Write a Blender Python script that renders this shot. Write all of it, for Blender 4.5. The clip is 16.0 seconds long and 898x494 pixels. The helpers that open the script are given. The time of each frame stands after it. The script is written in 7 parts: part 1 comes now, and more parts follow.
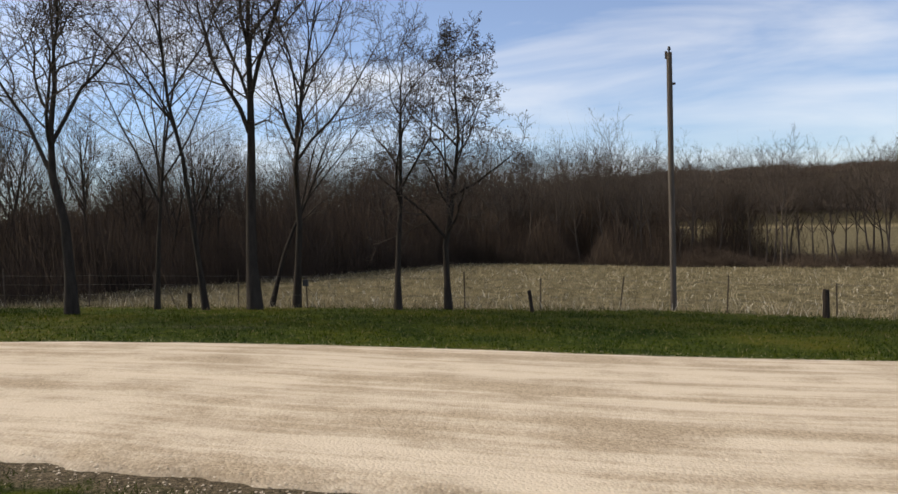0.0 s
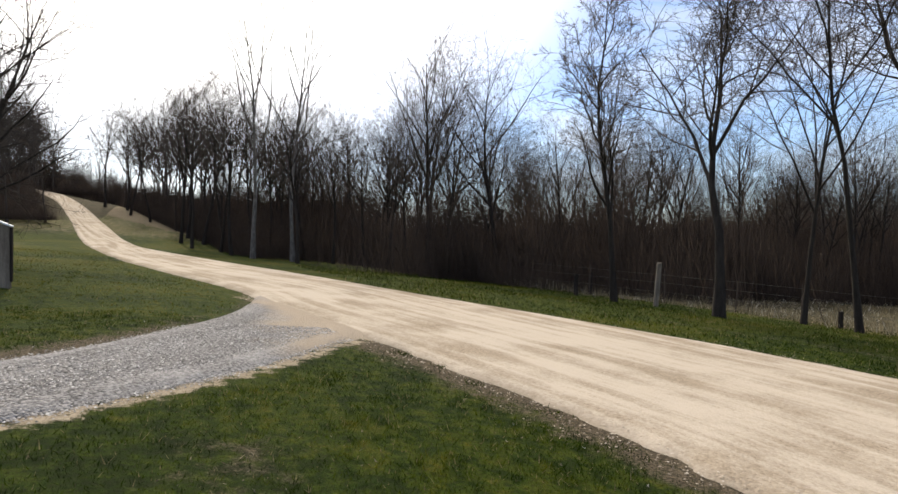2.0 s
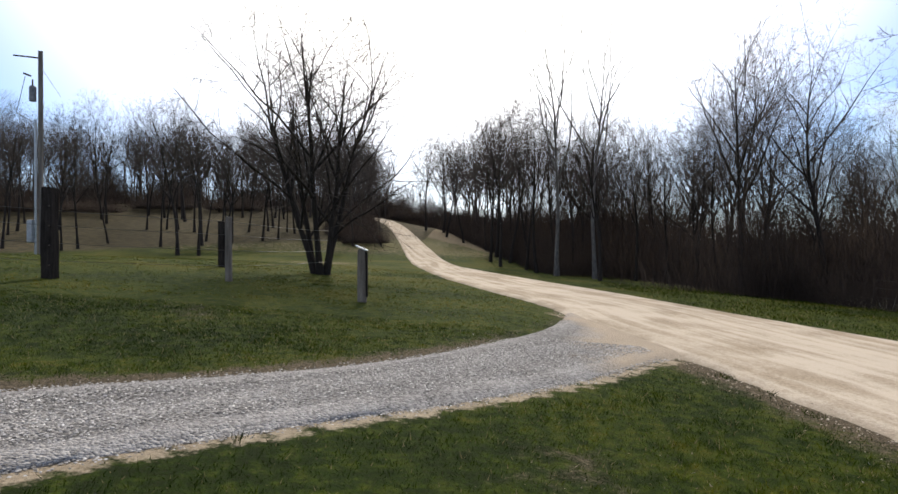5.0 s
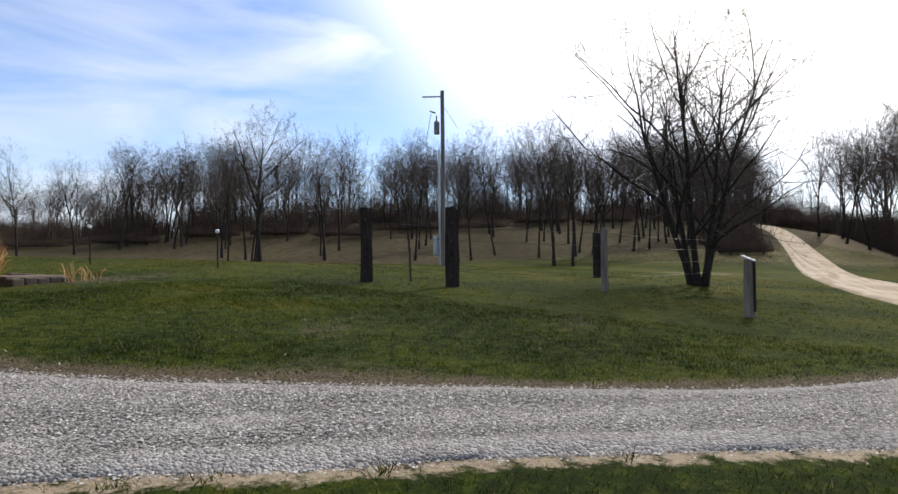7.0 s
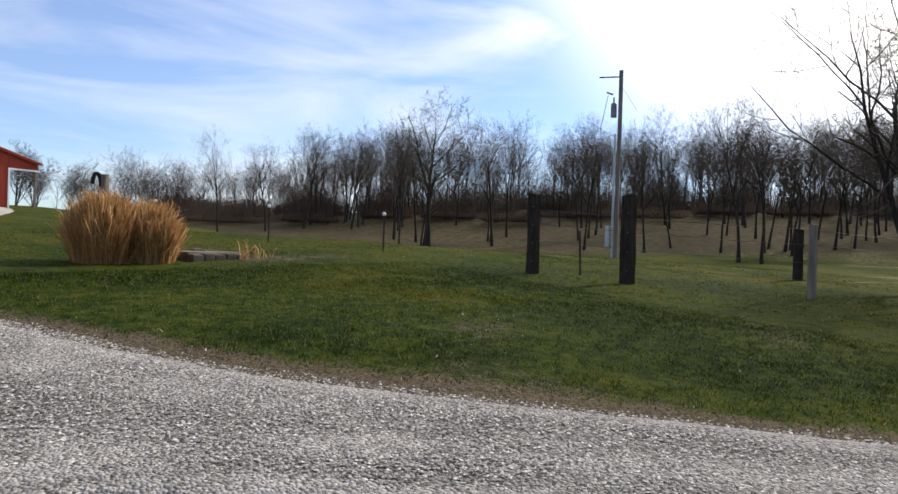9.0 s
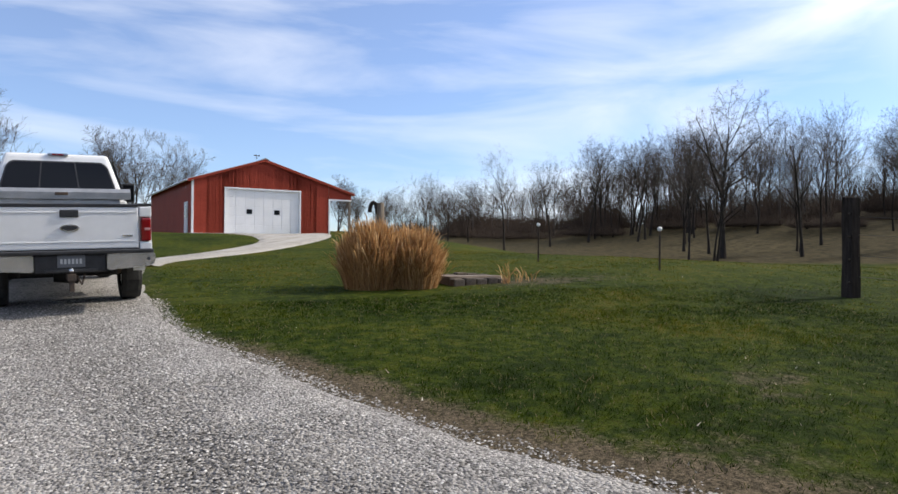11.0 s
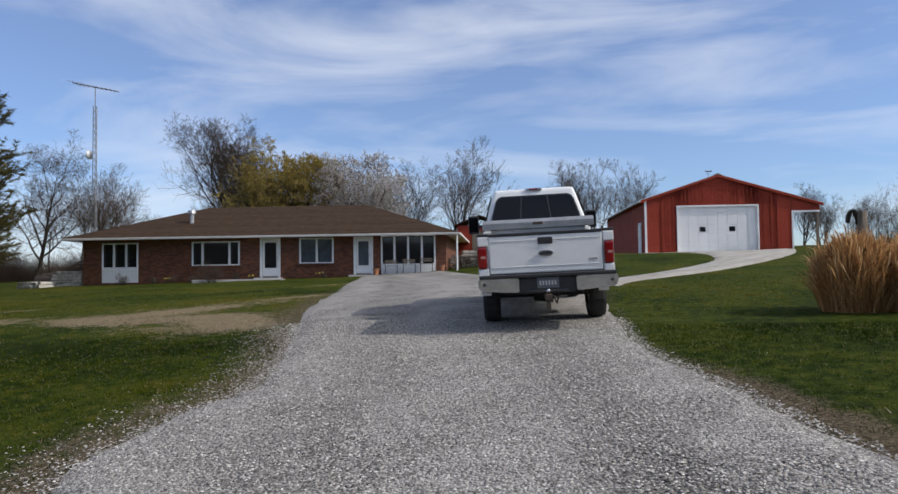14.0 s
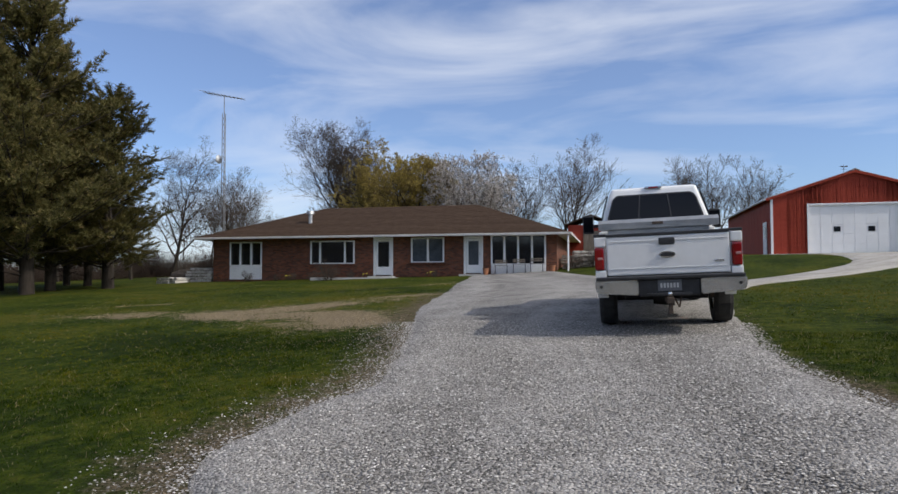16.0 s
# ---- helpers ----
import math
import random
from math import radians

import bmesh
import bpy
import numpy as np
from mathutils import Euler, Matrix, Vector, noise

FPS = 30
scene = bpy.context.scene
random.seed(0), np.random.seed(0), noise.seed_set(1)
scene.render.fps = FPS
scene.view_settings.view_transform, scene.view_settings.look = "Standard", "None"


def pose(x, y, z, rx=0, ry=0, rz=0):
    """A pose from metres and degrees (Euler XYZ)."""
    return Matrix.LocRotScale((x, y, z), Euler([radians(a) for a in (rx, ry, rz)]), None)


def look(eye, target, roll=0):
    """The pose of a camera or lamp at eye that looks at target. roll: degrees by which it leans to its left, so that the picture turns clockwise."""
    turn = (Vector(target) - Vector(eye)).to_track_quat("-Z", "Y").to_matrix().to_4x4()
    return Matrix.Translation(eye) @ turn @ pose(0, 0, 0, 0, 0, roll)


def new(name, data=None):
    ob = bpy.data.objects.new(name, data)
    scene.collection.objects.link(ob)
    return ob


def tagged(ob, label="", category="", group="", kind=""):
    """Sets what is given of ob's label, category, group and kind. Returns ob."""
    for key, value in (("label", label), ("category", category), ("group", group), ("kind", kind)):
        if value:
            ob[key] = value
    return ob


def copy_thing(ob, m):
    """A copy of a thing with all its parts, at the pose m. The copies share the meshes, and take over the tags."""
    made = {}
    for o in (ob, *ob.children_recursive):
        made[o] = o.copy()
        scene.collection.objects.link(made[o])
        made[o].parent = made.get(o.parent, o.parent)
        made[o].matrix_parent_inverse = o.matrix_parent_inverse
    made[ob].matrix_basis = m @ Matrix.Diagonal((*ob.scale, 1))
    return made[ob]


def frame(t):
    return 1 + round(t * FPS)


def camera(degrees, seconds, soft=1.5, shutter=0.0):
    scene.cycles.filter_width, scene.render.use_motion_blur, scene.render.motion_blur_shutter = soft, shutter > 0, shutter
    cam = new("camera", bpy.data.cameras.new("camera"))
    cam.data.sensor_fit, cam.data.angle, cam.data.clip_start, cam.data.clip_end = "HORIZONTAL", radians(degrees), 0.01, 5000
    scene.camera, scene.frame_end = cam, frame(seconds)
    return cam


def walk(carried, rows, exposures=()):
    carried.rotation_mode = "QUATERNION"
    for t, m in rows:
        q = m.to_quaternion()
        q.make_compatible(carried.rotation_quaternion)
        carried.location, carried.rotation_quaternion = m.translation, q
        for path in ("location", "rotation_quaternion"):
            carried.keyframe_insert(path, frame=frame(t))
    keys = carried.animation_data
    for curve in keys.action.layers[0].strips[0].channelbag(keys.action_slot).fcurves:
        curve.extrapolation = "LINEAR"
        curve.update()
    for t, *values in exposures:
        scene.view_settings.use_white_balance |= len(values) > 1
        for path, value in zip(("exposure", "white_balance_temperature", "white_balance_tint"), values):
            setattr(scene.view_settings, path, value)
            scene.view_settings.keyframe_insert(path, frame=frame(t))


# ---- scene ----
cam = camera(66.9, 16.0)
PATH = [
    (0, (-0.011, 0.1, 1.462), (-0.547, 2.025, 1.383), -1.8),
    (0.5, (-0.059, 0.151, 1.47), (-0.956, 1.937, 1.396), -1.7),
    (1, (-0.121, 0.23, 1.474), (-1.336, 1.818, 1.416), -1.3),
    (1.5, (-0.178, 0.358, 1.468), (-1.764, 1.575, 1.428), -0.2),
    (2, (-0.199, 0.386, 1.458), (-2.036, 1.175, 1.42), 1.0),
    (2.5, (-0.185, 0.373, 1.448), (-2.117, 0.888, 1.411), 0.9),
    (3, (-0.157, 0.318, 1.457), (-2.13, 0.647, 1.426), 0.4),
    (3.5, (-0.102, 0.263, 1.467), (-2.095, 0.426, 1.449), -0.0),
    (6, (-0.035, 0.083, 1.501), (-1.993, -0.326, 1.523), -0.3),
    (6.5, (-0.101, 0.037, 1.506), (-1.954, -0.714, 1.536), -0.7),
    (7, (-0.182, -0.022, 1.505), (-1.879, -1.079, 1.547), -0.6),
    (7.5, (-0.306, -0.106, 1.506), (-1.804, -1.43, 1.548), 0.2),
    (8, (-0.454, -0.255, 1.509), (-1.913, -1.623, 1.495), 0.8),
    (8.2, (-0.535, -0.33, 1.513), (-2.02, -1.67, 1.508), 1.1),
    (10.3, (-1.743, -1.15, 1.713), (-2.708, -2.901, 1.716), 1.6),
    (10.5, (-1.824, -1.214, 1.724), (-2.714, -3.005, 1.731), 1.0),
    (11, (-1.988, -1.312, 1.753), (-2.672, -3.191, 1.771), 0.4),
    (11.5, (-2.075, -1.331, 1.767), (-2.572, -3.268, 1.799), -0.6),
    (12, (-2.088, -1.342, 1.768), (-2.573, -3.282, 1.819), -1.6),
    (12.5, (-2.026, -1.328, 1.769), (-2.229, -3.317, 1.836), -1.8),
    (13, (-1.961, -1.333, 1.763), (-1.827, -3.327, 1.843), -1.7),
    (13.5, (-1.922, -1.327, 1.767), (-1.549, -3.29, 1.848), -1.2),
    (14, (-1.894, -1.334, 1.766), (-1.317, -3.247, 1.843), -0.7),
    (14.5, (-1.87, -1.357, 1.766), (-1.177, -3.232, 1.84), -0.6),
    (15, (-1.845, -1.37, 1.769), (-1.09, -3.22, 1.842), -0.5),
    (15.5, (-1.814, -1.369, 1.771), (-1.002, -3.195, 1.849), -0.3),
    (16, (-1.779, -1.384, 1.779), (-0.906, -3.182, 1.857), -0.1),
]
EXPOSURES = [(0, 0.20, 7400, 10), (0.7, 0.33, 7350, 10), (1.5, 0.42, 7250, 10), (2.5, 0.30, 6950, 10), (3.5, 0.27, 6800, 10), (7, 0.25, 6800, 10), (8, 0.26, 6800, 10), (10.5, 0.40, 6950, 10), (11, 0.34, 6750, 10), (12, 0.11, 6550, 10), (13.5, -0.05, 6480, 10), (16, -0.06, 6500, 10)]
walk(cam, [(t, look(eye, target, roll)) for t, eye, target, roll in PATH], EXPOSURES)

# ---- world, sun, exposure ----
SUN_YAW, SUN_UP = 92.0, 38.0
world = bpy.data.worlds.new("sky")
scene.world = world
world.use_nodes = True
wn, wl = world.node_tree.nodes, world.node_tree.links
wn.clear()
sky = wn.new("ShaderNodeTexSky")
sky.sky_type = "NISHITA"
sky.sun_disc = False
sky.sun_elevation = radians(SUN_UP)
sky.sun_rotation = radians(-SUN_YAW)
sky.air_density, sky.dust_density, sky.ozone_density = 1.0, 0.4, 4.0
co = wn.new("ShaderNodeTexCoord")
mp = wn.new("ShaderNodeMapping")
mp.inputs["Scale"].default_value = (1.0, 1.6, 5.5)
mp.inputs["Rotation"].default_value = (0.10, 0.12, 0.5)
wl.new(co.outputs["Generated"], mp.inputs["Vector"])
cn = wn.new("ShaderNodeTexNoise")
cn.inputs["Scale"].default_value = 1.9
cn.inputs["Detail"].default_value = 7.0
cn.inputs["Roughness"].default_value = 0.52
cn.inputs["Distortion"].default_value = 0.5
wl.new(mp.outputs["Vector"], cn.inputs["Vector"])
cr = wn.new("ShaderNodeMapRange")
cr.inputs["From Min"].default_value, cr.inputs["From Max"].default_value = 0.42, 0.74
cr.inputs["To Min"].default_value, cr.inputs["To Max"].default_value = 0.11, 0.74
wl.new(cn.outputs["Fac"], cr.inputs["Value"])
sun_way = Vector((-math.sin(radians(SUN_YAW)) * math.cos(radians(SUN_UP)), math.cos(radians(SUN_YAW)) * math.cos(radians(SUN_UP)), math.sin(radians(SUN_UP))))
dt = wn.new("ShaderNodeVectorMath")
dt.operation = "DOT_PRODUCT"
wl.new(co.outputs["Generated"], dt.inputs[0])
dt.inputs[1].default_value = sun_way
glow = wn.new("ShaderNodeMapRange")          # thin cloud is brighter round the sun
glow.interpolation_type = "SMOOTHSTEP"
glow.inputs["From Min"].default_value, glow.inputs["From Max"].default_value = 0.70, 0.97
glow.inputs["To Min"].default_value, glow.inputs["To Max"].default_value = 0.0, 1.0
wl.new(dt.outputs["Value"], glow.inputs["Value"])
cloud = wn.new("ShaderNodeMix")
cloud.data_type = "RGBA"
cloud.inputs["A"].default_value = (9.2, 9.6, 10.4, 1)
cloud.inputs["B"].default_value = (24, 23.5, 23, 1)
wl.new(glow.outputs["Result"], cloud.inputs["Factor"])
cover = wn.new("ShaderNodeMath")
cover.operation = "MAXIMUM"
wl.new(cr.outputs["Result"], cover.inputs[0])
wl.new(glow.outputs["Result"], cover.inputs[1])
mixs = wn.new("ShaderNodeMix")
mixs.data_type = "RGBA"
wl.new(cover.outputs[0], mixs.inputs["Factor"])
blue = wn.new("ShaderNodeMix")                # clear spring air, deeper than the plain model
blue.data_type, blue.blend_type = "RGBA", "MULTIPLY"
blue.inputs["Factor"].default_value = 1.0
blue.inputs["B"].default_value = (1.0, 1.15, 1.42, 1)
wl.new(sky.outputs[0], blue.inputs["A"])
wl.new(blue.outputs["Result"], mixs.inputs["A"])
wl.new(cloud.outputs["Result"], mixs.inputs["B"])
bg = wn.new("ShaderNodeBackground")
bg.inputs["Strength"].default_value = 0.10
wl.new(mixs.outputs["Result"], bg.inputs["Color"])
wo = wn.new("ShaderNodeOutputWorld")
wl.new(bg.outputs[0], wo.inputs["Surface"])

sun = new("sun", bpy.data.lights.new("sun", "SUN"))
sun.data.energy = 2.9
sun.data.angle = radians(0.6)
sun.data.color = (1.0, 0.95, 0.87)
sun.matrix_world = look(sun_way * 300, (0, 0, 0))


# ---- materials ----
def surface(name, a, b, scale=6.0, rough=0.8, bump=0.2, fine=60.0, metal=0.0, spread=0.0, stretch=(1, 1, 1), depth=0.01, coat=0.0, spec=0.5):
    """A surface whose colour runs between a and b at two scales, with fine relief; spread varies it from object to object."""
    m = bpy.data.materials.new(name)
    m.use_nodes = True
    n, l = m.node_tree.nodes, m.node_tree.links
    p = n["Principled BSDF"]
    p.inputs["Roughness"].default_value, p.inputs["Metallic"].default_value = rough, metal
    p.inputs["Coat Weight"].default_value = coat
    p.inputs["Specular IOR Level"].default_value = spec
    c = n.new("ShaderNodeTexCoord")
    mp = n.new("ShaderNodeMapping")
    mp.inputs["Scale"].default_value = stretch
    l.new(c.outputs["Object"], mp.inputs["Vector"])
    n1, n2 = n.new("ShaderNodeTexNoise"), n.new("ShaderNodeTexNoise")
    n1.inputs["Scale"].default_value, n2.inputs["Scale"].default_value = scale, fine
    n1.inputs["Detail"].default_value, n2.inputs["Detail"].default_value = 5, 4
    for q in (n1, n2):
        l.new(mp.outputs["Vector"], q.inputs["Vector"])
    add = n.new("ShaderNodeMath")
    add.operation = "MULTIPLY_ADD"
    l.new(n2.outputs["Fac"], add.inputs[0])
    add.inputs[1].default_value = 0.7
    l.new(n1.outputs["Fac"], add.inputs[2])
    fac = add.outputs[0]
    if spread:
        o = n.new("ShaderNodeObjectInfo")
        s = n.new("ShaderNodeMath")
        s.operation = "MULTIPLY_ADD"
        l.new(o.outputs["Random"], s.inputs[0])
        s.inputs[1].default_value = spread
        l.new(fac, s.inputs[2])
        fac = s.outputs[0]
    r = n.new("ShaderNodeMapRange")
    r.inputs["From Min"].default_value, r.inputs["From Max"].default_value = 0.6, 1.1 + spread
    l.new(fac, r.inputs["Value"])
    mx = n.new("ShaderNodeMix")
    mx.data_type = "RGBA"
    mx.inputs["A"].default_value, mx.inputs["B"].default_value = (*a, 1), (*b, 1)
    l.new(r.outputs["Result"], mx.inputs["Factor"])
    l.new(mx.outputs["Result"], p.inputs["Base Color"])
    if bump:
        bp = n.new("ShaderNodeBump")
        bp.inputs["Strength"].default_value, bp.inputs["Distance"].default_value = bump, depth
        l.new(n2.outputs["Fac"], bp.inputs["Height"])
        l.new(bp.outputs["Normal"], p.inputs["Normal"])
    return m


def island_surface(name, a, b, rough=0.8, c=None, spec=0.3, trans=0.0):
    """For joined small pieces: every piece takes its own shade between a and b (and c)."""
    m = bpy.data.materials.new(name)
    m.use_nodes = True
    n, l = m.node_tree.nodes, m.node_tree.links
    p = n["Principled BSDF"]
    p.inputs["Roughness"].default_value = rough
    p.inputs["Specular IOR Level"].default_value = spec
    g = n.new("ShaderNodeNewGeometry")
    r = n.new("ShaderNodeValToRGB")
    r.color_ramp.elements[0].color, r.color_ramp.elements[1].color = (*a, 1), (*b, 1)
    if c:
        e = r.color_ramp.elements.new(0.86)
        e.color = (*b, 1)
        r.color_ramp.elements[-1].color = (*c, 1)
    l.new(g.outputs["Random Per Island"], r.inputs["Fac"])
    l.new(r.outputs["Color"], p.inputs["Base Color"])
    if trans:
        p.inputs["Transmission Weight"].default_value = 0.0
        t = n.new("ShaderNodeBsdfTranslucent")
        l.new(r.outputs["Color"], t.inputs["Color"])
        mix = n.new("ShaderNodeMixShader")
        mix.inputs["Fac"].default_value = trans
        l.new(p.outputs[0], mix.inputs[1])
        l.new(t.outputs[0], mix.inputs[2])
        l.new(mix.outputs[0], n["Material Output"].inputs["Surface"])
    return m


def plain(name, col, rough=0.5, metal=0.0, coat=0.0, emit=None):
    m = bpy.data.materials.new(name)
    m.use_nodes = True
    p = m.node_tree.nodes["Principled BSDF"]
    p.inputs["Base Color"].default_value = (*col, 1)
    p.inputs["Roughness"].default_value, p.inputs["Metallic"].default_value, p.inputs["Coat Weight"].default_value = rough, metal, coat
    return m


def brick_surface():
    """Brown-red running-bond brick with pale joints, laid over the x and z of the wall."""
    m = bpy.data.materials.new("brown_red_brick")
    m.use_nodes = True
    n, l = m.node_tree.nodes, m.node_tree.links
    p = n["Principled BSDF"]
    p.inputs["Roughness"].default_value = 0.9
    c, sx, cx = n.new("ShaderNodeTexCoord"), n.new("ShaderNodeSeparateXYZ"), n.new("ShaderNodeCombineXYZ")
    l.new(c.outputs["Object"], sx.inputs[0])
    ad = n.new("ShaderNodeMath")
    l.new(sx.outputs["X"], ad.inputs[0])
    l.new(sx.outputs["Y"], ad.inputs[1])
    l.new(ad.outputs[0], cx.inputs["X"])
    l.new(sx.outputs["Z"], cx.inputs["Y"])
    b = n.new("ShaderNodeTexBrick")
    b.inputs["Scale"].default_value = 1.0
    b.inputs["Brick Width"].default_value, b.inputs["Row Height"].default_value, b.inputs["Mortar Size"].default_value = 0.21, 0.072, 0.007
    b.inputs["Color1"].default_value, b.inputs["Color2"].default_value, b.inputs["Mortar"].default_value = (0.115, 0.038, 0.020, 1), (0.31, 0.098, 0.043, 1), (0.16, 0.125, 0.10, 1)
    l.new(cx.outputs[0], b.inputs["Vector"])
    no = n.new("ShaderNodeTexNoise")
    no.inputs["Scale"].default_value, no.inputs["Detail"].default_value = 1.4, 6
    l.new(c.outputs["Object"], no.inputs["Vector"])
    mx = n.new("ShaderNodeMix")
    mx.data_type, mx.blend_type = "RGBA", "MULTIPLY"
    mx.inputs["Factor"].default_value = 0.6
    l.new(b.outputs["Color"], mx.inputs["A"])
    l.new(no.outputs["Fac"], mx.inputs["B"])
    l.new(mx.outputs["Result"], p.inputs["Base Color"])
    bp = n.new("ShaderNodeBump")
    bp.invert = True
    bp.inputs["Strength"].default_value, bp.inputs["Distance"].default_value = 0.6, 0.006
    l.new(b.outputs["Fac"], bp.inputs["Height"])
    l.new(bp.outputs["Normal"], p.inputs["Normal"])
    return m


BARK = surface("bark", (0.018, 0.0145, 0.0115), (0.056, 0.045, 0.036), 3.0, 0.95, 0.6, 30, spread=0.2, stretch=(4, 4, 0.7), depth=0.02, spec=0.2)
BARK_PALE = surface("pale_bark", (0.065, 0.056, 0.048), (0.21, 0.19, 0.165), 3.0, 0.9, 0.4, 25, stretch=(3, 3, 1), depth=0.02, spec=0.2)
TWIG = surface("twig", (0.048, 0.038, 0.030), (0.122, 0.097, 0.078), 2.0, 0.9, 0.0, 20, spread=0.3, spec=0.2)
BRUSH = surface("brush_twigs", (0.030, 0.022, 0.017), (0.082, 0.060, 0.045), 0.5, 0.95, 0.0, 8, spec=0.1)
BUD = island_surface("buds", (0.24, 0.18, 0.04), (0.44, 0.33, 0.075), 0.8, trans=0.3)
BLOOM = island_surface("blossom", (0.42, 0.38, 0.34), (0.62, 0.58, 0.54), 0.8)
DEAD_LEAF = island_surface("dead_leaves", (0.045, 0.032, 0.022), (0.13, 0.09, 0.06), 0.8)
NEEDLE = island_surface("pine_needles", (0.050, 0.050, 0.015), (0.16, 0.14, 0.042), 0.75, (0.24, 0.165, 0.07), trans=0.35)
LEAF_GREEN = island_surface("flower_leaves", (0.023, 0.049, 0.004), (0.073, 0.114, 0.009), 0.8, (0.22, 0.18, 0.08), spec=0.1, trans=0.4)
STRAW = island_surface("ornamental_grass_straw", (0.27, 0.135, 0.052), (0.62, 0.37, 0.16), 0.8, (0.82, 0.60, 0.34), trans=0.4)
DEAD_GRASS = island_surface("dead_grass", (0.20, 0.145, 0.08), (0.46, 0.365, 0.225), 0.85)
STUBBLE = island_surface("corn_stubble", (0.10, 0.08, 0.045), (0.42, 0.35, 0.22), 0.85, (0.80, 0.75, 0.64))
LITTER = island_surface("leaf_litter", (0.12, 0.08, 0.05), (0.40, 0.32, 0.23), 0.85, (0.72, 0.68, 0.60))
STONE_BIT = island_surface("gravel_stones", (0.060, 0.055, 0.050), (0.44, 0.413, 0.38), 0.9, (0.68, 0.652, 0.612))
TAN_BIT = island_surface("road_stones", (0.26, 0.21, 0.15), (0.55, 0.47, 0.37), 0.9)
OLD_WOOD = surface("weathered_wood", (0.105, 0.083, 0.062), (0.28, 0.228, 0.175), 4, 0.9, 0.5, 40, stretch=(5, 5, 0.5))
TIE_WOOD = surface("creosote_wood", (0.018, 0.014, 0.012), (0.06, 0.048, 0.04), 4, 0.9, 0.6, 30, stretch=(5, 5, 0.6), spec=0.05)
POLE_WOOD = surface("pole_wood", (0.12, 0.10, 0.082), (0.28, 0.24, 0.20), 2, 0.85, 0.4, 30, stretch=(6, 6, 0.3))
POLE_DARK = surface("dark_pole_wood", (0.042, 0.033, 0.026), (0.125, 0.10, 0.08), 2, 0.9, 0.4, 30, stretch=(6, 6, 0.3))
BED_TIMBER = surface("old_bed_timber", (0.040, 0.030, 0.022), (0.13, 0.10, 0.075), 4, 0.9, 0.4, 30)
RUST = surface("rusty_steel", (0.05, 0.04, 0.035), (0.13, 0.09, 0.06), 10, 0.8, 0.2, 60, metal=0.3)
ZINC = surface("galvanised_steel", (0.36, 0.37, 0.38), (0.56, 0.57, 0.58), 8, 0.5, 0.05, 60, metal=0.7)
WIRE = plain("wire", (0.16, 0.15, 0.14), 0.6, 0.6)
BRICK = brick_surface()
MORTAR = surface("mortar", (0.16, 0.13, 0.11), (0.27, 0.23, 0.20), 6, 0.95, 0.3, 80)
SHINGLE = surface("brown_shingle", (0.040, 0.025, 0.017), (0.076, 0.050, 0.034), 3, 0.95, 0.4, 90, spread=0.25, spec=0.08)
WHITE_PAINT = surface("white_paint", (0.78, 0.775, 0.76), (0.85, 0.845, 0.83), 1.2, 0.5, 0.05, 30)
RED_STEEL = surface("red_barn_steel", (0.27, 0.040, 0.022), (0.36, 0.056, 0.031), 0.8, 0.6, 0.03, 6, spread=0.06, spec=0.15)
BARN_ROOF = surface("pale_roof_steel", (0.42, 0.40, 0.39), (0.58, 0.56, 0.54), 1, 0.4, 0.03, 8, metal=0.2)
TRUCK_WHITE = surface("white_car_paint", (0.76, 0.755, 0.74), (0.84, 0.835, 0.82), 1.5, 0.25, 0.0, 8, coat=0.8)
CHROME = surface("chrome", (0.55, 0.56, 0.57), (0.75, 0.76, 0.77), 3, 0.22, 0.02, 30, metal=0.9)
ALU = surface("diamond_plate_aluminium", (0.36, 0.355, 0.345), (0.52, 0.515, 0.50), 5, 0.38, 0.25, 90, metal=0.8, depth=0.003)
BLACK_PLASTIC = surface("black_plastic", (0.012, 0.012, 0.013), (0.03, 0.03, 0.032), 8, 0.55, 0.1, 80)
RUBBER = surface("tyre_rubber", (0.016, 0.016, 0.016), (0.045, 0.043, 0.04), 8, 0.9, 0.2, 60)
TAIL_RED = plain("red_lens", (0.22, 0.006, 0.008), 0.15, 0, 0.6)
LENS_WHITE = plain("clear_lens", (0.45, 0.22, 0.21), 0.12, 0, 0.6)
DARK_GLASS = plain("tinted_glass", (0.008, 0.009, 0.011), 0.06, 0, 0.0)
DARK_GLASS.node_tree.nodes["Principled BSDF"].inputs["Specular IOR Level"].default_value = 0.25
WINDOW_GLASS = plain("window_glass", (0.016, 0.018, 0.020), 0.05, 0, 0.3)
BLIND_GLASS = surface("glass_before_blinds", (0.055, 0.065, 0.075), (0.10, 0.115, 0.13), 2.5, 0.06, 0.0, 20, coat=0.3)
CONCRETE = surface("concrete", (0.40, 0.385, 0.36), (0.58, 0.56, 0.53), 2, 0.9, 0.2, 50)
LIMESTONE = surface("limestone_rock", (0.13, 0.115, 0.095), (0.40, 0.36, 0.31), 4, 0.95, 0.5, 30, spread=0.3)
PALE_ROCK = surface("pale_rock", (0.24, 0.22, 0.19), (0.66, 0.63, 0.58), 4, 0.95, 0.5, 30, spread=0.4)
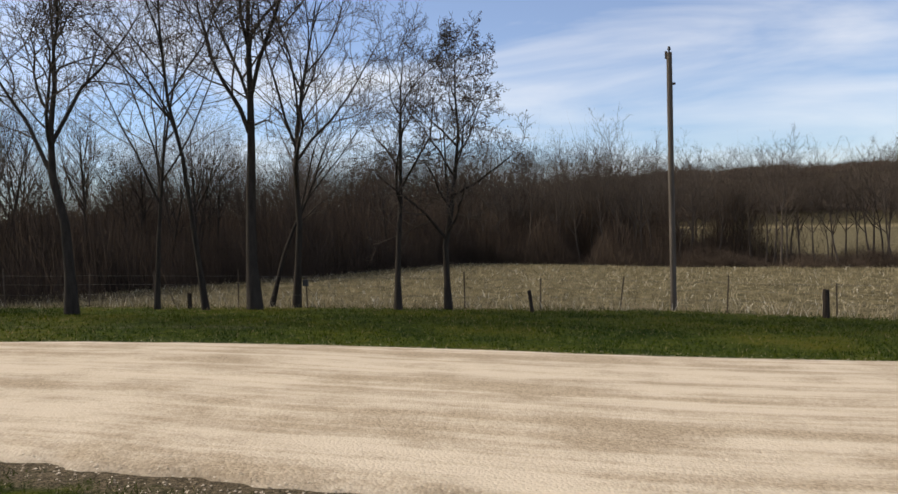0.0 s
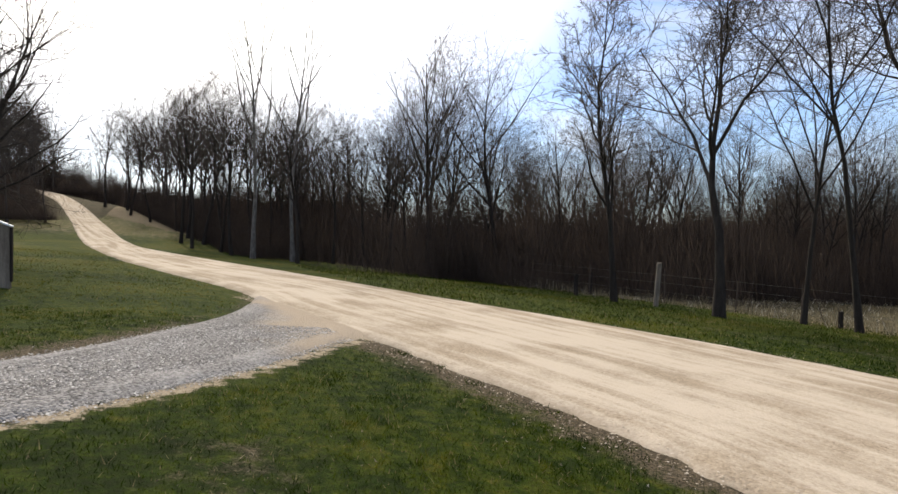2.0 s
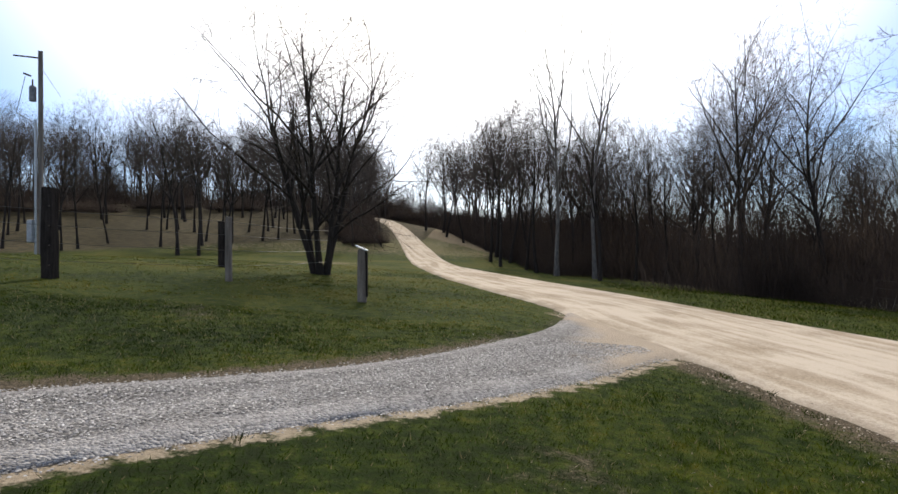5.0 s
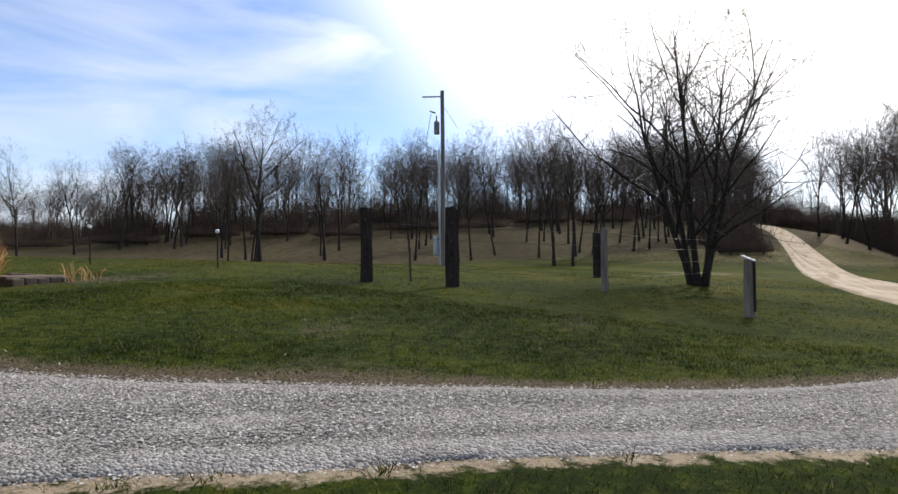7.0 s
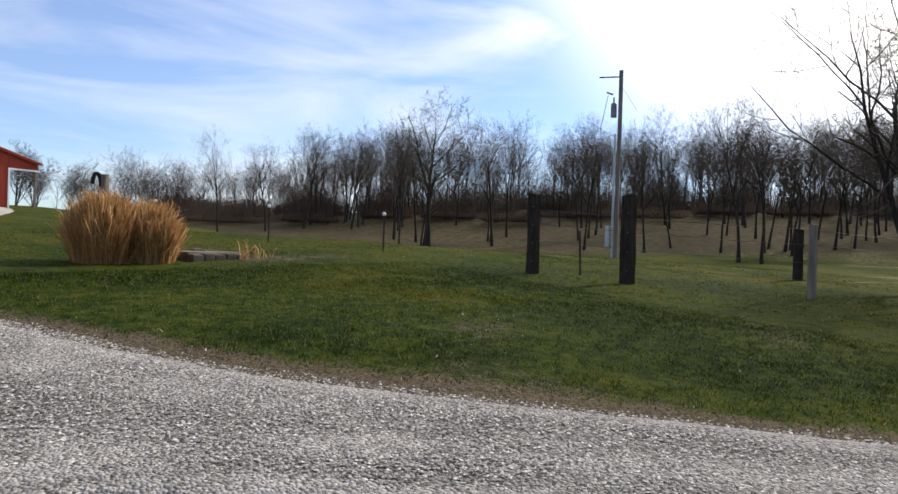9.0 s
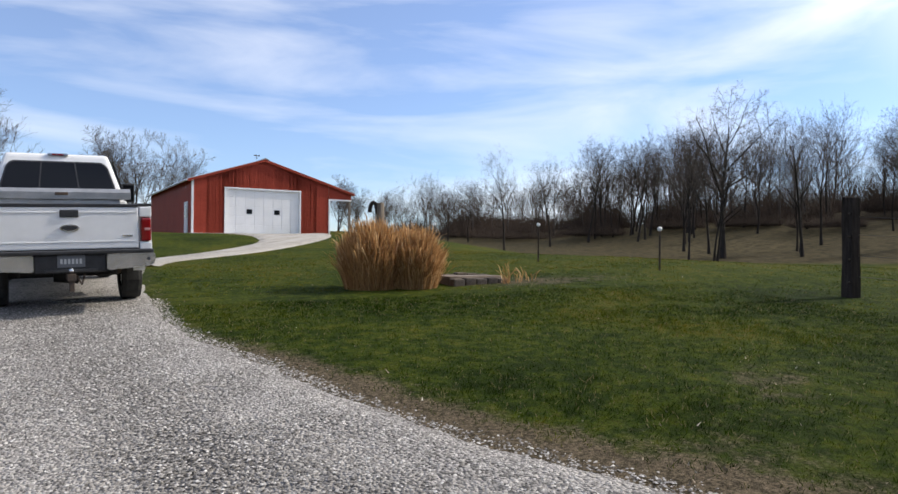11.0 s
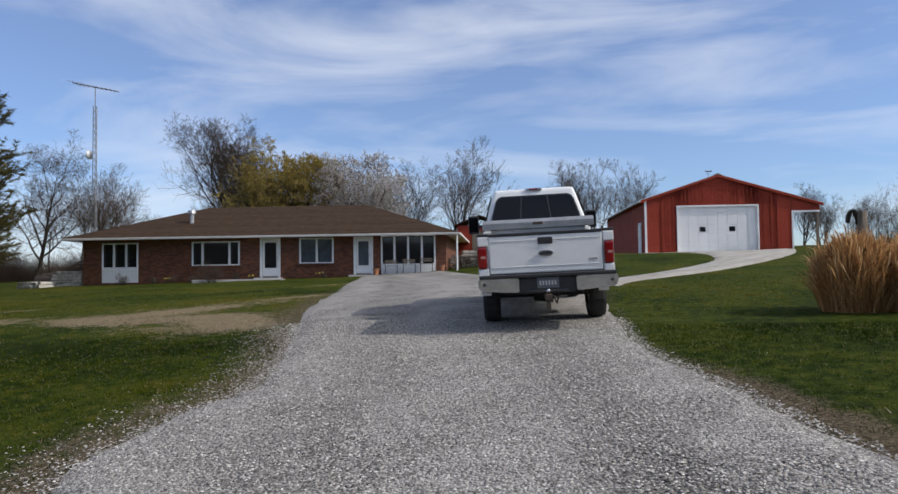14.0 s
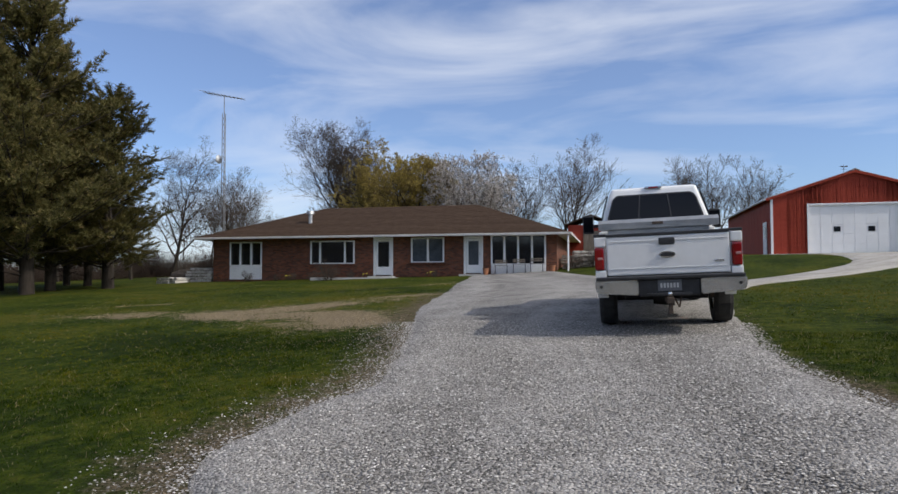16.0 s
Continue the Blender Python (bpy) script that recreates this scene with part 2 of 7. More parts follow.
SOIL = surface("garden_soil", (0.09, 0.068, 0.05), (0.20, 0.155, 0.115), 3, 0.95, 0.5, 40)
TERRACOTTA = surface("terracotta", (0.34, 0.14, 0.07), (0.48, 0.21, 0.11), 5, 0.9, 0.1, 40)
PLATE = plain("plate_grey", (0.12, 0.125, 0.135), 0.5)
TRIM_GREY = surface("off_white_trim", (0.46, 0.44, 0.41), (0.60, 0.58, 0.55), 2, 0.6, 0.05, 30)
MAST_STEEL = surface("dull_mast_steel", (0.14, 0.14, 0.145), (0.26, 0.26, 0.27), 8, 0.6, 0.05, 60, metal=0.4)
PLATE_INK = plain("plate_ink", (0.48, 0.48, 0.47), 0.5)
YELLOW = plain("yellow_flower", (0.70, 0.55, 0.06), 0.7)


# ---- shape helpers ----
def link_mesh(name, bm, material, parent=None, label=""):
    me = bpy.data.meshes.new(name)
    bm.normal_update()
    bm.to_mesh(me)
    bm.free()
    me.materials.append(material)
    ob = new(name, me)
    if parent:
        ob.parent = parent
    if label:
        ob["label"] = label
    return ob


part = link_mesh


def data_mesh(name, verts, faces, material, smooth_faces=False):
    me = bpy.data.meshes.new(name)
    verts, faces = np.asarray(verts, dtype=np.float32), np.asarray(faces, dtype=np.int32)
    me.vertices.add(len(verts))
    me.vertices.foreach_set("co", verts.ravel())
    k = faces.shape[1]
    me.loops.add(faces.size)
    me.loops.foreach_set("vertex_index", faces.ravel())
    me.polygons.add(len(faces))
    me.polygons.foreach_set("loop_start", np.arange(0, faces.size, k, dtype=np.int32))
    me.polygons.foreach_set("loop_total", np.full(len(faces), k, dtype=np.int32))
    if smooth_faces:
        me.polygons.foreach_set("use_smooth", np.ones(len(faces), dtype=bool))
    me.materials.append(material)
    me.update(calc_edges=True)
    return me


def box(bm, x0, x1, y0, y1, z0, z1, bevel=0.0):
    r = bmesh.ops.create_cube(bm, size=1.0)
    for v in r["verts"]:
        v.co = Vector(((x0 + x1) / 2 + v.co.x * (x1 - x0), (y0 + y1) / 2 + v.co.y * (y1 - y0), (z0 + z1) / 2 + v.co.z * (z1 - z0)))
    if bevel:
        es = list({e for v in r["verts"] for e in v.link_edges})
        bmesh.ops.bevel(bm, geom=es, offset=bevel, segments=2, affect="EDGES", profile=0.6)
    return bm


def boxed(*dims, bevel=0.0):
    return box(bmesh.new(), *dims, bevel=bevel)


def tube(bm, a, b, r0, r1=None, sides=8, caps=True):
    a, b = Vector(a), Vector(b)
    r1 = r0 if r1 is None else r1
    d = b - a
    r = bmesh.ops.create_cone(bm, segments=sides, radius1=r0, radius2=max(r1, 1e-4), depth=d.length, cap_ends=caps)
    m = Matrix.Translation((a + b) / 2) @ d.to_track_quat("Z", "Y").to_matrix().to_4x4()
    bmesh.ops.transform(bm, matrix=m, verts=r["verts"])
    return bm


def prism(bm, outline, axis, lo, hi):
    """Extrude a closed outline of (a, b) pairs along axis x or y from lo to hi."""
    at = (lambda a, b, c: (c, a, b)) if axis == "x" else (lambda a, b, c: (a, c, b))
    f0 = [bm.verts.new(at(a, b, lo)) for a, b in outline]
    f1 = [bm.verts.new(at(a, b, hi)) for a, b in outline]
    bm.faces.new(f0)
    bm.faces.new(f1[::-1])
    for i in range(len(f0)):
        j = (i + 1) % len(f0)
        bm.faces.new((f0[j], f0[i], f1[i], f1[j]))
    bmesh.ops.recalc_face_normals(bm, faces=bm.faces)
    return bm


def thing(name, m, label, category, group="", kind=""):
    ob = new(name)
    ob.matrix_world = m
    return tagged(ob, label, category, group, kind)


# ---- ground ----
def smooth(a, b, v):
    """0 before a, 1 past b, gliding between; for numbers and arrays."""
    v = np.clip((v - a) / (b - a), 0.0, 1.0)
    return v * v * (3 - 2 * v)


def soft_bend(v, knots, r):
    """A profile through a few knots, rounded over a stretch r to both sides."""
    kx, ky = [k[0] for k in knots], [k[1] for k in knots]
    return sum(np.interp(v + r * k, kx, ky) for k in (-1, -0.6, -0.2, 0.2, 0.6, 1)) / 6


NORTH = [(-13, 1.04), (28, -2.24), (75, -2.75), (210, -3.0), (420, 24.0), (900, 42.0)]
SOUTH = [(-160, 2.2), (-60, 2.1), (-13, 0.0)]
EAST = [(-100, 3.8), (-86, 3.45), (-44, 0.45), (-16, 0.45), (8, -0.2), (30, -0.52), (90, -1.3), (500, -2.0)]


def vheight(x, y):
    """The ground: a slope that falls north to the field, a shelf for house and barn, a wooded hill to the south-west."""
    west = smooth(-30, -12, x)
    near = np.where(y > -20, soft_bend(y, NORTH, 4), 1.04)
    z = -0.05 + soft_bend(x, EAST, 5) * (1 - smooth(14, 40, y) * 0.6 * smooth(-40, -70, x)) + near
    z = z + soft_bend(y, SOUTH, 4) * west
    z = z - np.where(y > 200, (near + 3.0) * smooth(20, -170, x), 0.0)
    w = -0.75 * x - 0.66 * y
    z = z + 3.4 * smooth(48, 110, w) * smooth(5, -25, y) - 0.5 * smooth(22, 36, w) * smooth(64, 44, w) * smooth(0, -15, y)
    return z + 0.7 * smooth(24, 8, np.hypot(x + 5.5, y + 50.0))


def height(x, y):
    return float(vheight(x, y))


def curve_points(knots, n):
    """A smooth line of n points through a few knots of the plan."""
    k = [Vector((*p, 0)) for p in knots]
    k = [2 * k[0] - k[1]] + k + [2 * k[-1] - k[-2]]
    out, m = [], len(knots) - 1
    for i in range(n):
        u = i / (n - 1) * m
        j = min(int(u), m - 1)
        u -= j
        a, b, c, d = k[j:j + 4]
        out.append(0.5 * (2 * b + (c - a) * u + (2 * a - 5 * b + 4 * c - d) * u * u + (3 * b - a - 3 * c + d) * u ** 3))
    return out


ROAD_NEAR = [(70, 27), (30, 12.2), (5, 5.2), (-2.3, 4.05), (-5.2, 3.9), (-9.1, 3.1), (-12.8, 2.2), (-15.5, 1.75), (-18.6, 0.7), (-24, -0.7), (-33, -2.2), (-49, -4.3), (-67, -6.8), (-84, -10), (-100, -15)]
ROAD_FAR = [(70, 36), (30, 20.8), (4.6, 13.45), (-3, 12.1), (-6.1, 11.6), (-9.4, 10.6), (-12.6, 9.0), (-17, 6.9), (-23.6, 4.6), (-28.5, 2.9), (-36, 0.7), (-46, -1.3), (-60, -3.4), (-76, -5.9), (-100, -10.5)]
DRIVE_WEST = [(-14.9, 2.3), (-12.9, 1.9), (-11.2, 1.35), (-9.8, 0.65), (-8.1, -0.4), (-6.9, -1.5), (-5.7, -3.0), (-4.7, -4.3), (-3.5, -6.1), (-2.75, -7.9), (-1.9, -10), (-1.5, -12.1), (-1.0, -16), (-0.5, -21), (1.8, -26), (6.0, -31.5), (8.7, -35.6)]
DRIVE_EAST = [(-9.5, 3.2), (-8.8, 2.5), (-7.3, 1.35), (-5.75, -0.2), (-4.4, -1.7), (-3.2, -2.8), (-1.5, -4.2), (1.9, -4.7), (2.6, -6.6), (2.6, -8.4), (4.6, -12.7), (6.2, -16), (8.4, -22), (10.4, -27), (11.7, -31), (13.0, -34.4)]
BARN_WEST = [(-1.0, -20.3), (-1.4, -22.4), (-3.2, -25.5), (-6.2, -31), (-8.6, -38), (-10.4, -47.2)]
BARN_EAST = [(-0.2, -20.8), (-0.3, -23.4), (-1.9, -27.2), (-4.2, -32.3), (-3.9, -39), (-1.3, -45.4)]


def strip(name, left, right, n, m, material, label, lift, ruts=(), crown=0.0, ragged=0.12, category="road"):
    """A laid surface between two edge lines: it follows the ground, a little proud of it, with ragged buried rims."""
    L, R = curve_points(left, n), curve_points(right, n)
    verts, faces, uvs, rims = [], [], [], []
    run = 0.0
    for i in range(n):
        if i:
            run += ((L[i] + R[i]) / 2 - (L[i - 1] + R[i - 1]) / 2).length
        wide = max(0.5, (R[i] - L[i]).length)
        for j in range(m + 1):
            u = j / m
            p = L[i].lerp(R[i], u)
            if j in (0, m):
                side = -1 if j == 0 else 1
                p = p + (R[i] - L[i]) / wide * side * (ragged * 2.2 * noise.noise(Vector((run * 0.9, side * 7, 0))) + ragged * 1.2 * noise.noise(Vector((run * 3.1, side * 3, 4))))
            edge = min(u, 1 - u) * wide
            z = height(p.x, p.y) + lift * smooth(0, 0.5, edge) - 0.05 * (edge == 0) + crown * (1 - (2 * u - 1) ** 2)
            for c, w, d in ruts:
                z -= d * math.exp(-(((u - c) * wide) / w) ** 2)
            z += 0.008 * noise.noise(Vector((p.x * 1.3, p.y * 1.3, 2)))
            verts.append((p.x, p.y, z))
            uvs.append((u * wide, run))
            rims.append((edge, u))
    for i in range(n - 1):
        for j in range(m):
            a = i * (m + 1) + j
            faces.append((a, a + 1, a + m + 2, a + m + 1))
    me = data_mesh(name, verts, faces, material, True)
    for key, table in (("along", uvs), ("rim", rims)):
        uv = me.uv_layers.new(name=key)
        uv.data.foreach_set("uv", np.array(table, dtype=np.float32)[np.array(faces).ravel()].ravel())
    me.update()
    if me.polygons[0].normal.z < 0:
        me.flip_normals()
    ob = new(name, me)
    return tagged(ob, label, category, kind="structure")


def band_mask(px, py, left, right):
    """For arrays of points: signed distance to the band, positive inside (even-odd test and distance to the rims)."""
    poly = np.array([(p.x, p.y) for p in curve_points(left, 70)] + [(p.x, p.y) for p in curve_points(right, 70)][::-1])
    q = np.roll(poly, -1, axis=0)
    ins = np.zeros(len(px), dtype=bool)
    dist = np.full(len(px), 1e9)
    for (x0, y0), (x1, y1) in zip(poly, q):
        if y0 != y1:
            hit = ((y0 > py) != (y1 > py)) & (px < (x1 - x0) * (py - y0) / (y1 - y0) + x0)
            ins ^= hit
        dx, dy = x1 - x0, y1 - y0
        t = np.clip(((px - x0) * dx + (py - y0) * dy) / (dx * dx + dy * dy + 1e-9), 0, 1)
        dist = np.minimum(dist, np.hypot(px - x0 - t * dx, py - y0 - t * dy))
    return np.where(ins, dist, -dist)


BANDS = [(ROAD_NEAR, ROAD_FAR), (DRIVE_WEST, DRIVE_EAST), (BARN_WEST, BARN_EAST)]


def fence_y(x):
    return 23.9 + 0.40 * (x + 6) if x < 0 else 26.3 - 0.12 * x


vfence = np.vectorize(fence_y)


def woods_mask(x, y):
    """Where the woods stand, 0 to 1: north of the road to the west, beyond the field, and on the south-west hill."""
    w = -0.75 * x - 0.66 * y
    hill = np.clip((w - 50) / 6, 0, 1) * (y < -4) * (np.abs(x + 5) > 20)
    north = np.clip((-27 - x) / 4, 0, 1) * np.clip((y - 10 - 0.10 * (x + 30)) / 4, 0, 1)
    north = np.maximum(north, np.clip(((y - 19) * 14 - (x + 25) * 33) / 100, 0, 1) * (y > 17) * (y < 80))
    far = np.clip((y - 55) / 4, 0, 1) * (y < 75) + np.clip((y - 205) / 20, 0, 1)
    return np.clip(hill + north + far, 0, 1)


def line_distance(px, py, knots, n=90):
    """Distance of many points to a smooth line of the plan."""
    pts = [(p.x, p.y) for p in curve_points(knots, n)]
    dist = np.full(len(px), 1e9)
    for (x0, y0), (x1, y1) in zip(pts, pts[1:]):
        dx, dy = x1 - x0, y1 - y0
        t = np.clip(((px - x0) * dx + (py - y0) * dy) / (dx * dx + dy * dy + 1e-9), 0, 1)
        dist = np.minimum(dist, np.hypot(px - x0 - t * dx, py - y0 - t * dy))
    return dist


def ripple(x, y, s, k):
    """A cheap smooth unevenness, -1 to 1."""
    return 0.5 * np.sin(s * x + 1.7 * np.sin(0.83 * s * y + k) + k) + 0.5 * np.sin(1.13 * s * y + 1.9 * np.sin(0.71 * s * x + 2 * k))


def spot(x, y, cx, cy, rx, ry, turn=0.0):
    c, q = math.cos(radians(turn)), math.sin(radians(turn))
    u, v = (x - cx) * c + (y - cy) * q, (y - cy) * c - (x - cx) * q
    return np.exp(-(u / rx) ** 2 - (v / ry) ** 2)


def straw_places(x, y):
    """Dead, pale turf, 0 to 1: the worn ground beside the drive below the house."""
    d = 0.95 * spot(x, y, 8.3, -14.0, 3.6, 1.5, -28) + 0.7 * spot(x, y, 13.2, -13.6, 3.2, 0.9, 10) + 0.6 * spot(x, y, 16.5, -16.0, 2.6, 0.7, 20)
    d = d + 0.8 * spot(x, y, 8.6, -18.5, 1.1, 5.0, -24) + 0.5 * spot(x, y, 10.8, -26, 0.8, 4.0, -20) + 0.6 * spot(x, y, 6.2, -13.2, 1.4, 1.6)
    return np.clip(0.70 * d * (1.0 + 0.5 * ripple(x, y, 1.9, 2.0)), 0, 1)


def litter_places(x, y):
    """Thin brown turf full of dry leaves, 0 to 1: along the drive, the road's shoulder, and a few worn patches."""
    dw, de = line_distance(x, y, DRIVE_WEST), line_distance(x, y, DRIVE_EAST)
    road = -band_mask(x, y, ROAD_NEAR, ROAD_FAR)
    wide = 0.5 + 0.28 * ripple(x, y, 1.1, 0.4) + 0.35 * spot(x, y, -4.8, -5.2, 2.2, 2.2)
    d = 0.62 * np.exp(-(dw / wide) ** 2) * smooth(-11, -6.5, y) * smooth(1.6, -0.6, y) + 0.4 * np.exp(-(dw / 0.3) ** 2)
    d = d + (0.45 * np.exp(-(de / 0.6) ** 2) + 0.26 * np.exp(-(de / 1.6) ** 2)) * (x > 1.5) * (y < -4.5) * smooth(-30, -16, y)
    d = d + 0.64 * np.exp(-(np.clip(road, 0, 99) / (0.62 + 0.2 * ripple(x, y, 1.3, 3.0))) ** 2) * (y < 5.5) * smooth(-11.5, -8.5, x)
    d = d + 0.30 * np.exp(-np.clip(road, 0, 99) / 0.35)
    d = d + 0.5 * spot(x, y, -6.7, -5.9, 1.1, 0.7, 40) + 0.5 * spot(x, y, -10.0, -3.9, 1.6, 0.6, 30) + 0.5 * spot(x, y, -4.6, 0.9, 0.9, 0.6) + 0.45 * spot(x, y, -3.3, -0.2, 0.8, 0.5)
    d = d + 0.55 * spot(x, y, -7.6, -13.3, 1.3, 0.8) + 0.5 * spot(x, y, -9.6, -13.6, 1.6, 0.7)
    d = d + 0.5 * spot(x, y, -9.5, 14.0, 3.0, 0.7, 17) + 0.4 * spot(x, y, -13.5, 12.4, 2.2, 0.5, 17) + 0.3 * spot(x, y, -2.0, 14.6, 2.0, 0.5, 10)
    return np.clip(d, 0, 1)


def dust_places(x, y):
    """Bare tan soil, 0 to 1: the drive's lawn-side margin by the road, and the mouth."""
    de = line_distance(x, y, DRIVE_EAST)
    d = np.exp(-(de / (0.30 + 0.06 * ripple(x, y, 2.3, 1.0))) ** 2) * smooth(1.0, -1.0, x) * (y > -4.6)
    d = d + 0.8 * spot(x, y, -13.6, 2.0, 1.3, 0.45, 18) + 0.5 * spot(x, y, -10.6, 1.2, 1.6, 0.3, 30)
    return np.clip(d, 0, 1)


def lush_and_backlit_places(x, y):
    """Deep green, thick grass, 0 to 1; none far off, where backlight is painted."""
    d = 0.9 * spot(x, y, 6.4, -9.2, 3.0, 1.6, -14) + 0.6 * spot(x, y, 9.5, -10.4, 3.0, 0.9, -10) + 0.45 * spot(x, y, -4.0, 1.0, 2.4, 1.4) + 0.2 * spot(x, y, -8.5, -6.6, 3.0, 1.2, 40)
    # fades beyond 11 m: backlit glow of the far lawn put into its green
    return np.clip((0.35 + d) * smooth(20, 11, np.hypot(x + 1, y + 2)), 0, 1)


def turf_green(n, l, coords, deepen=None):
    """Nodes for the green of the turf: drifts, clumps and grain, shared by the ground and the blades on it."""
    def tex(scale, detail, rough=0.6):
        q = n.new("ShaderNodeTexNoise")
        q.inputs["Scale"].default_value, q.inputs["Detail"].default_value, q.inputs["Roughness"].default_value = scale, detail, rough
        l.new(coords, q.inputs["Vector"])
        return q.outputs["Fac"]

    def calc(op, *given):
        q = n.new("ShaderNodeMath")
        q.operation = op
        for i, v in enumerate(given):
            if isinstance(v, float):
                q.inputs[i].default_value = v
            else:
                l.new(v, q.inputs[i])
        return q.outputs[0]

    drift, clump = tex(0.33, 3), tex(5.5, 6, 0.72)
    f = calc("ADD", calc("MULTIPLY", drift, 0.8), calc("MULTIPLY", clump, 1.15))
    # a negative amount lightens the green: backlight painted into the far lawn
    if deepen is not None:
        f = calc("SUBTRACT", f, deepen if isinstance(deepen, float) else calc("MULTIPLY_ADD", deepen, 0.2, -0.07))
    r = n.new("ShaderNodeValToRGB")
    e = r.color_ramp.elements
    e[0].position, e[0].color = 0.08, (0.010, 0.021, 0.002, 1)
    e[1].position, e[1].color = 0.88, (0.096, 0.091, 0.011, 1)
    for at, col in ((0.34, (0.020, 0.038, 0.003)), (0.52, (0.040, 0.062, 0.0045)), (0.70, (0.064, 0.077, 0.007))):
        e.new(at).color = (*col, 1)
    scaled = n.new("ShaderNodeMapRange")
    scaled.clamp = False
    scaled.inputs["From Min"].default_value, scaled.inputs["From Max"].default_value = 0.70, 1.24
    l.new(f, scaled.inputs["Value"])
    f = scaled.outputs["Result"]
    l.new(f, r.inputs["Fac"])
    return r.outputs["Color"]


def ground_material():
    m = bpy.data.materials.new("lawn_field_and_leaf_floor")
    m.use_nodes = True
    n, l = m.node_tree.nodes, m.node_tree.links
    p = n["Principled BSDF"]
    p.inputs["Roughness"].default_value = 0.95
    p.inputs["Specular IOR Level"].default_value = 0.05
    c = n.new("ShaderNodeTexCoord")

    def tex(scale, detail=6, rough=0.6):
        q = n.new("ShaderNodeTexNoise")
        q.inputs["Scale"].default_value, q.inputs["Detail"].default_value, q.inputs["Roughness"].default_value = scale, detail, rough
        l.new(c.outputs["Object"], q.inputs["Vector"])
        return q.outputs["Fac"]

    def ramp(f, lo, hi):
        q = n.new("ShaderNodeMapRange")
        q.interpolation_type = "SMOOTHSTEP"
        q.inputs["From Min"].default_value, q.inputs["From Max"].default_value = lo, hi
        l.new(f, q.inputs["Value"])
        return q.outputs["Result"]

    def mix(f, a, b):
        q = n.new("ShaderNodeMix")
        q.data_type = "RGBA"
        l.new(f, q.inputs["Factor"])
        for key, v in (("A", a), ("B", b)):
            if isinstance(v, tuple):
                q.inputs[key].default_value = (*v, 1)
            else:
                l.new(v, q.inputs[key])
        return q.outputs["Result"]

    def plus(a, b, k):
        q = n.new("ShaderNodeMath")
        q.operation = "MULTIPLY_ADD"
        l.new(b, q.inputs[0])
        q.inputs[1].default_value = k
        l.new(a, q.inputs[2])
        return q.outputs[0]

    mid, fine = tex(1.7), tex(28, 8, 0.7)
    wear_and_backlight = n.new("ShaderNodeAttribute")
    wear_and_backlight.attribute_name = "wear_and_backlight"
    ws = n.new("ShaderNodeSeparateColor")
    l.new(wear_and_backlight.outputs["Color"], ws.inputs["Color"])
    at = n.new("ShaderNodeAttribute")
    at.attribute_name = "zone"
    sp = n.new("ShaderNodeSeparateColor")
    l.new(at.outputs["Color"], sp.inputs["Color"])
    green = turf_green(n, l, c.outputs["Object"], ws.outputs["Blue"])
    grain = tex(70, 4, 0.7)
    green = mix(ramp(grain, 0.35, 0.7), mix(ramp(fine, 0.3, 0.7), (0.018, 0.017, 0.006), green), green)
    straw = mix(ramp(plus(fine, grain, 0.5), 0.58, 0.98), (0.085, 0.062, 0.036), (0.36, 0.285, 0.18))
    brown = mix(ramp(plus(fine, grain, 0.6), 0.62, 1.08), (0.036, 0.029, 0.017), (0.22, 0.17, 0.112))
    tan = mix(ramp(plus(fine, mid, 0.6), 0.55, 1.1), (0.24, 0.185, 0.12), (0.47, 0.385, 0.275))
    ragged = tex(3.4, 7, 0.75)
    lawn = mix(ramp(plus(plus(sp.outputs["Red"], ragged, 1.7), fine, 0.5), 1.38, 1.72), green, straw)
    lawn = mix(ramp(plus(plus(ws.outputs["Green"], ragged, 1.5), fine, 0.6), 1.36, 1.85), lawn, brown)
    lawn = mix(ramp(plus(plus(ws.outputs["Red"], ragged, 1.2), fine, 0.4), 1.42, 1.66), lawn, tan)
    crop = mix(ramp(plus(mid, fine, 0.7), 0.62, 1.05), (0.042, 0.036, 0.016), (0.165, 0.135, 0.075))
    leaf = mix(ramp(plus(mid, fine, 0.7), 0.62, 1.05), (0.030, 0.026, 0.012), (0.088, 0.070, 0.037))
    col = mix(ramp(plus(sp.outputs["Green"], mid, 0.5), 0.55, 0.95), lawn, crop)
    col = mix(ramp(plus(sp.outputs["Blue"], mid, 0.5), 0.55, 0.95), col, leaf)
    l.new(col, p.inputs["Base Color"])
    bp = n.new("ShaderNodeBump")
    bp.inputs["Strength"].default_value, bp.inputs["Distance"].default_value = 0.7, 0.05
    l.new(plus(fine, mid, 0.8), bp.inputs["Height"])
    l.new(bp.outputs["Normal"], p.inputs["Normal"])
    return m


def relief(x, y, near):
    """Small hummocks of the lawn, laid flat towards the roads, and the bed cut for them."""
    wave = np.array([noise.noise(Vector((a * 0.8, b * 0.8, 0))) + 2 * noise.noise(Vector((a * 0.25, b * 0.25, 3))) + 0.5 * noise.noise(Vector((a * 2.1, b * 2.1, 7))) for a, b in zip(x, y)]) * 0.022
    return wave * np.clip(-near / 1.5 - 0.1, 0, 1) - 0.04 * np.clip(near * 3, 0, 1)


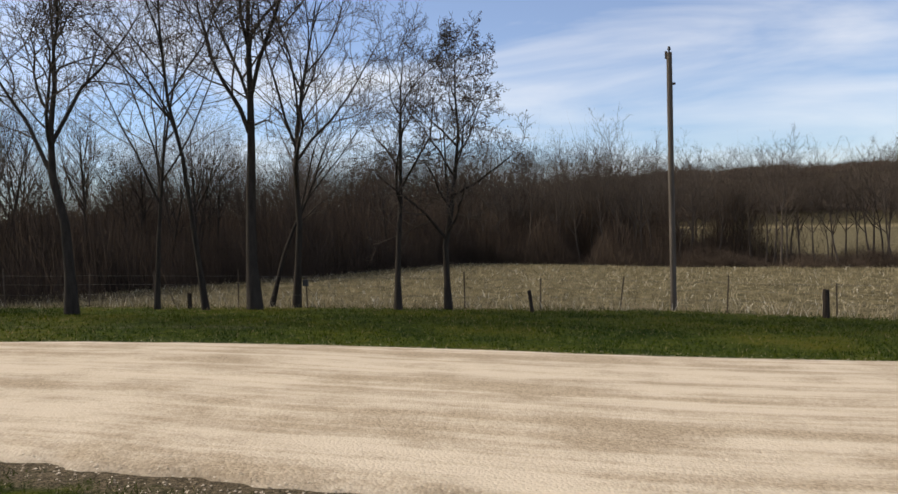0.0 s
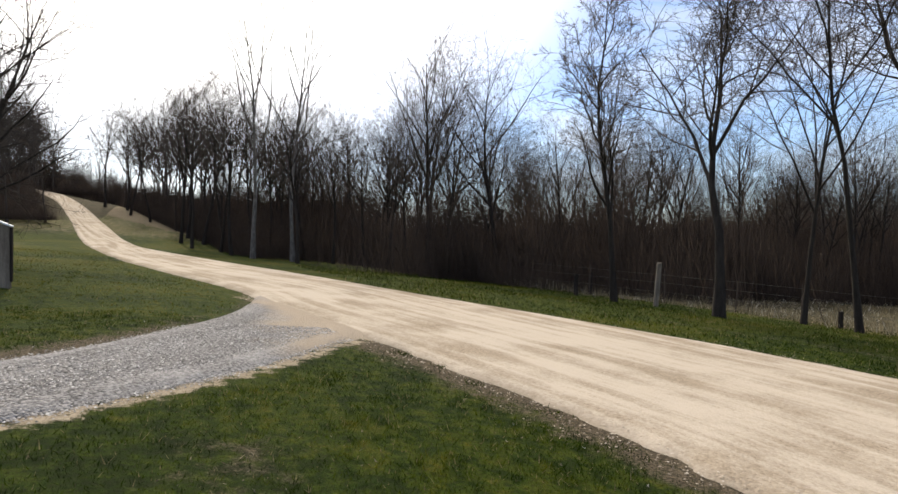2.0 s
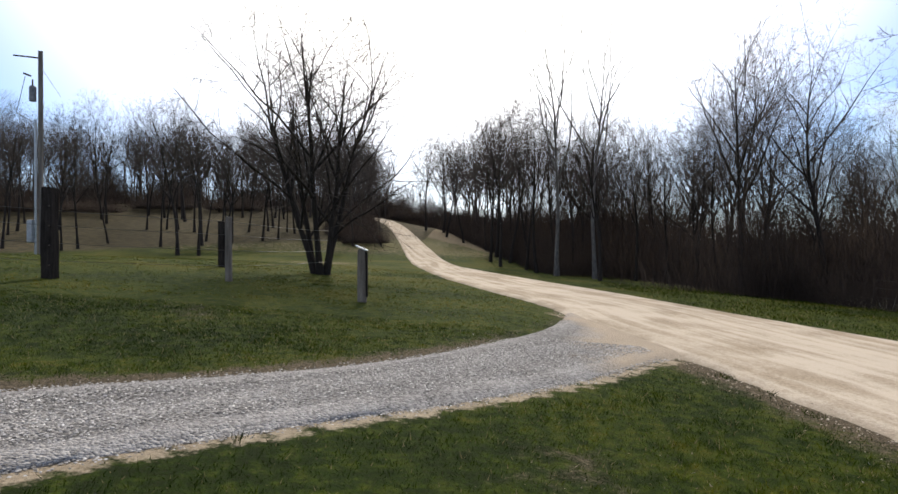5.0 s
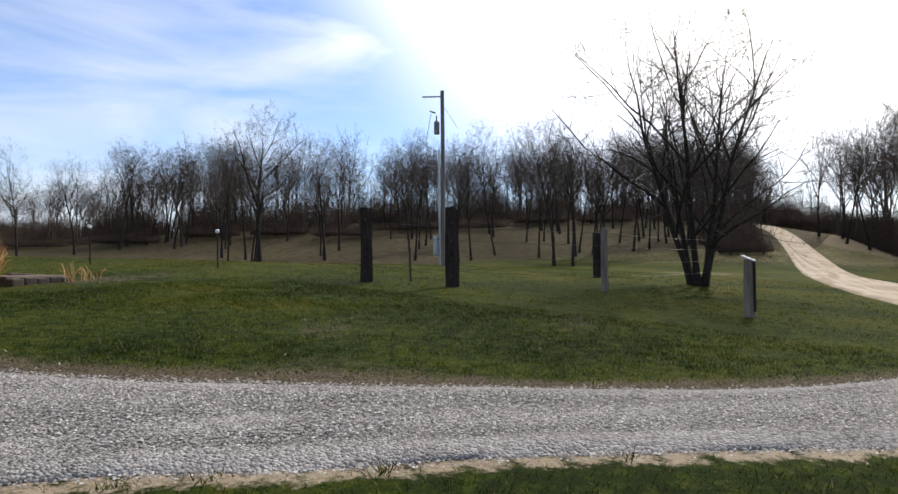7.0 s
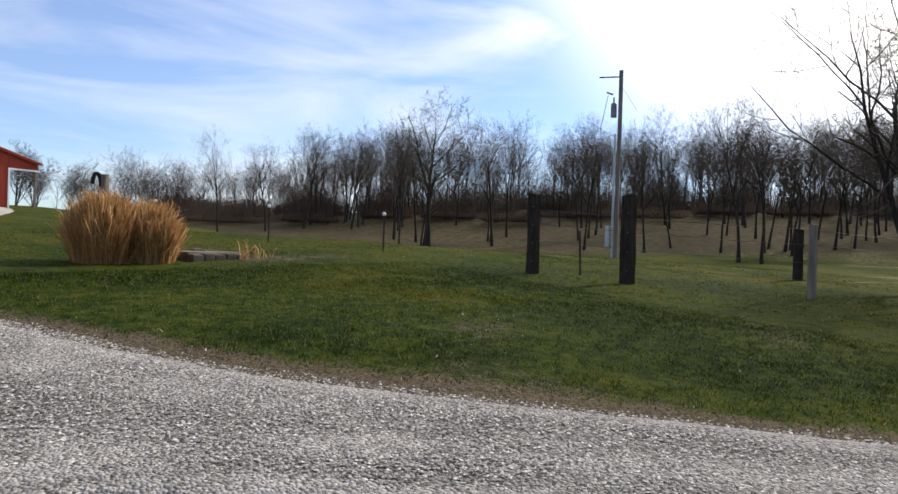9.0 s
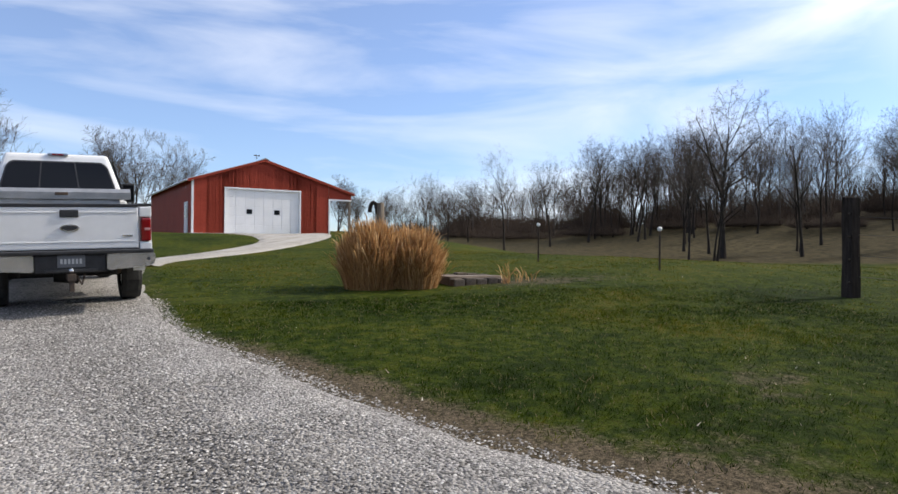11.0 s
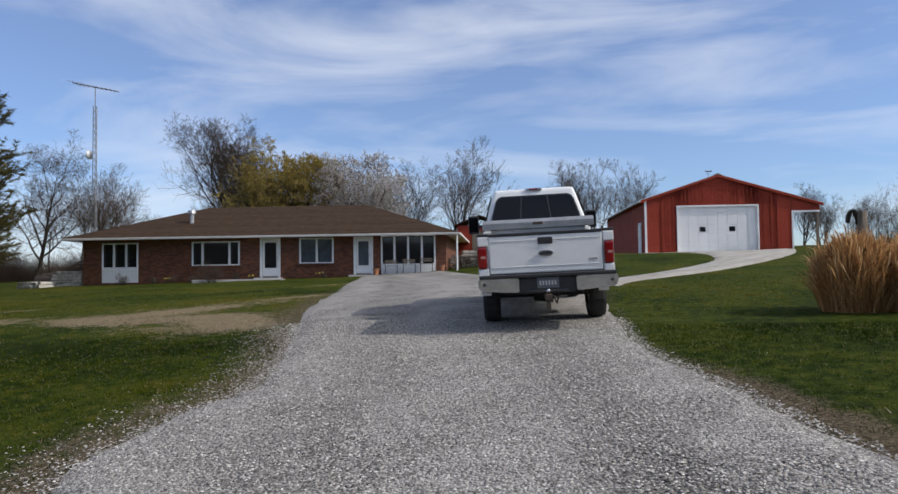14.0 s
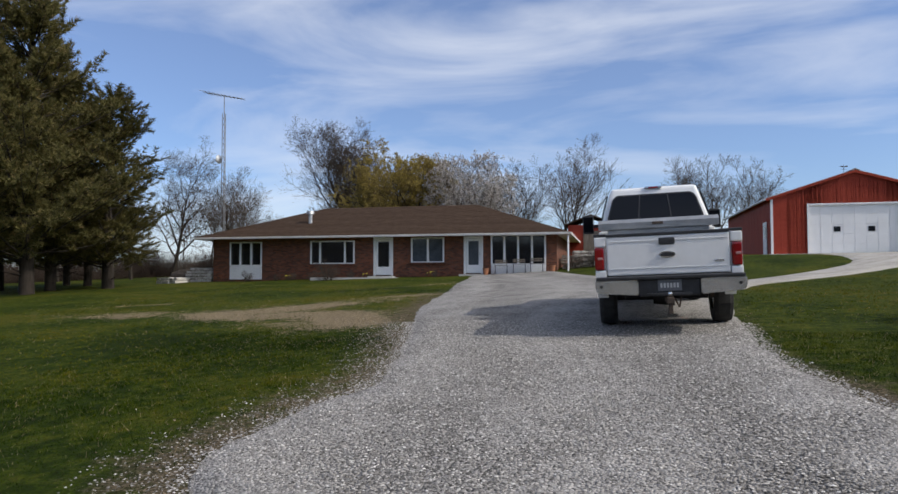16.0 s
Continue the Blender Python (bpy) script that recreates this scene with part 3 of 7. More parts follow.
def build_ground():
    k, n = 6.2, 195
    u = np.linspace(-1, 1, 2 * n + 1)
    line = 1800 * np.sinh(k * u) / math.sinh(k)
    gx, gy = np.meshgrid(line - 3, line - 3)
    x, y = gx.ravel(), gy.ravel()
    near = np.max([band_mask(x, y, *b) for b in BANDS], axis=0)
    z = vheight(x, y) + relief(x, y, near)
    s = len(line)
    i, j = np.meshgrid(np.arange(s - 1), np.arange(s - 1))
    a = (j * s + i).ravel()
    faces = np.stack([a, a + 1, a + s + 1, a + s], axis=1)
    me = data_mesh("ground", np.stack([x, y, z], axis=1), faces, ground_material(), True)
    dry = straw_places(x, y)
    dry += 0.5 * np.exp(-(((x + 33) / 6) ** 2 + ((y + 7) / 3) ** 2))                     # worn bank by the rising road
    dry += 0.4 * np.clip((-44 - x) / 8, 0, 1) * (y > -25) * (y < 12)
    dry += 0.55 * np.clip((y - vfence(x) + 2.0) / 2.5, 0, 1)
    crop = np.clip((y - vfence(x) - 1.0) / 1.5, 0, 1) * (y < 140) * (x > -30) + 0.9 * (y > 75) * (y < 205)
    crop = np.maximum(crop, 0.22 * np.clip((-0.75 * x - 0.66 * y - 34) / 8, 0, 1) * (y < -6) * (x < -18))
    wood = woods_mask(x, y)
    ones = np.ones_like(x)
    # second table: dust, litter, then lush green with the far lawn's painted backlight
    for key, table in (("zone", (dry, crop, wood, ones)), ("wear_and_backlight", (dust_places(x, y), litter_places(x, y), lush_and_backlit_places(x, y), ones))):
        at = me.color_attributes.new(key, "FLOAT_COLOR", "POINT")
        at.data.foreach_set("color", np.clip(np.stack(table, axis=1), 0, 1).astype(np.float32).ravel())
    return tagged(new("ground", me), "sloping lawn with worn patches, stubble field and leaf-covered woodland floor", "ground", kind="structure")


def track_material(name, lo, hi, pale, streak, stone_scale, rim, rim_wide, mouth=None, relief=0.006, tracks=None):
    """Gravel: stones at their own size, drifts, wheel tracks that run along the way, and a dirtier rim."""
    m = bpy.data.materials.new(name)
    m.use_nodes = True
    n, l = m.node_tree.nodes, m.node_tree.links
    p = n["Principled BSDF"]
    p.inputs["Roughness"].default_value = 0.95
    p.inputs["Specular IOR Level"].default_value = 0.05
    c = n.new("ShaderNodeTexCoord")

    def uv_map(key):
        q, sep = n.new("ShaderNodeUVMap"), n.new("ShaderNodeSeparateXYZ")
        q.uv_map = key
        l.new(q.outputs["UV"], sep.inputs[0])
        return q.outputs["UV"], sep.outputs["X"], sep.outputs["Y"]

    def tex(vec, scale, detail, rough=0.6):
        q = n.new("ShaderNodeTexNoise")
        q.inputs["Scale"].default_value, q.inputs["Detail"].default_value, q.inputs["Roughness"].default_value = scale, detail, rough
        l.new(vec, q.inputs["Vector"])
        return q.outputs["Fac"]

    def calc(op, a, b, d=None):
        q = n.new("ShaderNodeMath")
        q.operation = op
        for i, v in enumerate((a, b, d)):
            if isinstance(v, float):
                q.inputs[i].default_value = v
            elif v is not None:
                l.new(v, q.inputs[i])
        return q.outputs[0]

    def ramp(f, a, b, top=1.0, flip=False):
        q = n.new("ShaderNodeMapRange")
        q.interpolation_type = "SMOOTHSTEP"
        q.inputs["From Min"].default_value, q.inputs["From Max"].default_value = a, b
        q.inputs["To Min"].default_value, q.inputs["To Max"].default_value = (top, 0.0) if flip else (0.0, top)
        l.new(f, q.inputs["Value"])
        return q.outputs["Result"]

    def mix(f, a, b):
        q = n.new("ShaderNodeMix")
        q.data_type = "RGBA"
        l.new(f, q.inputs["Factor"])
        for key, v in (("A", a), ("B", b)):
            if isinstance(v, tuple):
                q.inputs[key].default_value = (*v, 1)
            else:
                l.new(v, q.inputs[key])
        return q.outputs["Result"]

    along, _, run = uv_map("along")
    _, edge, share = uv_map("rim")
    mp = n.new("ShaderNodeMapping")
    mp.inputs["Scale"].default_value = (1.0, 0.06, 1)
    l.new(along, mp.inputs["Vector"])
    lanes = tex(mp.outputs["Vector"], 1.9, 6, 0.62)
    drift, grit = tex(c.outputs["Object"], 0.9, 7, 0.62), tex(c.outputs["Object"], 24, 4, 0.7)
    vo, vs = n.new("ShaderNodeTexVoronoi"), n.new("ShaderNodeSeparateColor")
    vo.inputs["Scale"].default_value = stone_scale
    l.new(c.outputs["Object"], vo.inputs["Vector"])
    l.new(vo.outputs["Color"], vs.inputs["Color"])
    tone = calc("MULTIPLY_ADD", vs.outputs["Red"], 0.8, calc("MULTIPLY_ADD", drift, 0.7, -0.25))
    tone = calc("MULTIPLY_ADD", grit, 0.35, calc("SUBTRACT", tone, 0.17))
    col = mix(tone, lo, hi)
    lane = calc("MULTIPLY_ADD", drift, 0.5, calc("MULTIPLY_ADD", grit, 0.25, lanes))
    col = mix(ramp(lane, 0.74, 0.98, streak), col, pale)
    if tracks:                                 # darker, finer ground where the wheels run
        wave = calc("MULTIPLY_ADD", drift, 0.10, calc("SUBTRACT", share, 0.05))
        for at in tracks:
            near = calc("ABSOLUTE", calc("SUBTRACT", wave, at), 0.0)
            col = mix(ramp(near, 0.04, 0.14, 0.22, True), col, lo)
    col = mix(ramp(calc("MULTIPLY_ADD", drift, rim_wide * 1.2, calc("MULTIPLY_ADD", grit, rim_wide * 0.6, edge)), rim_wide * 0.9, rim_wide * 1.9, 0.8, True), col, rim)
    if mouth:                                  # road dust carried in over the first metres
        dust = calc("MULTIPLY_ADD", drift, 5.0, run)
        col = mix(ramp(calc("MULTIPLY_ADD", share, -2.0, dust), 2.2, 4.4, 0.95, True), col, mouth)
    l.new(col, p.inputs["Base Color"])
    bp = n.new("ShaderNodeBump")
    bp.inputs["Strength"].default_value, bp.inputs["Distance"].default_value = 1.0, relief
    l.new(calc("MULTIPLY_ADD", grit, -0.6, vo.outputs["Distance"]), bp.inputs["Height"])
    bp.invert = True
    l.new(bp.outputs["Normal"], p.inputs["Normal"])
    return m


build_ground()
strip("road", ROAD_NEAR, ROAD_FAR, 320, 30, track_material("tan_road_gravel", (0.26, 0.20, 0.138), (0.43, 0.35, 0.253), (0.58, 0.495, 0.39), 0.75, 42, (0.22, 0.175, 0.125), 0.32, relief=0.005), "tan gravel country road with pale wheel tracks", 0.05, [(0.2, 0.35, 0.02), (0.42, 0.35, 0.02), (0.6, 0.35, 0.02), (0.8, 0.35, 0.02)], 0.05, ragged=0.16)
strip("driveway", DRIVE_WEST, DRIVE_EAST, 280, 24, track_material("grey_crushed_stone", (0.055, 0.051, 0.047), (0.46, 0.435, 0.405), (0.44, 0.415, 0.385), 0.3, 46, (0.20, 0.165, 0.125), 0.13, (0.44, 0.355, 0.26), 0.020, (0.27, 0.70)), "grey crushed-stone driveway with loose gravel", 0.035, [(0.28, 0.5, 0.006), (0.72, 0.5, 0.006)], 0.0, category="driveway")
strip("barn_drive", BARN_WEST, BARN_EAST, 120, 12, track_material("pale_gravel", (0.22, 0.205, 0.18), (0.40, 0.375, 0.34), (0.46, 0.43, 0.39), 0.5, 36, (0.22, 0.19, 0.14), 0.15), "pale gravel track widening to the barn door", 0.03, (), 0.02, category="driveway")


# ---- trees ----
def grow(seed, tall, girth, levels, limbs, lean=(0, 0), fork=0.35, open_angle=38, rise=0.25, wobble=0.10, stems=1, spread=0.0, twig=0.0065, taper=0.48, reach=1.0):
    """The limbs of a bare tree as tapered lines: (points, radii, level)."""
    rng = random.Random(seed)
    out = []

    def limb(p, d, length, r, level):
        n = (7, 6, 5, 3, 2)[min(level, 4)]
        pts, rad = [p.copy()], [r]
        step = length / n
        end = max(twig, r * (0.10 if level == 0 else 0.2)) if level < levels else twig * 0.5
        for i in range(n):
            side = Vector((rng.gauss(0, 1), rng.gauss(0, 1), rng.gauss(0, 0.6)))
            d = (d + side * wobble * (0.45 if level == 0 else 1.0) + Vector((0, 0, rise * 0.16 * (level > 0)))).normalized()
            p = p + d * step
            pts.append(p.copy())
            rad.append(max(twig * 0.45, r + (end - r) * (i + 1) / n))
        out.append((pts, rad, level))
        if level >= levels:
            return
        k = limbs[level]
        for c in range(k):
            t = fork + (1 - fork) * (c + rng.random() * 0.8) / k if level == 0 else 0.18 + 0.82 * (c + rng.random()) / k
            t = min(t, 0.985)
            i = min(int(t * n), n - 1)
            q = pts[i].lerp(pts[i + 1], t * n - i)
            here = (pts[i + 1] - pts[i]).normalized()
            az = c * 2.4 + rng.random() * 1.2
            ang = radians(open_angle * (0.75 + 0.5 * rng.random()) * (1.0 if level == 0 else 1.4))
            ref = here.orthogonal().normalized()
            sidew = Matrix.Rotation(az, 3, here) @ ref
            nd = (here * math.cos(ang) + sidew * math.sin(ang)).normalized()
            rr = min((rad[i] + (rad[i + 1] - rad[i]) * (t * n - i)) * 0.7, r * (taper if level == 0 else 0.45))
            ln = length * ((0.60 if level == 0 else 0.56) * (1.15 - 0.62 * t)) * (0.7 + 0.6 * rng.random()) * (reach if level == 0 else 1.0)
            limb(q, nd, ln, max(rr, twig), level + 1)

    for s in range(stems):
        a = s * 2.399 + rng.random()
        d = Vector((lean[0] + spread * math.cos(a), lean[1] + spread * math.sin(a), 1)).normalized()
        base = Vector((0.5 * girth * math.cos(a) * (stems > 1) * 2.2, 0.5 * girth * math.sin(a) * (stems > 1) * 2.2, -0.25))
        limb(base, d, tall * (1.0 if s == 0 else 0.8 + 0.2 * rng.random()), girth, 0)
    return out


def skin(limbs_, pick):
    """Tapered tubes round the limbs that pick(level) chooses: vertices and quads."""
    verts, faces = [], []
    for pts, rad, level in limbs_:
        if not pick(level):
            continue
        k = (8, 6, 4, 3, 3)[min(level, 4)]
        first = len(verts)
        for i, p in enumerate(pts):
            d = (pts[min(i + 1, len(pts) - 1)] - pts[max(i - 1, 0)]).normalized()
            a = d.orthogonal().normalized()
            b = d.cross(a)
            flare = 1.0 + (0.45 if level == 0 and i == 0 else 0.0)
            for j in range(k):
                t = 2 * math.pi * j / k
                v = p + (a * math.cos(t) + b * math.sin(t)) * rad[i] * flare
                verts.append((v.x, v.y, v.z))
        for i in range(len(pts) - 1):
            for j in range(k):
                q = first + i * k + j
                w = first + i * k + (j + 1) % k
                faces.append((q, w, w + k, q + k))
    return verts, faces


def tufts(limbs_, levels, per, size, seed, tall=1.0):
    """Small leaves or buds, each a little folded blade, along the last twigs."""
    rng = random.Random(seed)
    verts, faces = [], []
    for pts, rad, level in limbs_:
        if level < levels:
            continue
        for _ in range(per):
            t = rng.random() * (len(pts) - 1)
            i = int(t)
            p = pts[i].lerp(pts[i + 1], t - i) + Vector((rng.gauss(0, 1), rng.gauss(0, 1), rng.gauss(0, 1))) * size * 0.8
            a = Vector((rng.gauss(0, 1), rng.gauss(0, 1), rng.gauss(0, 1))).normalized() * size
            b = Vector((rng.gauss(0, 1), rng.gauss(0, 1), rng.gauss(0, 1))).normalized() * size * 0.6
            f = len(verts)
            verts += [tuple(p - a), tuple(p + b), tuple(p + a * tall), tuple(p - b)]
            faces.append((f, f + 1, f + 2, f + 3))
    return verts, faces


def tree_kind(name, label, limbs_, bark=None, twigs=None, leaf=None, leaf_name="leaves", leaf_spec=(3, 1, 0.05), category="tree", group=""):
    """A tree standing at the origin: trunk and boughs, and the fine crown, as parts."""
    top = tagged(new(name), label, category, group)
    t = new("trunk", data_mesh("trunk", *skin(limbs_, lambda v: v < 2), bark or BARK, True))
    c = new("crown", data_mesh("crown", *skin(limbs_, lambda v: v >= 2), twigs or TWIG))
    parts = [t, c]
    if leaf:
        parts.append(new(leaf_name, data_mesh(leaf_name, *tufts(limbs_, leaf_spec[0], leaf_spec[1], leaf_spec[2], 5), leaf)))
    for o in parts:
        o.parent = top
    return top


def stand(ob, x, y, turn=0.0, size=1.0, sink=0.05, label="", group=""):
    """Set a thing made at the origin on the ground at x, y."""
    ob.matrix_basis = Matrix.LocRotScale((x, y, height(x, y) - sink), Euler((0, 0, radians(turn))), (size, size, size))
    if label:
        ob["label"] = label
    if group:
        ob["group"] = group
    return ob


def another(ob, x, y, turn, size=1.0, sink=0.05, label="", group=""):
    c = copy_thing(ob, pose(0, 0, 0))
    return stand(c, x, y, turn, size, sink, label, group)


rng = random.Random(11)

# the row along the field fence
ROW = "trees along the field fence"
stand(tree_kind("bare_tree", "tall slim bare tree with a narrow crown", grow(21, 11.0, 0.12, 4, (18, 7, 6, 5), fork=0.28, open_angle=30, rise=0.3, wobble=0.16, reach=0.52), leaf=DEAD_LEAF, leaf_spec=(4, 1, 0.015), leaf_name="budded_twigwork"), -20.1, 15.4, 30, group=ROW)
stand(tree_kind("bare_tree", "bare tree whose trunk forks into a wide vase of limbs", grow(22, 8.5, 0.14, 4, (10, 8, 7, 6), fork=0.40, open_angle=34, rise=0.35, wobble=0.17, taper=0.75, reach=0.9), leaf=DEAD_LEAF, leaf_spec=(4, 1, 0.015), leaf_name="budded_twigwork"), -16.0, 16.2, 75, 1.22, group=ROW)
stand(tree_kind("bare_tree", "smaller bare tree with thin twiggy crown", grow(23, 9.5, 0.09, 4, (12, 6, 6, 5), fork=0.33, open_angle=36, rise=0.3), leaf=DEAD_LEAF, leaf_spec=(4, 1, 0.015), leaf_name="budded_twigwork"), -15.5, 19.2, 10, group=ROW)
stand(tree_kind("bare_tree", "tall straight bare tree leaning slightly", grow(24, 12.5, 0.10, 4, (11, 6, 6, 5), fork=0.45, open_angle=34, rise=0.3, wobble=0.14, lean=(-0.13, -0.05)), leaf=DEAD_LEAF, leaf_spec=(4, 1, 0.015), leaf_name="budded_twigwork"), -14.0, 19.8, 40, group=ROW)
stand(tree_kind("bare_tree", "large bare tree with heavy forking limbs", grow(29, 11.0, 0.185, 4, (10, 8, 8, 6), fork=0.38, open_angle=33, rise=0.3, wobble=0.14, taper=0.72), leaf=DEAD_LEAF, leaf_spec=(4, 1, 0.015), leaf_name="budded_twigwork"), -12.4, 20.2, 12, 1.22, group=ROW)
stand(tree_kind("bare_tree", "thin bare tree leaning towards the field", grow(26, 7.5, 0.10, 4, (9, 6, 5, 4), fork=0.4, open_angle=34, rise=0.3, wobble=0.14, lean=(0.2, 0.1)), leaf=DEAD_LEAF, leaf_spec=(4, 1, 0.015), leaf_name="budded_twigwork"), -12.8, 21.8, 0, group=ROW)
stand(tree_kind("bare_tree", "bare tree with an upright twiggy crown", grow(27, 11.0, 0.13, 4, (12, 7, 7, 5), fork=0.32, open_angle=30, rise=0.3, wobble=0.14, lean=(0.03, 0)), leaf=DEAD_LEAF, leaf_spec=(4, 1, 0.015), leaf_name="budded_twigwork"), -11.8, 21.9, 60, 1.05, group=ROW)
stand(tree_kind("bare_tree", "crooked bare tree with thin curving limbs", grow(28, 9.5, 0.12, 4, (11, 7, 6, 5), fork=0.35, open_angle=38, rise=0.45, wobble=0.19, lean=(-0.06, 0), reach=0.7), leaf=DEAD_LEAF, leaf_spec=(4, 1, 0.015), leaf_name="budded_twigwork"), -8.1, 22.3, 20, group=ROW)
stand(tree_kind("bare_tree", "round bare tree with dead leaves clinging to its twigs", grow(30, 8.3, 0.12, 4, (15, 8, 7, 5), fork=0.28, open_angle=44, rise=0.3, wobble=0.16, reach=0.62), leaf=DEAD_LEAF, leaf_spec=(4, 1, 0.032), leaf_name="dead_leaves"), -6.5, 23.1, 110, 1.1, group=ROW)

# the many-stemmed tree by the drive
stand(tree_kind("multi_stem_tree", "spreading bare tree with several stems from one base", grow(43, 7.0, 0.10, 4, (11, 7, 5, 4), fork=0.2, open_angle=42, rise=0.28, stems=5, spread=0.27, wobble=0.14, taper=0.42, twig=0.0034, reach=0.95)), -20.3, -4.2, 0, 1.05)

# kinds for the woods
FOREST = [tree_kind("woodland_tree", "bare woodland tree with grey-brown bark", grow(60 + i, 10.6, 0.135, 4, (12, 7, 5, 4), fork=0.36 + 0.05 * (i % 3), open_angle=33 + 3 * (i % 4), rise=0.4, wobble=0.12, twig=0.0038, reach=0.85), group="trees of the woods") for i in range(6)]
used = [False] * len(FOREST)
FAR_FOREST = []                        # places of trees too deep in the woods to tell apart


def far_tree(x, y, size):
    FAR_FOREST.append((x, y, size, rng.uniform(0, 6.283)))


def wood_tree(x, y, size, label=""):
    i = rng.randrange(len(FOREST))
    if used[i]:
        another(FOREST[i], x, y, rng.uniform(0, 360), size, label=label)
    else:
        used[i] = True
        stand(FOREST[i], x, y, rng.uniform(0, 360), size, label=label)


# north of the road, west of the field
for i in range(52):
    x = -30 - 34 * rng.random() ** 1.2
    y0 = 12.5 + 0.16 * (x + 30)
    wood_tree(x, y0 + rng.random() ** 1.3 * 26, rng.uniform(0.66, 1.04))
for i in range(16):
    x = -52 - 36 * rng.random()
    wood_tree(x, 4.5 + 0.14 * (x + 52) + rng.random() * 16, rng.uniform(0.6, 0.85))
# beyond the field
for i in range(60):
    x = -42 + 125 * (i + rng.random()) / 60
    far_tree(x, 56 + rng.random() * 9, rng.uniform(0.52, 0.78))
for i in range(110):                                 # slim trunks before the pale field beyond
    far_tree(-12 + 78 * (i + rng.random()) / 110, 57 + 6 * rng.random(), rng.uniform(0.5, 0.72))
for i in range(20):                                  # crowns on the skyline across the valley
    far_tree(-48 + 92 * (i + rng.random()) / 20, 222 + 16 * rng.random(), rng.uniform(1.45, 1.8))
for i in range(16):
    far_tree(-30 + 50 * rng.random() - 14, 66 + rng.random() * 12, rng.uniform(0.8, 1.0))
for i in range(46):                                  # the deeper wood north-west of the field
    x = -72 + 74 * rng.random()
    far_tree(x, 62 + 34 * rng.random() - 0.25 * x * (x < 0), rng.uniform(0.8, 1.05))
for i in range(12):
    far_tree(-100 - 22 * rng.random(), -30 + 46 * rng.random(), rng.uniform(0.55, 0.8))
# the south-west hill
for i in range(165):
    a = rng.random()
    w = 53 + 50 * rng.random() ** 1.4
    v = -62 + 135 * a
    x, y = -0.75 * w - 0.66 * v, -0.66 * w + 0.75 * v
    if y > -12 or x > -27 - 0.12 * max(0, -y - 50):
        continue
    wood_tree(x, y, rng.uniform(0.62, 0.92) * (0.74 if v < -32 else 1.0))
for i in range(210):                                 # its crest, thick with trunks
    w, v = 84 + 42 * rng.random(), -80 + 165 * rng.random()
    x, y = -0.75 * w - 0.66 * v, -0.66 * w + 0.75 * v
    if y < -12 and x < -30:
        far_tree(x, y, rng.uniform(0.7, 1.0) * (0.70 if v < -32 else 1.0))
for i in range(40):                                  # a closed stand on its brow
    w, v = 70 + 34 * rng.random(), -30 + 100 * rng.random()
    x, y = -0.75 * w - 0.66 * v, -0.66 * w + 0.75 * v
    if y < -14 and x < -30:
        wood_tree(x, y, rng.uniform(0.75, 1.0))
for i in range(30):
    far_tree(-38 - 34 * rng.random(), -90 - 70 * rng.random(), rng.uniform(0.5, 0.7))
for i in range(44):                                  # the wood that cuts the field off to the north-west
    u = rng.random()
    wood_tree(-31 + 16 * u - 22 * rng.random() ** 1.3, 19.5 + 33 * u + 6 * rng.random(), rng.uniform(0.6, 0.95))
# along the rising road, south side
for i in range(14):
    x = -42 - 34 * rng.random()
    wood_tree(x, -13 + 0.12 * (x + 42) - rng.random() * 14, rng.uniform(0.65, 0.95))

# close on both sides of the road where it tops the rise
for i in range(18):
    x = -64 - 34 * rng.random()
    far_tree(x, 0.16 * (x + 70) - 0.4 + rng.random() * 6, rng.uniform(0.7, 1.0))
for i in range(18):
    x = -54 - 42 * rng.random()
    far_tree(x, 0.2 * (x + 70) - 8.5 - rng.random() * 9, rng.uniform(0.55, 0.85))

# single trees that stand out
oak = tree_kind("field_tree", "round-crowned bare tree standing in front of the woods", grow(80, 9.5, 0.22, 4, (11, 7, 6, 4), fork=0.32, open_angle=42, rise=0.3, wobble=0.13))
stand(oak, -38.5, -42.0, 20, 1.12)
stand(tree_kind("pale_tree", "slim pale-barked tree rising above the roadside woods", grow(81, 15.0, 0.15, 3, (11, 6, 4), fork=0.4, open_angle=30, rise=0.7), bark=BARK_PALE, twigs=BARK_PALE), -37.0, 5.0, 0, 0.86, 0.25)
stand(tree_kind("pale_tree", "slim pale-barked tree with a forked top", grow(82, 15.0, 0.14, 3, (11, 6, 4), fork=0.45, open_angle=28, rise=0.7), bark=BARK_PALE, twigs=BARK_PALE), -36.5, 7.0, 40, 0.86, 0.25)
for i, (x, y) in enumerate([(-34.2, 6.8), (-39.5, 4.2), (-42, 5.4), (-46.5, 4.4), (-48.5, 3.2), (-44, 7.5), (-52, 4.6), (-41, 8.5), (-49, 8.0), (-56, 3.8), (-38, 9.5), (-60, 2.5), (-54, 8.5), (-64, 5.0)]):
    wood_tree(x, y, 0.72 + 0.05 * (i % 5), "low bare tree on the bank beside the road")

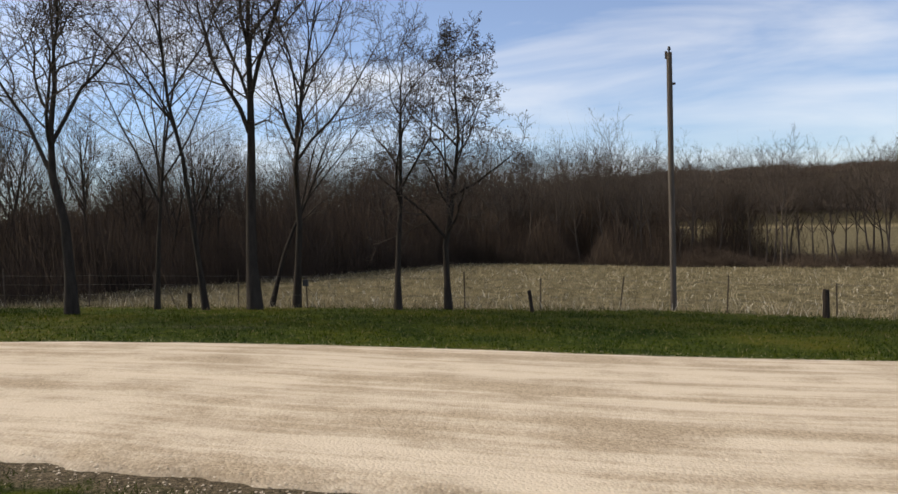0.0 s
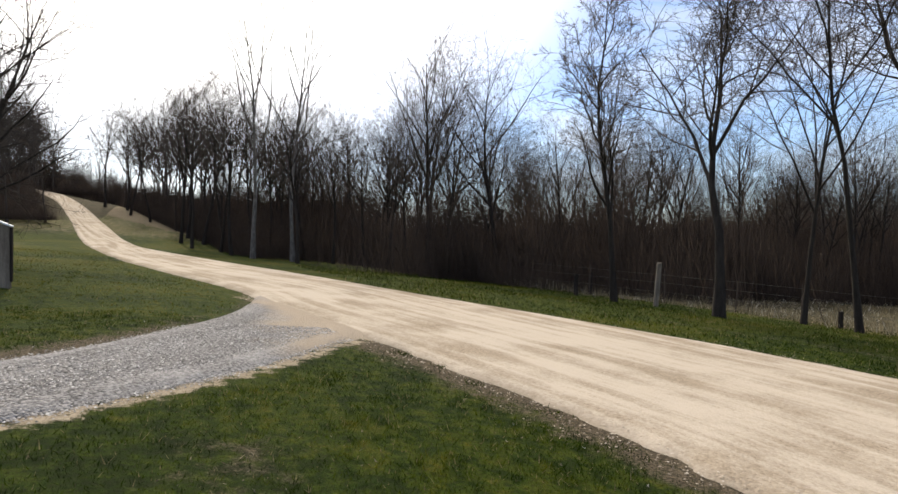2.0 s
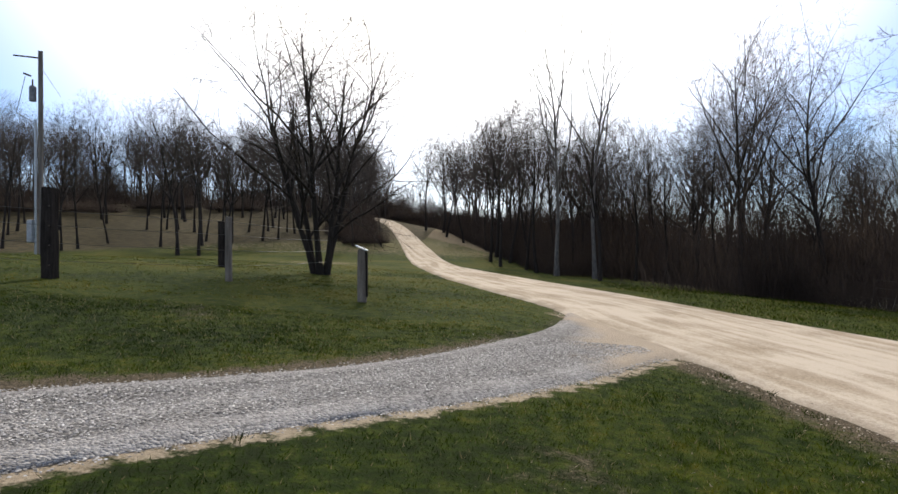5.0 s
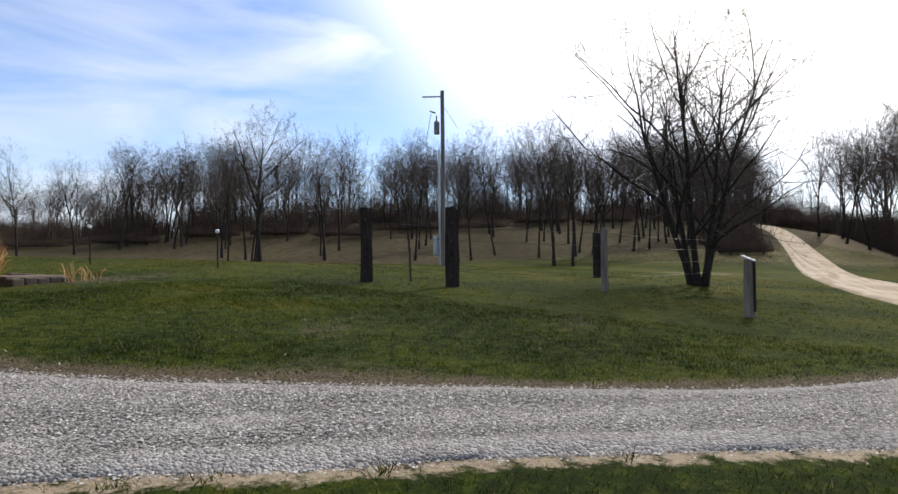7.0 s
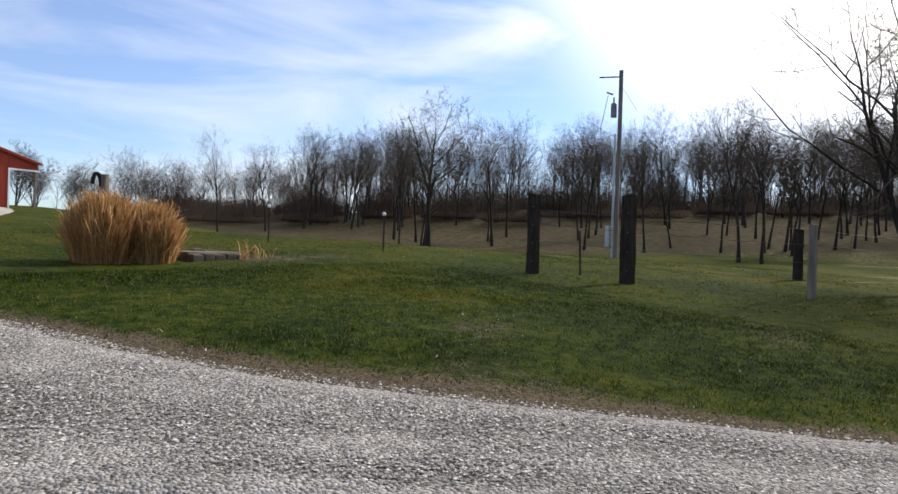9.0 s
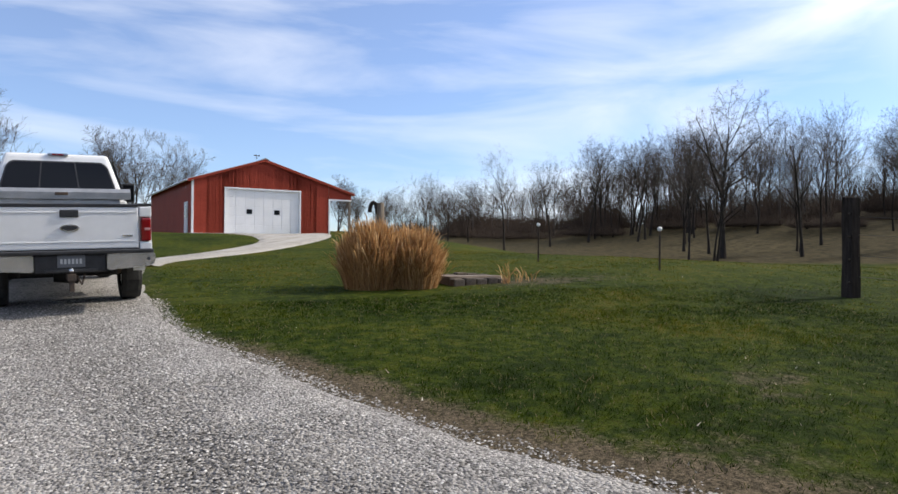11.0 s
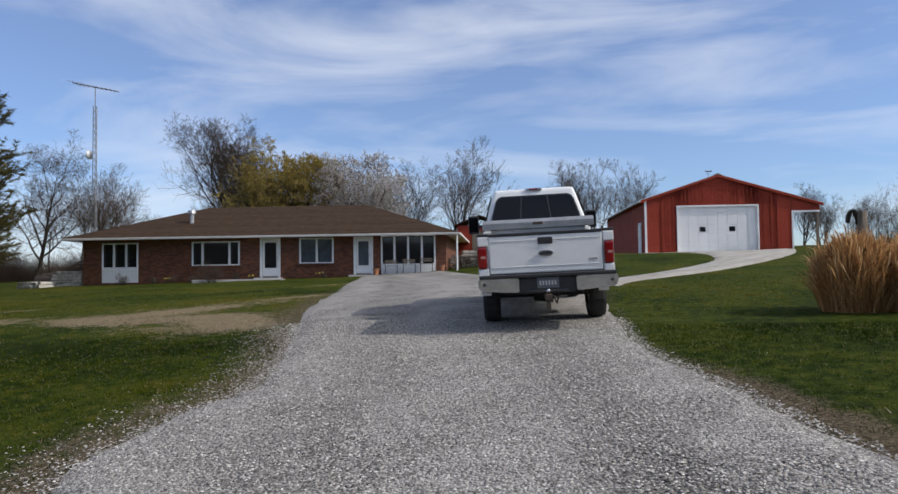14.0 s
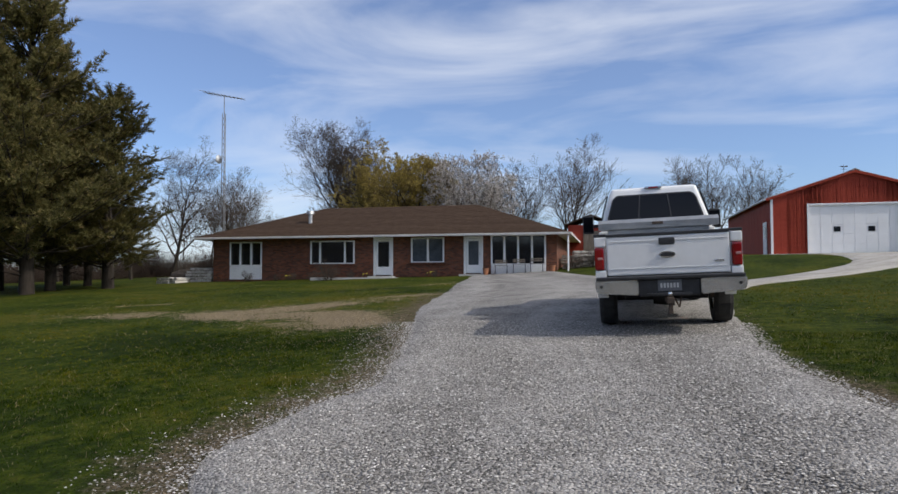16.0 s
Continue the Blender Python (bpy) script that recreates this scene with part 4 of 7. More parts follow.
for i, (x, y) in enumerate([(-42, 2.6), (-46, 2.2), (-50.5, 1.2), (-55, 0.5), (-60, -0.4), (-66, -1.2), (-72, -2.2), (-80, -3.4), (-40, 4.4), (-57, 2.4), (-63, 1.6), (-86, -5.0)]):
    wood_tree(x + 2.5 * math.sin(7.0 * i), y + 1.2 + 1.1 * math.sin(5.0 * i), 0.66 + 0.11 * (i % 4), "bare tree close beside the rising road")

# behind house and barn
YARD = "trees behind the house"
stand(tree_kind("yard_tree", "tall bushy bare tree behind the house", grow(90, 10.4, 0.17, 4, (16, 9, 7, 6), fork=0.15, open_angle=34, rise=0.55, stems=4, spread=0.16, reach=0.8, wobble=0.13)), 30.7, -50.2, 0, 1.08, group=YARD)
stand(tree_kind("budding_tree", "round tree in yellow-green bud behind the roof", grow(91, 6.5, 0.13, 4, (13, 8, 6, 5), fork=0.2, open_angle=40, rise=0.4, stems=4, spread=0.26), leaf=BUD, leaf_name="budding_leafage", leaf_spec=(3, 6, 0.045)), 22.9, -45.2, 0, 1.14, group=YARD)
stand(tree_kind("blossom_tree", "round tree in pale blossom behind the roof", grow(92, 6.2, 0.13, 4, (11, 8, 6, 5), fork=0.2, open_angle=42, rise=0.4, stems=4, spread=0.3), leaf=BLOOM, leaf_name="blossom", leaf_spec=(3, 7, 0.030)), 18.6, -46.9, 0, 1.12, group=YARD)
small = tree_kind("yard_tree", "bare ornamental tree with upswept branches", grow(93, 7.0, 0.12, 4, (12, 8, 6, 4), fork=0.15, open_angle=32, rise=0.6, stems=2, spread=0.15), group=YARD)
stand(small, 17.4, -53.7, 0, 0.95)
another(small, 13.6, -55.0, 120, 1.12)
another(small, 8.4, -77.0, 60, 1.25)
another(small, 4.6, -79.0, 200, 1.35)
another(small, 1.0, -79.0, 20, 1.2)
another(small, 53.0, -66.0, 250, 0.75)
another(small, -14.2, -66.0, 30, 0.62)
another(small, -16.5, -70.0, 310, 0.6)
another(small, -18.5, -67.0, 80, 0.5)
stand(tree_kind("yard_tree", "spreading bare shade tree at the end of the house", grow(95, 7.4, 0.15, 4, (15, 9, 7, 6), fork=0.2, open_angle=46, rise=0.35, wobble=0.16, taper=0.5)), 41.9, -40.6, 0, 1.12, group=YARD)
another(small, 41.0, -45.2, 140, 1.0)
another(small, 38.6, -43.6, 40, 0.9)


def pine(seed, tall, name_label):
    """A pine: straight trunk, dead stubs low down, whorled boughs whose branchlets lift and end in brushes of needles."""
    r = random.Random(seed)
    limbs_, nv, nf = [([Vector((0, 0, -0.3)), Vector((0.08, 0, tall * 0.5)), Vector((0, 0.05, tall))], [0.24, 0.15, 0.03], 0)], [], []

    def brush(c, way, size):
        for _ in range(15):
            w = (way * 0.6 + Vector((r.gauss(0, 0.75), r.gauss(0, 0.75), r.gauss(0.25, 0.6)))).normalized()
            s = w.orthogonal().normalized() * 0.022
            tip = c + w * size * (0.7 + 0.5 * r.random())
            f = len(nv)
            nv.extend([tuple(c - s), tuple(c + s), tuple(tip)])
            nf.append((f, f + 1, f + 2))

    z = tall * 0.06
    while z < tall * 0.985:
        u = z / tall
        reach = tall * 0.37 * (1 - u) ** 0.75 * min(1.0, 0.5 + 2.6 * u) + 0.25
        bare = u < 0.095
        for k in range(1 if bare else 3):
            a = r.random() * 6.283
            ln = reach * (0.4 + 0.75 * r.random()) * (0.5 if bare else 1.0)
            d = Vector((math.cos(a), math.sin(a), 0.05 + 0.6 * u + r.uniform(-0.15, 0.2)))
            q0 = Vector((0, 0, z + r.uniform(-0.2, 0.2)))
            pts = [q0 + d * ln * t + Vector((0, 0, 0.18 * ln * t * t)) for t in (0, 0.35, 0.7, 1)]
            limbs_.append((pts, [0.05, 0.035, 0.022, 0.01], 1))
            if bare:
                continue
            count = int(3 + ln * 2.6)
            for b in range(count):
                t = 0.3 + 0.7 * (b + r.random()) / count
                q = pts[0].lerp(pts[3], t)
                side = Vector((-d.y, d.x, 0)) * r.choice((-1, 1)) * r.uniform(0.2, 1.0)
                way = (d * 0.5 + side * 0.8 + Vector((0, 0, r.uniform(-0.35, 1.1)))).normalized()
                long = 0.3 + 0.55 * r.random()
                limbs_.append(([q, q + way * long], [0.014, 0.006], 2))
                for e in range(4):
                    brush(q + way * long * (0.25 + 0.27 * e), way, 0.22 + 0.12 * r.random())
        z += 0.15 + 0.09 * r.random()
    top = tagged(new("pine_tree"), name_label, "tree", "pines beside the house")
    for nm, me in (("trunk", data_mesh("trunk", *skin(limbs_, lambda v: True), BARK, True)), ("needles", data_mesh("needles", nv, nf, NEEDLE))):
        new(nm, me).parent = top
    return top


big_pine = stand(pine(3, 14.5, "tall dark green pine with a dense ragged crown"), 29.6, -21.2, 0)
stand(pine(4, 10.8, "lower dark green pine beside the taller one"), 29.8, -25.6, 90, 0.95)
another(big_pine, 31.5, -23.6, 130, 0.82)
another(big_pine, 34.5, -21.0, 60, 0.9)
another(big_pine, 33.5, -16.5, 220, 1.0)
for x, y, turn, size in ((34.0, -27.5, 300, 0.72), (36.5, -24.0, 10, 0.85), (31.0, -18.6, 170, 0.95), (38.0, -29.0, 75, 0.66)):
    another(big_pine, x, y, turn, size)
# thin trunks seen under the pines
for i in range(38):
    wood_tree(41 + 26 * rng.random(), -18 - 30 * rng.random(), rng.uniform(0.45, 0.68), "young bare tree at the edge of the yard")


def far_woods():
    """The depth of the woods, joined: slender trees that only show as a haze of trunks and twigs."""
    kinds = [skin(grow(140 + i, 10.5, 0.13, 3, (10, 7, 5), fork=0.36, open_angle=34, rise=0.4, wobble=0.13, twig=0.009), lambda v: True) for i in range(3)]
    kinds = [(np.array(v), np.array(f)) for v, f in kinds]
    vs, fs, n = [], [], 0
    for i, (x, y, size, turn) in enumerate(FAR_FOREST):
        v, f = kinds[i % 3]
        c, q = math.cos(turn), math.sin(turn)
        w = np.stack([(v[:, 0] * c - v[:, 1] * q) * size + x, (v[:, 0] * q + v[:, 1] * c) * size + y, v[:, 2] * size + height(x, y)], 1)
        vs.append(w)
        fs.append(f + n)
        n += len(v)
    tagged(new("far_woods", data_mesh("far_woods", np.concatenate(vs), np.concatenate(fs), TWIG)), "deep leafless woods of thin grey-brown trunks", "woods", kind="stuff")


far_woods()


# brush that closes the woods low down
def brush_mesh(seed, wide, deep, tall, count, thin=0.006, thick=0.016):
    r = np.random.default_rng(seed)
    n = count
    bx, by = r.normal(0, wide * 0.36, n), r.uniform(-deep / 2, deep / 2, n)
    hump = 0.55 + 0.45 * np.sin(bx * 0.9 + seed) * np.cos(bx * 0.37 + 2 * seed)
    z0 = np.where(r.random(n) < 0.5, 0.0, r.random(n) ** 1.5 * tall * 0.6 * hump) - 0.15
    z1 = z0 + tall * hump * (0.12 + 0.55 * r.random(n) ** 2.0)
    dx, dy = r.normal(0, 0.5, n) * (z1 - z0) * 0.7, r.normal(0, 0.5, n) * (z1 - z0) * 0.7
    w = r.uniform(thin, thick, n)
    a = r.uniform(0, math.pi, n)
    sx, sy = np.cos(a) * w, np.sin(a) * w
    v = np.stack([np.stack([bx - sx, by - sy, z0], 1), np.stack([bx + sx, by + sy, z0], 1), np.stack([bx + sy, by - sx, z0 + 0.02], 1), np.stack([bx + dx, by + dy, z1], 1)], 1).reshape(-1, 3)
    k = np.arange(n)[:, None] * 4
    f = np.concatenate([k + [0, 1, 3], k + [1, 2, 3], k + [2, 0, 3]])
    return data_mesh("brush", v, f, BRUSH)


BRUSH_MESH = [brush_mesh(5 + i, 9.0, 5.0, 6.0, 9000) for i in range(4)]


DISTANT = [brush_mesh(31 + i, 9.0, 5.0, 6.0, 2600, 0.02, 0.05) for i in range(3)]


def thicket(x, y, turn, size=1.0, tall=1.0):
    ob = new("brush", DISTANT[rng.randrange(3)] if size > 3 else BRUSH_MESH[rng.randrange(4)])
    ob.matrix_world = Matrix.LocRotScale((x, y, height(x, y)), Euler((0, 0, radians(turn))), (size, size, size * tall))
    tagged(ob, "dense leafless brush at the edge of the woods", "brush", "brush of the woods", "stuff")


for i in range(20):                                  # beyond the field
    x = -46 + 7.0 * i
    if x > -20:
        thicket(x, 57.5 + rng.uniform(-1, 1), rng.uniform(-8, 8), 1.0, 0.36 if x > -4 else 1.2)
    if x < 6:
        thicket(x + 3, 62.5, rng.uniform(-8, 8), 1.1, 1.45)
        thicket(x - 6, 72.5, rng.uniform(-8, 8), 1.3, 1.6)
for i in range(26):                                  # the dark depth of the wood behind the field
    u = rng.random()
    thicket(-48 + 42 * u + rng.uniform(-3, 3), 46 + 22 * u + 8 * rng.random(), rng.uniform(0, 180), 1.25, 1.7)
for i in range(16):                                  # low growth between the trunks on the hill
    w, v = 76 + 20 * rng.random(), -66 + 8.4 * i
    x, y = -0.75 * w - 0.66 * v, -0.66 * w + 0.75 * v
    if y < -14 and x < -34:
        thicket(x, y, 45 + rng.uniform(-40, 40), 1.3, 0.34)
for i in range(9):                                   # along the field's slanting west edge
    thicket(-33 + 2.3 * i + rng.uniform(-1, 1), 25.5 + 4.1 * i, 66 + rng.uniform(-10, 10), 1.0, 1.2)
for i in range(12):
    thicket(-58 + 3.6 * i + rng.uniform(-2, 2), 34 + 26 * rng.random() + 0.6 * i, rng.uniform(0, 90), 1.2, 1.35)
for i in range(9):                                   # deeper in, and along the road
    thicket(-30.5 - 0.9 * i + rng.uniform(-1, 1), 16 + 4.6 * i, 80 + rng.uniform(-10, 10), 1.0, 1.35)
for i in range(9):
    x = -30 - 5.5 * i
    thicket(x, 16.2 + 0.17 * (x + 30) + rng.uniform(-1, 1), 8 + rng.uniform(-8, 8), 0.9, 0.8)
    thicket(x, 22 + 0.17 * (x + 30), rng.uniform(-8, 8), 1.1, 1.4)
for i in range(7):
    x = -56 - 6 * i
    thicket(x, 4.2 + 0.16 * (x + 56), 10, 0.75, 1.0)
for i in range(8):                                   # dark scrub from the bank up to the top of the road
    x = -43 - 5.2 * i
    thicket(x, 6.2 + 0.13 * (x + 43) + rng.uniform(-0.6, 0.6), 8 + rng.uniform(-10, 10), 0.72, 1.0)
    thicket(x - 2, 11.5 + 0.13 * (x + 43), rng.uniform(-20, 20), 1.0, 1.15)
for i in range(30):                                  # undergrowth far back on the hill
    w, v = 99 + 14 * (i % 2) + rng.uniform(-3, 3), -84 + 5.8 * i
    x, y = -0.75 * w - 0.66 * v, -0.66 * w + 0.75 * v
    if y < -10 and x < -34:
        thicket(x, y, 45 + rng.uniform(-15, 15), 1.3, 0.75 if v < -32 else 1.2)
for i in range(9):
    thicket(-40 - 3.2 * i, -100 - 5 * i + rng.uniform(-4, 4), 60 + rng.uniform(-15, 15), 1.2, 0.7)
for i in range(9):
    x = -60 - 4.4 * i
    thicket(x, 0.2 * (x + 70) - 11.5 + rng.uniform(-1, 1), 10 + rng.uniform(-12, 12), 0.7, 0.85)
for i in range(9):                                   # where the road tops the rise
    thicket(-104 - rng.random() * 10, -26 + 4.5 * i, 90, 1.1, 0.9)
for i in range(12):
    thicket(52 + 4 * i, -62 + 5 * i, -30, 1.0, 0.5)
for i in range(7):                                   # scrub beyond the pines
    thicket(44 + 3.4 * i, -44 + 4.6 * i + rng.uniform(-1, 1), 50 + rng.uniform(-12, 12), 0.9, 0.75)
for i in range(34):                                  # far woods on the hill across the valley
    x = -150 + 13 * i
    thicket(x, 250 + 26 * (i % 3) + rng.uniform(-5, 5), rng.uniform(-20, 20), 3.2, 0.6)
for i in range(34):
    thicket(-470 + 11.5 * i, 215 + 30 * (i % 2) + rng.uniform(-6, 6), rng.uniform(-20, 20), 4.2, 0.7)
for i in range(26):
    thicket(-140 + 16 * i, 400 + rng.uniform(-8, 8), rng.uniform(-20, 20), 4.0, 0.32)
for i in range(150):                                 # and up its slope
    thicket(-90 + 420 * rng.random(), 215 + 215 * rng.random(), rng.uniform(0, 180), rng.uniform(3.2, 4.2), rng.uniform(0.32, 0.5))


# ---- the house ----
HOUSE = pose(8.6, -35.6, 0, 0, 0, 12.5)
BASE_Z, EAVE_Z, RIDGE_Z = 1.62, 3.88, 5.93
HW, HD = 20.0, 9.2                     # width and depth of the walls


def wall_pieces(x0, x1, z0, z1, holes):
    """Split a wall face into rectangles round its openings (each x0, x1, z0, z1)."""
    xs = sorted({x0, x1, *[h[0] for h in holes], *[h[1] for h in holes]})
    for a, b in zip(xs, xs[1:]):
        cuts = sorted((h[2], h[3]) for h in holes if h[0] < (a + b) / 2 < h[1])
        z = z0
        for c, d in cuts:
            if c > z:
                yield a, b, z, c
            z = d
        if z < z1:
            yield a, b, z, z1


FRONT = {"window_1": (16.86, 18.93, 1.46, 3.63), "window_2": (11.17, 13.85, 2.33, 3.64), "door_1": (8.93, 10.06, 1.66, 3.78),
         "window_3": (6.03, 7.9, 2.38, 3.74), "door_2": (3.9, 4.95, 1.76, 3.77), "window_4": (0.56, 3.48, 1.76, 3.82)}
house = thing("house", HOUSE, "low brown-brick ranch house with a hipped brown shingle roof", "house")
for a, b, c, d in wall_pieces(0, HW, 0.6, EAVE_Z, list(FRONT.values())):
    part("front_wall", boxed(a, b, -0.25, 0, c, d), BRICK, house, "front wall of brown-red brick")
part("side_wall", boxed(-0.0, 0.25, -HD, -0.25, 0.6, EAVE_Z), BRICK, house)
part("side_wall", boxed(HW - 0.25, HW, -HD, -0.25, 0.6, EAVE_Z), BRICK, house)
part("back_wall", boxed(0.25, HW - 0.25, -HD, -HD + 0.25, 0.6, EAVE_Z), BRICK, house)
part("interior_wall", boxed(0.25, HW - 0.25, -3.2, -3.1, 1.5, EAVE_Z), MORTAR, house)
part("floor_slab", boxed(0.25, HW - 0.25, -HD + 0.25, -0.25, 1.4, 1.55), CONCRETE, house)

# hipped roof
ov = 0.75
bm = bmesh.new()
e = [bm.verts.new(p) for p in ((-ov, ov, EAVE_Z), (HW + ov, ov, EAVE_Z), (HW + ov, -HD - ov, EAVE_Z), (-ov, -HD - ov, EAVE_Z), (5.1, -HD / 2, RIDGE_Z), (HW - 5.1, -HD / 2, RIDGE_Z))]
for f in ((0, 1, 5, 4), (1, 2, 5), (2, 3, 4, 5), (3, 0, 4), (3, 2, 1, 0)):
    bm.faces.new([e[i] for i in f])
bmesh.ops.recalc_face_normals(bm, faces=bm.faces)
roof = part("roof", bm, SHINGLE, house, "brown asphalt shingle hip roof")
# shingle courses on the front slope and the two hips, each course a thin lapped strip
for c in range(22):
    t0, t1 = c / 22, (c + 1) / 22
    x0, x1 = -ov + (5.1 + ov) * t0, HW + ov - (5.1 + ov) * t0
    xa, xb = -ov + (5.1 + ov) * t1, HW + ov - (5.1 + ov) * t1
    y0, y1 = ov - (HD / 2 + ov) * t0, ov - (HD / 2 + ov) * t1
    z0, z1 = EAVE_Z + (RIDGE_Z - EAVE_Z) * t0, EAVE_Z + (RIDGE_Z - EAVE_Z) * t1
    bm = bmesh.new()
    q = [bm.verts.new(p) for p in ((x0, y0 + 0.01, z0 + 0.004), (x1, y0 + 0.01, z0 + 0.004), (x1, y0 + 0.01, z0 + 0.016), (x0, y0 + 0.01, z0 + 0.016), (xa, y1, z1 + 0.008), (xb, y1, z1 + 0.008))]
    bm.faces.new((q[0], q[1], q[2], q[3]))
    bm.faces.new((q[3], q[2], q[5], q[4]))
    bmesh.ops.recalc_face_normals(bm, faces=bm.faces)
    part("shingle_course", bm, SHINGLE, roof)
bm = boxed(-ov - 0.02, HW + ov + 0.02, ov - 0.01, ov + 0.08, EAVE_Z - 0.12, EAVE_Z + 0.0, bevel=0.02)
part("gutter", bm, TRIM_GREY, house, "off-white gutter along the eave")
part("fascia", boxed(-ov - 0.05, -ov, -HD - ov, ov - 0.01, EAVE_Z - 0.12, EAVE_Z + 0.0), TRIM_GREY, house)
part("fascia", boxed(HW + ov, HW + ov + 0.05, -HD - ov, ov - 0.01, EAVE_Z - 0.12, EAVE_Z + 0.0), TRIM_GREY, house)
part("soffit", boxed(-ov, HW + ov, 0.003, ov - 0.01, EAVE_Z - 0.06, EAVE_Z - 0.03), WHITE_PAINT, house)
part("soffit", boxed(-ov, -0.003, -HD - ov, 0.0, EAVE_Z - 0.06, EAVE_Z - 0.03), WHITE_PAINT, house)
bm = tube(bmesh.new(), (-0.62, 0.66, EAVE_Z - 0.1), (-0.62, 0.66, 1.75), 0.045, sides=8)
part("downspout", bm, WHITE_PAINT, house, "white downspout at the corner")
vent = part("roof_vent", tube(tube(bmesh.new(), (14.6, -1.6, 4.6), (14.6, -1.6, 5.35), 0.12), (14.6, -1.6, 5.32), (14.6, -1.6, 5.5), 0.24, 0.20, 12), ZINC, house, "galvanised turbine roof vent")


def window(name, x0, x1, z0, z1, lights, panel=0.0, sill=False, glass=None):
    """A white-framed window: sash bars between the lights, glass set back, and a clad panel below if given."""
    w = part(name, boxed(x0, x1, -0.02, 0.03, z1 - 0.07, z1, bevel=0.01), WHITE_PAINT, house, "white-framed window")
    g0 = z0 + panel
    part("window_frame", boxed(x0, x1, -0.02, 0.03, g0, g0 + 0.06, bevel=0.01), WHITE_PAINT, w)
    edges = [x0] + lights + [x1]
    for i, x in enumerate(edges):
        wide = 0.09 if i in (0, len(edges) - 1) else 0.11
        c = x + (wide / 2 if i == 0 else -wide / 2 if i == len(edges) - 1 else 0)
        part("mullion", boxed(c - wide / 2, c + wide / 2, -0.025, 0.034, g0 + 0.062, z1 - 0.072, bevel=0.01), WHITE_PAINT, w)
    for a, b in zip(edges, edges[1:]):
        part("pane", boxed(a + 0.06, b - 0.06, -0.10, -0.085, g0 + 0.04, z1 - 0.05), glass or WINDOW_GLASS, w, "reflecting glass pane")
    if panel:
        h = panel / 5
        for i in range(5):
            part("clapboard", prism(bmesh.new(), [(-0.05, z0 + i * h), (0.035, z0 + i * h), (0.012, z0 + (i + 1) * h - 0.003), (-0.05, z0 + (i + 1) * h - 0.003)], "x", x0 + 0.01, x1 - 0.01), WHITE_PAINT, w)
    if sill:
        part("window_sill", boxed(x0 - 0.08, x1 + 0.08, 0.0, 0.09, z0 - 0.09, z0 - 0.005, bevel=0.01), BRICK, w)
    return w


window("window", *FRONT["window_1"], [17.55, 18.24], panel=0.78)
window("window", *FRONT["window_2"], [11.75, 13.25], sill=True)
window("window", *FRONT["window_3"], [6.95], sill=True, glass=BLIND_GLASS)
window("window", *FRONT["window_4"], [1.29, 2.02, 2.75], panel=0.48)
part("curtain", boxed(6.1, 7.8, -0.3, -0.28, 2.4, 3.0), WHITE_PAINT, house, "pale curtain behind the window")


def door(name, x0, x1, z0, z1, glass):
    d = part(name, boxed(x0 + 0.13, x1 - 0.13, -0.10, -0.05, z0 + 0.05, z1 - 0.12, bevel=0.008), WHITE_PAINT, house, "white storm door with a tall glass light")
    part("door_frame", boxed(x0, x0 + 0.12, -0.06, 0.04, z0, z1, bevel=0.01), WHITE_PAINT, d)
    part("door_frame", boxed(x1 - 0.12, x1, -0.06, 0.04, z0, z1, bevel=0.01), WHITE_PAINT, d)
    part("door_frame", boxed(x0 + 0.12, x1 - 0.12, -0.06, 0.04, z1 - 0.11, z1, bevel=0.01), WHITE_PAINT, d)
    part("pane", boxed(x0 + 0.25, x1 - 0.25, -0.047, -0.042, z0 + glass, z1 - 0.25), WINDOW_GLASS if x0 > 6 else BLIND_GLASS, d)
    part("handle", tube(bmesh.new(), (x0 + 0.19, -0.01, z0 + 0.95), (x0 + 0.19, -0.01, z0 + 1.12), 0.015), ZINC, d, "metal door handle")
    part("kick_panel", boxed(x0 + 0.24, x1 - 0.24, -0.048, -0.04, z0 + 0.12, z0 + glass - 0.08, bevel=0.005), WHITE_PAINT, d)
    part("doorstep", boxed(x0 - 0.15, x1 + 0.15, 0.0, 0.6, z0 - 0.25, z0 - 0.02, bevel=0.02), CONCRETE, d)
    return d


door("door", *FRONT["door_1"], 0.5)
door("door", *FRONT["door_2"], 0.48)
path = tagged(link_mesh("front_path", boxed(8.4, 13.2, 0.7, 1.4, 1.2, 1.57, bevel=0.02), CONCRETE), "pale concrete path along the front of the house", "path", kind="structure")
path.matrix_world = HOUSE


# ---- the barn ----
BARN = pose(-1.4, -46.0, 0, 0, 0, 12)
BZ = 2.90
BL = 16.0                              # length
PEAK = (-4.5, 7.72)
barn = thing("barn", BARN, "red ribbed-steel pole barn with white trim and overhead door", "barn")


def barn_top(x):
    """The roof's underside across the gable: two pitches, the west one running out over the lean-to."""
    return PEAK[1] + (x - PEAK[0]) * (-0.325) if x > PEAK[0] else PEAK[1] - (PEAK[0] - x) * (0.325 if x > -7.6 else 0.325) + (0.33 * max(0, -7.6 - x) * 0.12)


DOOR = (-6.86, -2.05, BZ, 5.74)
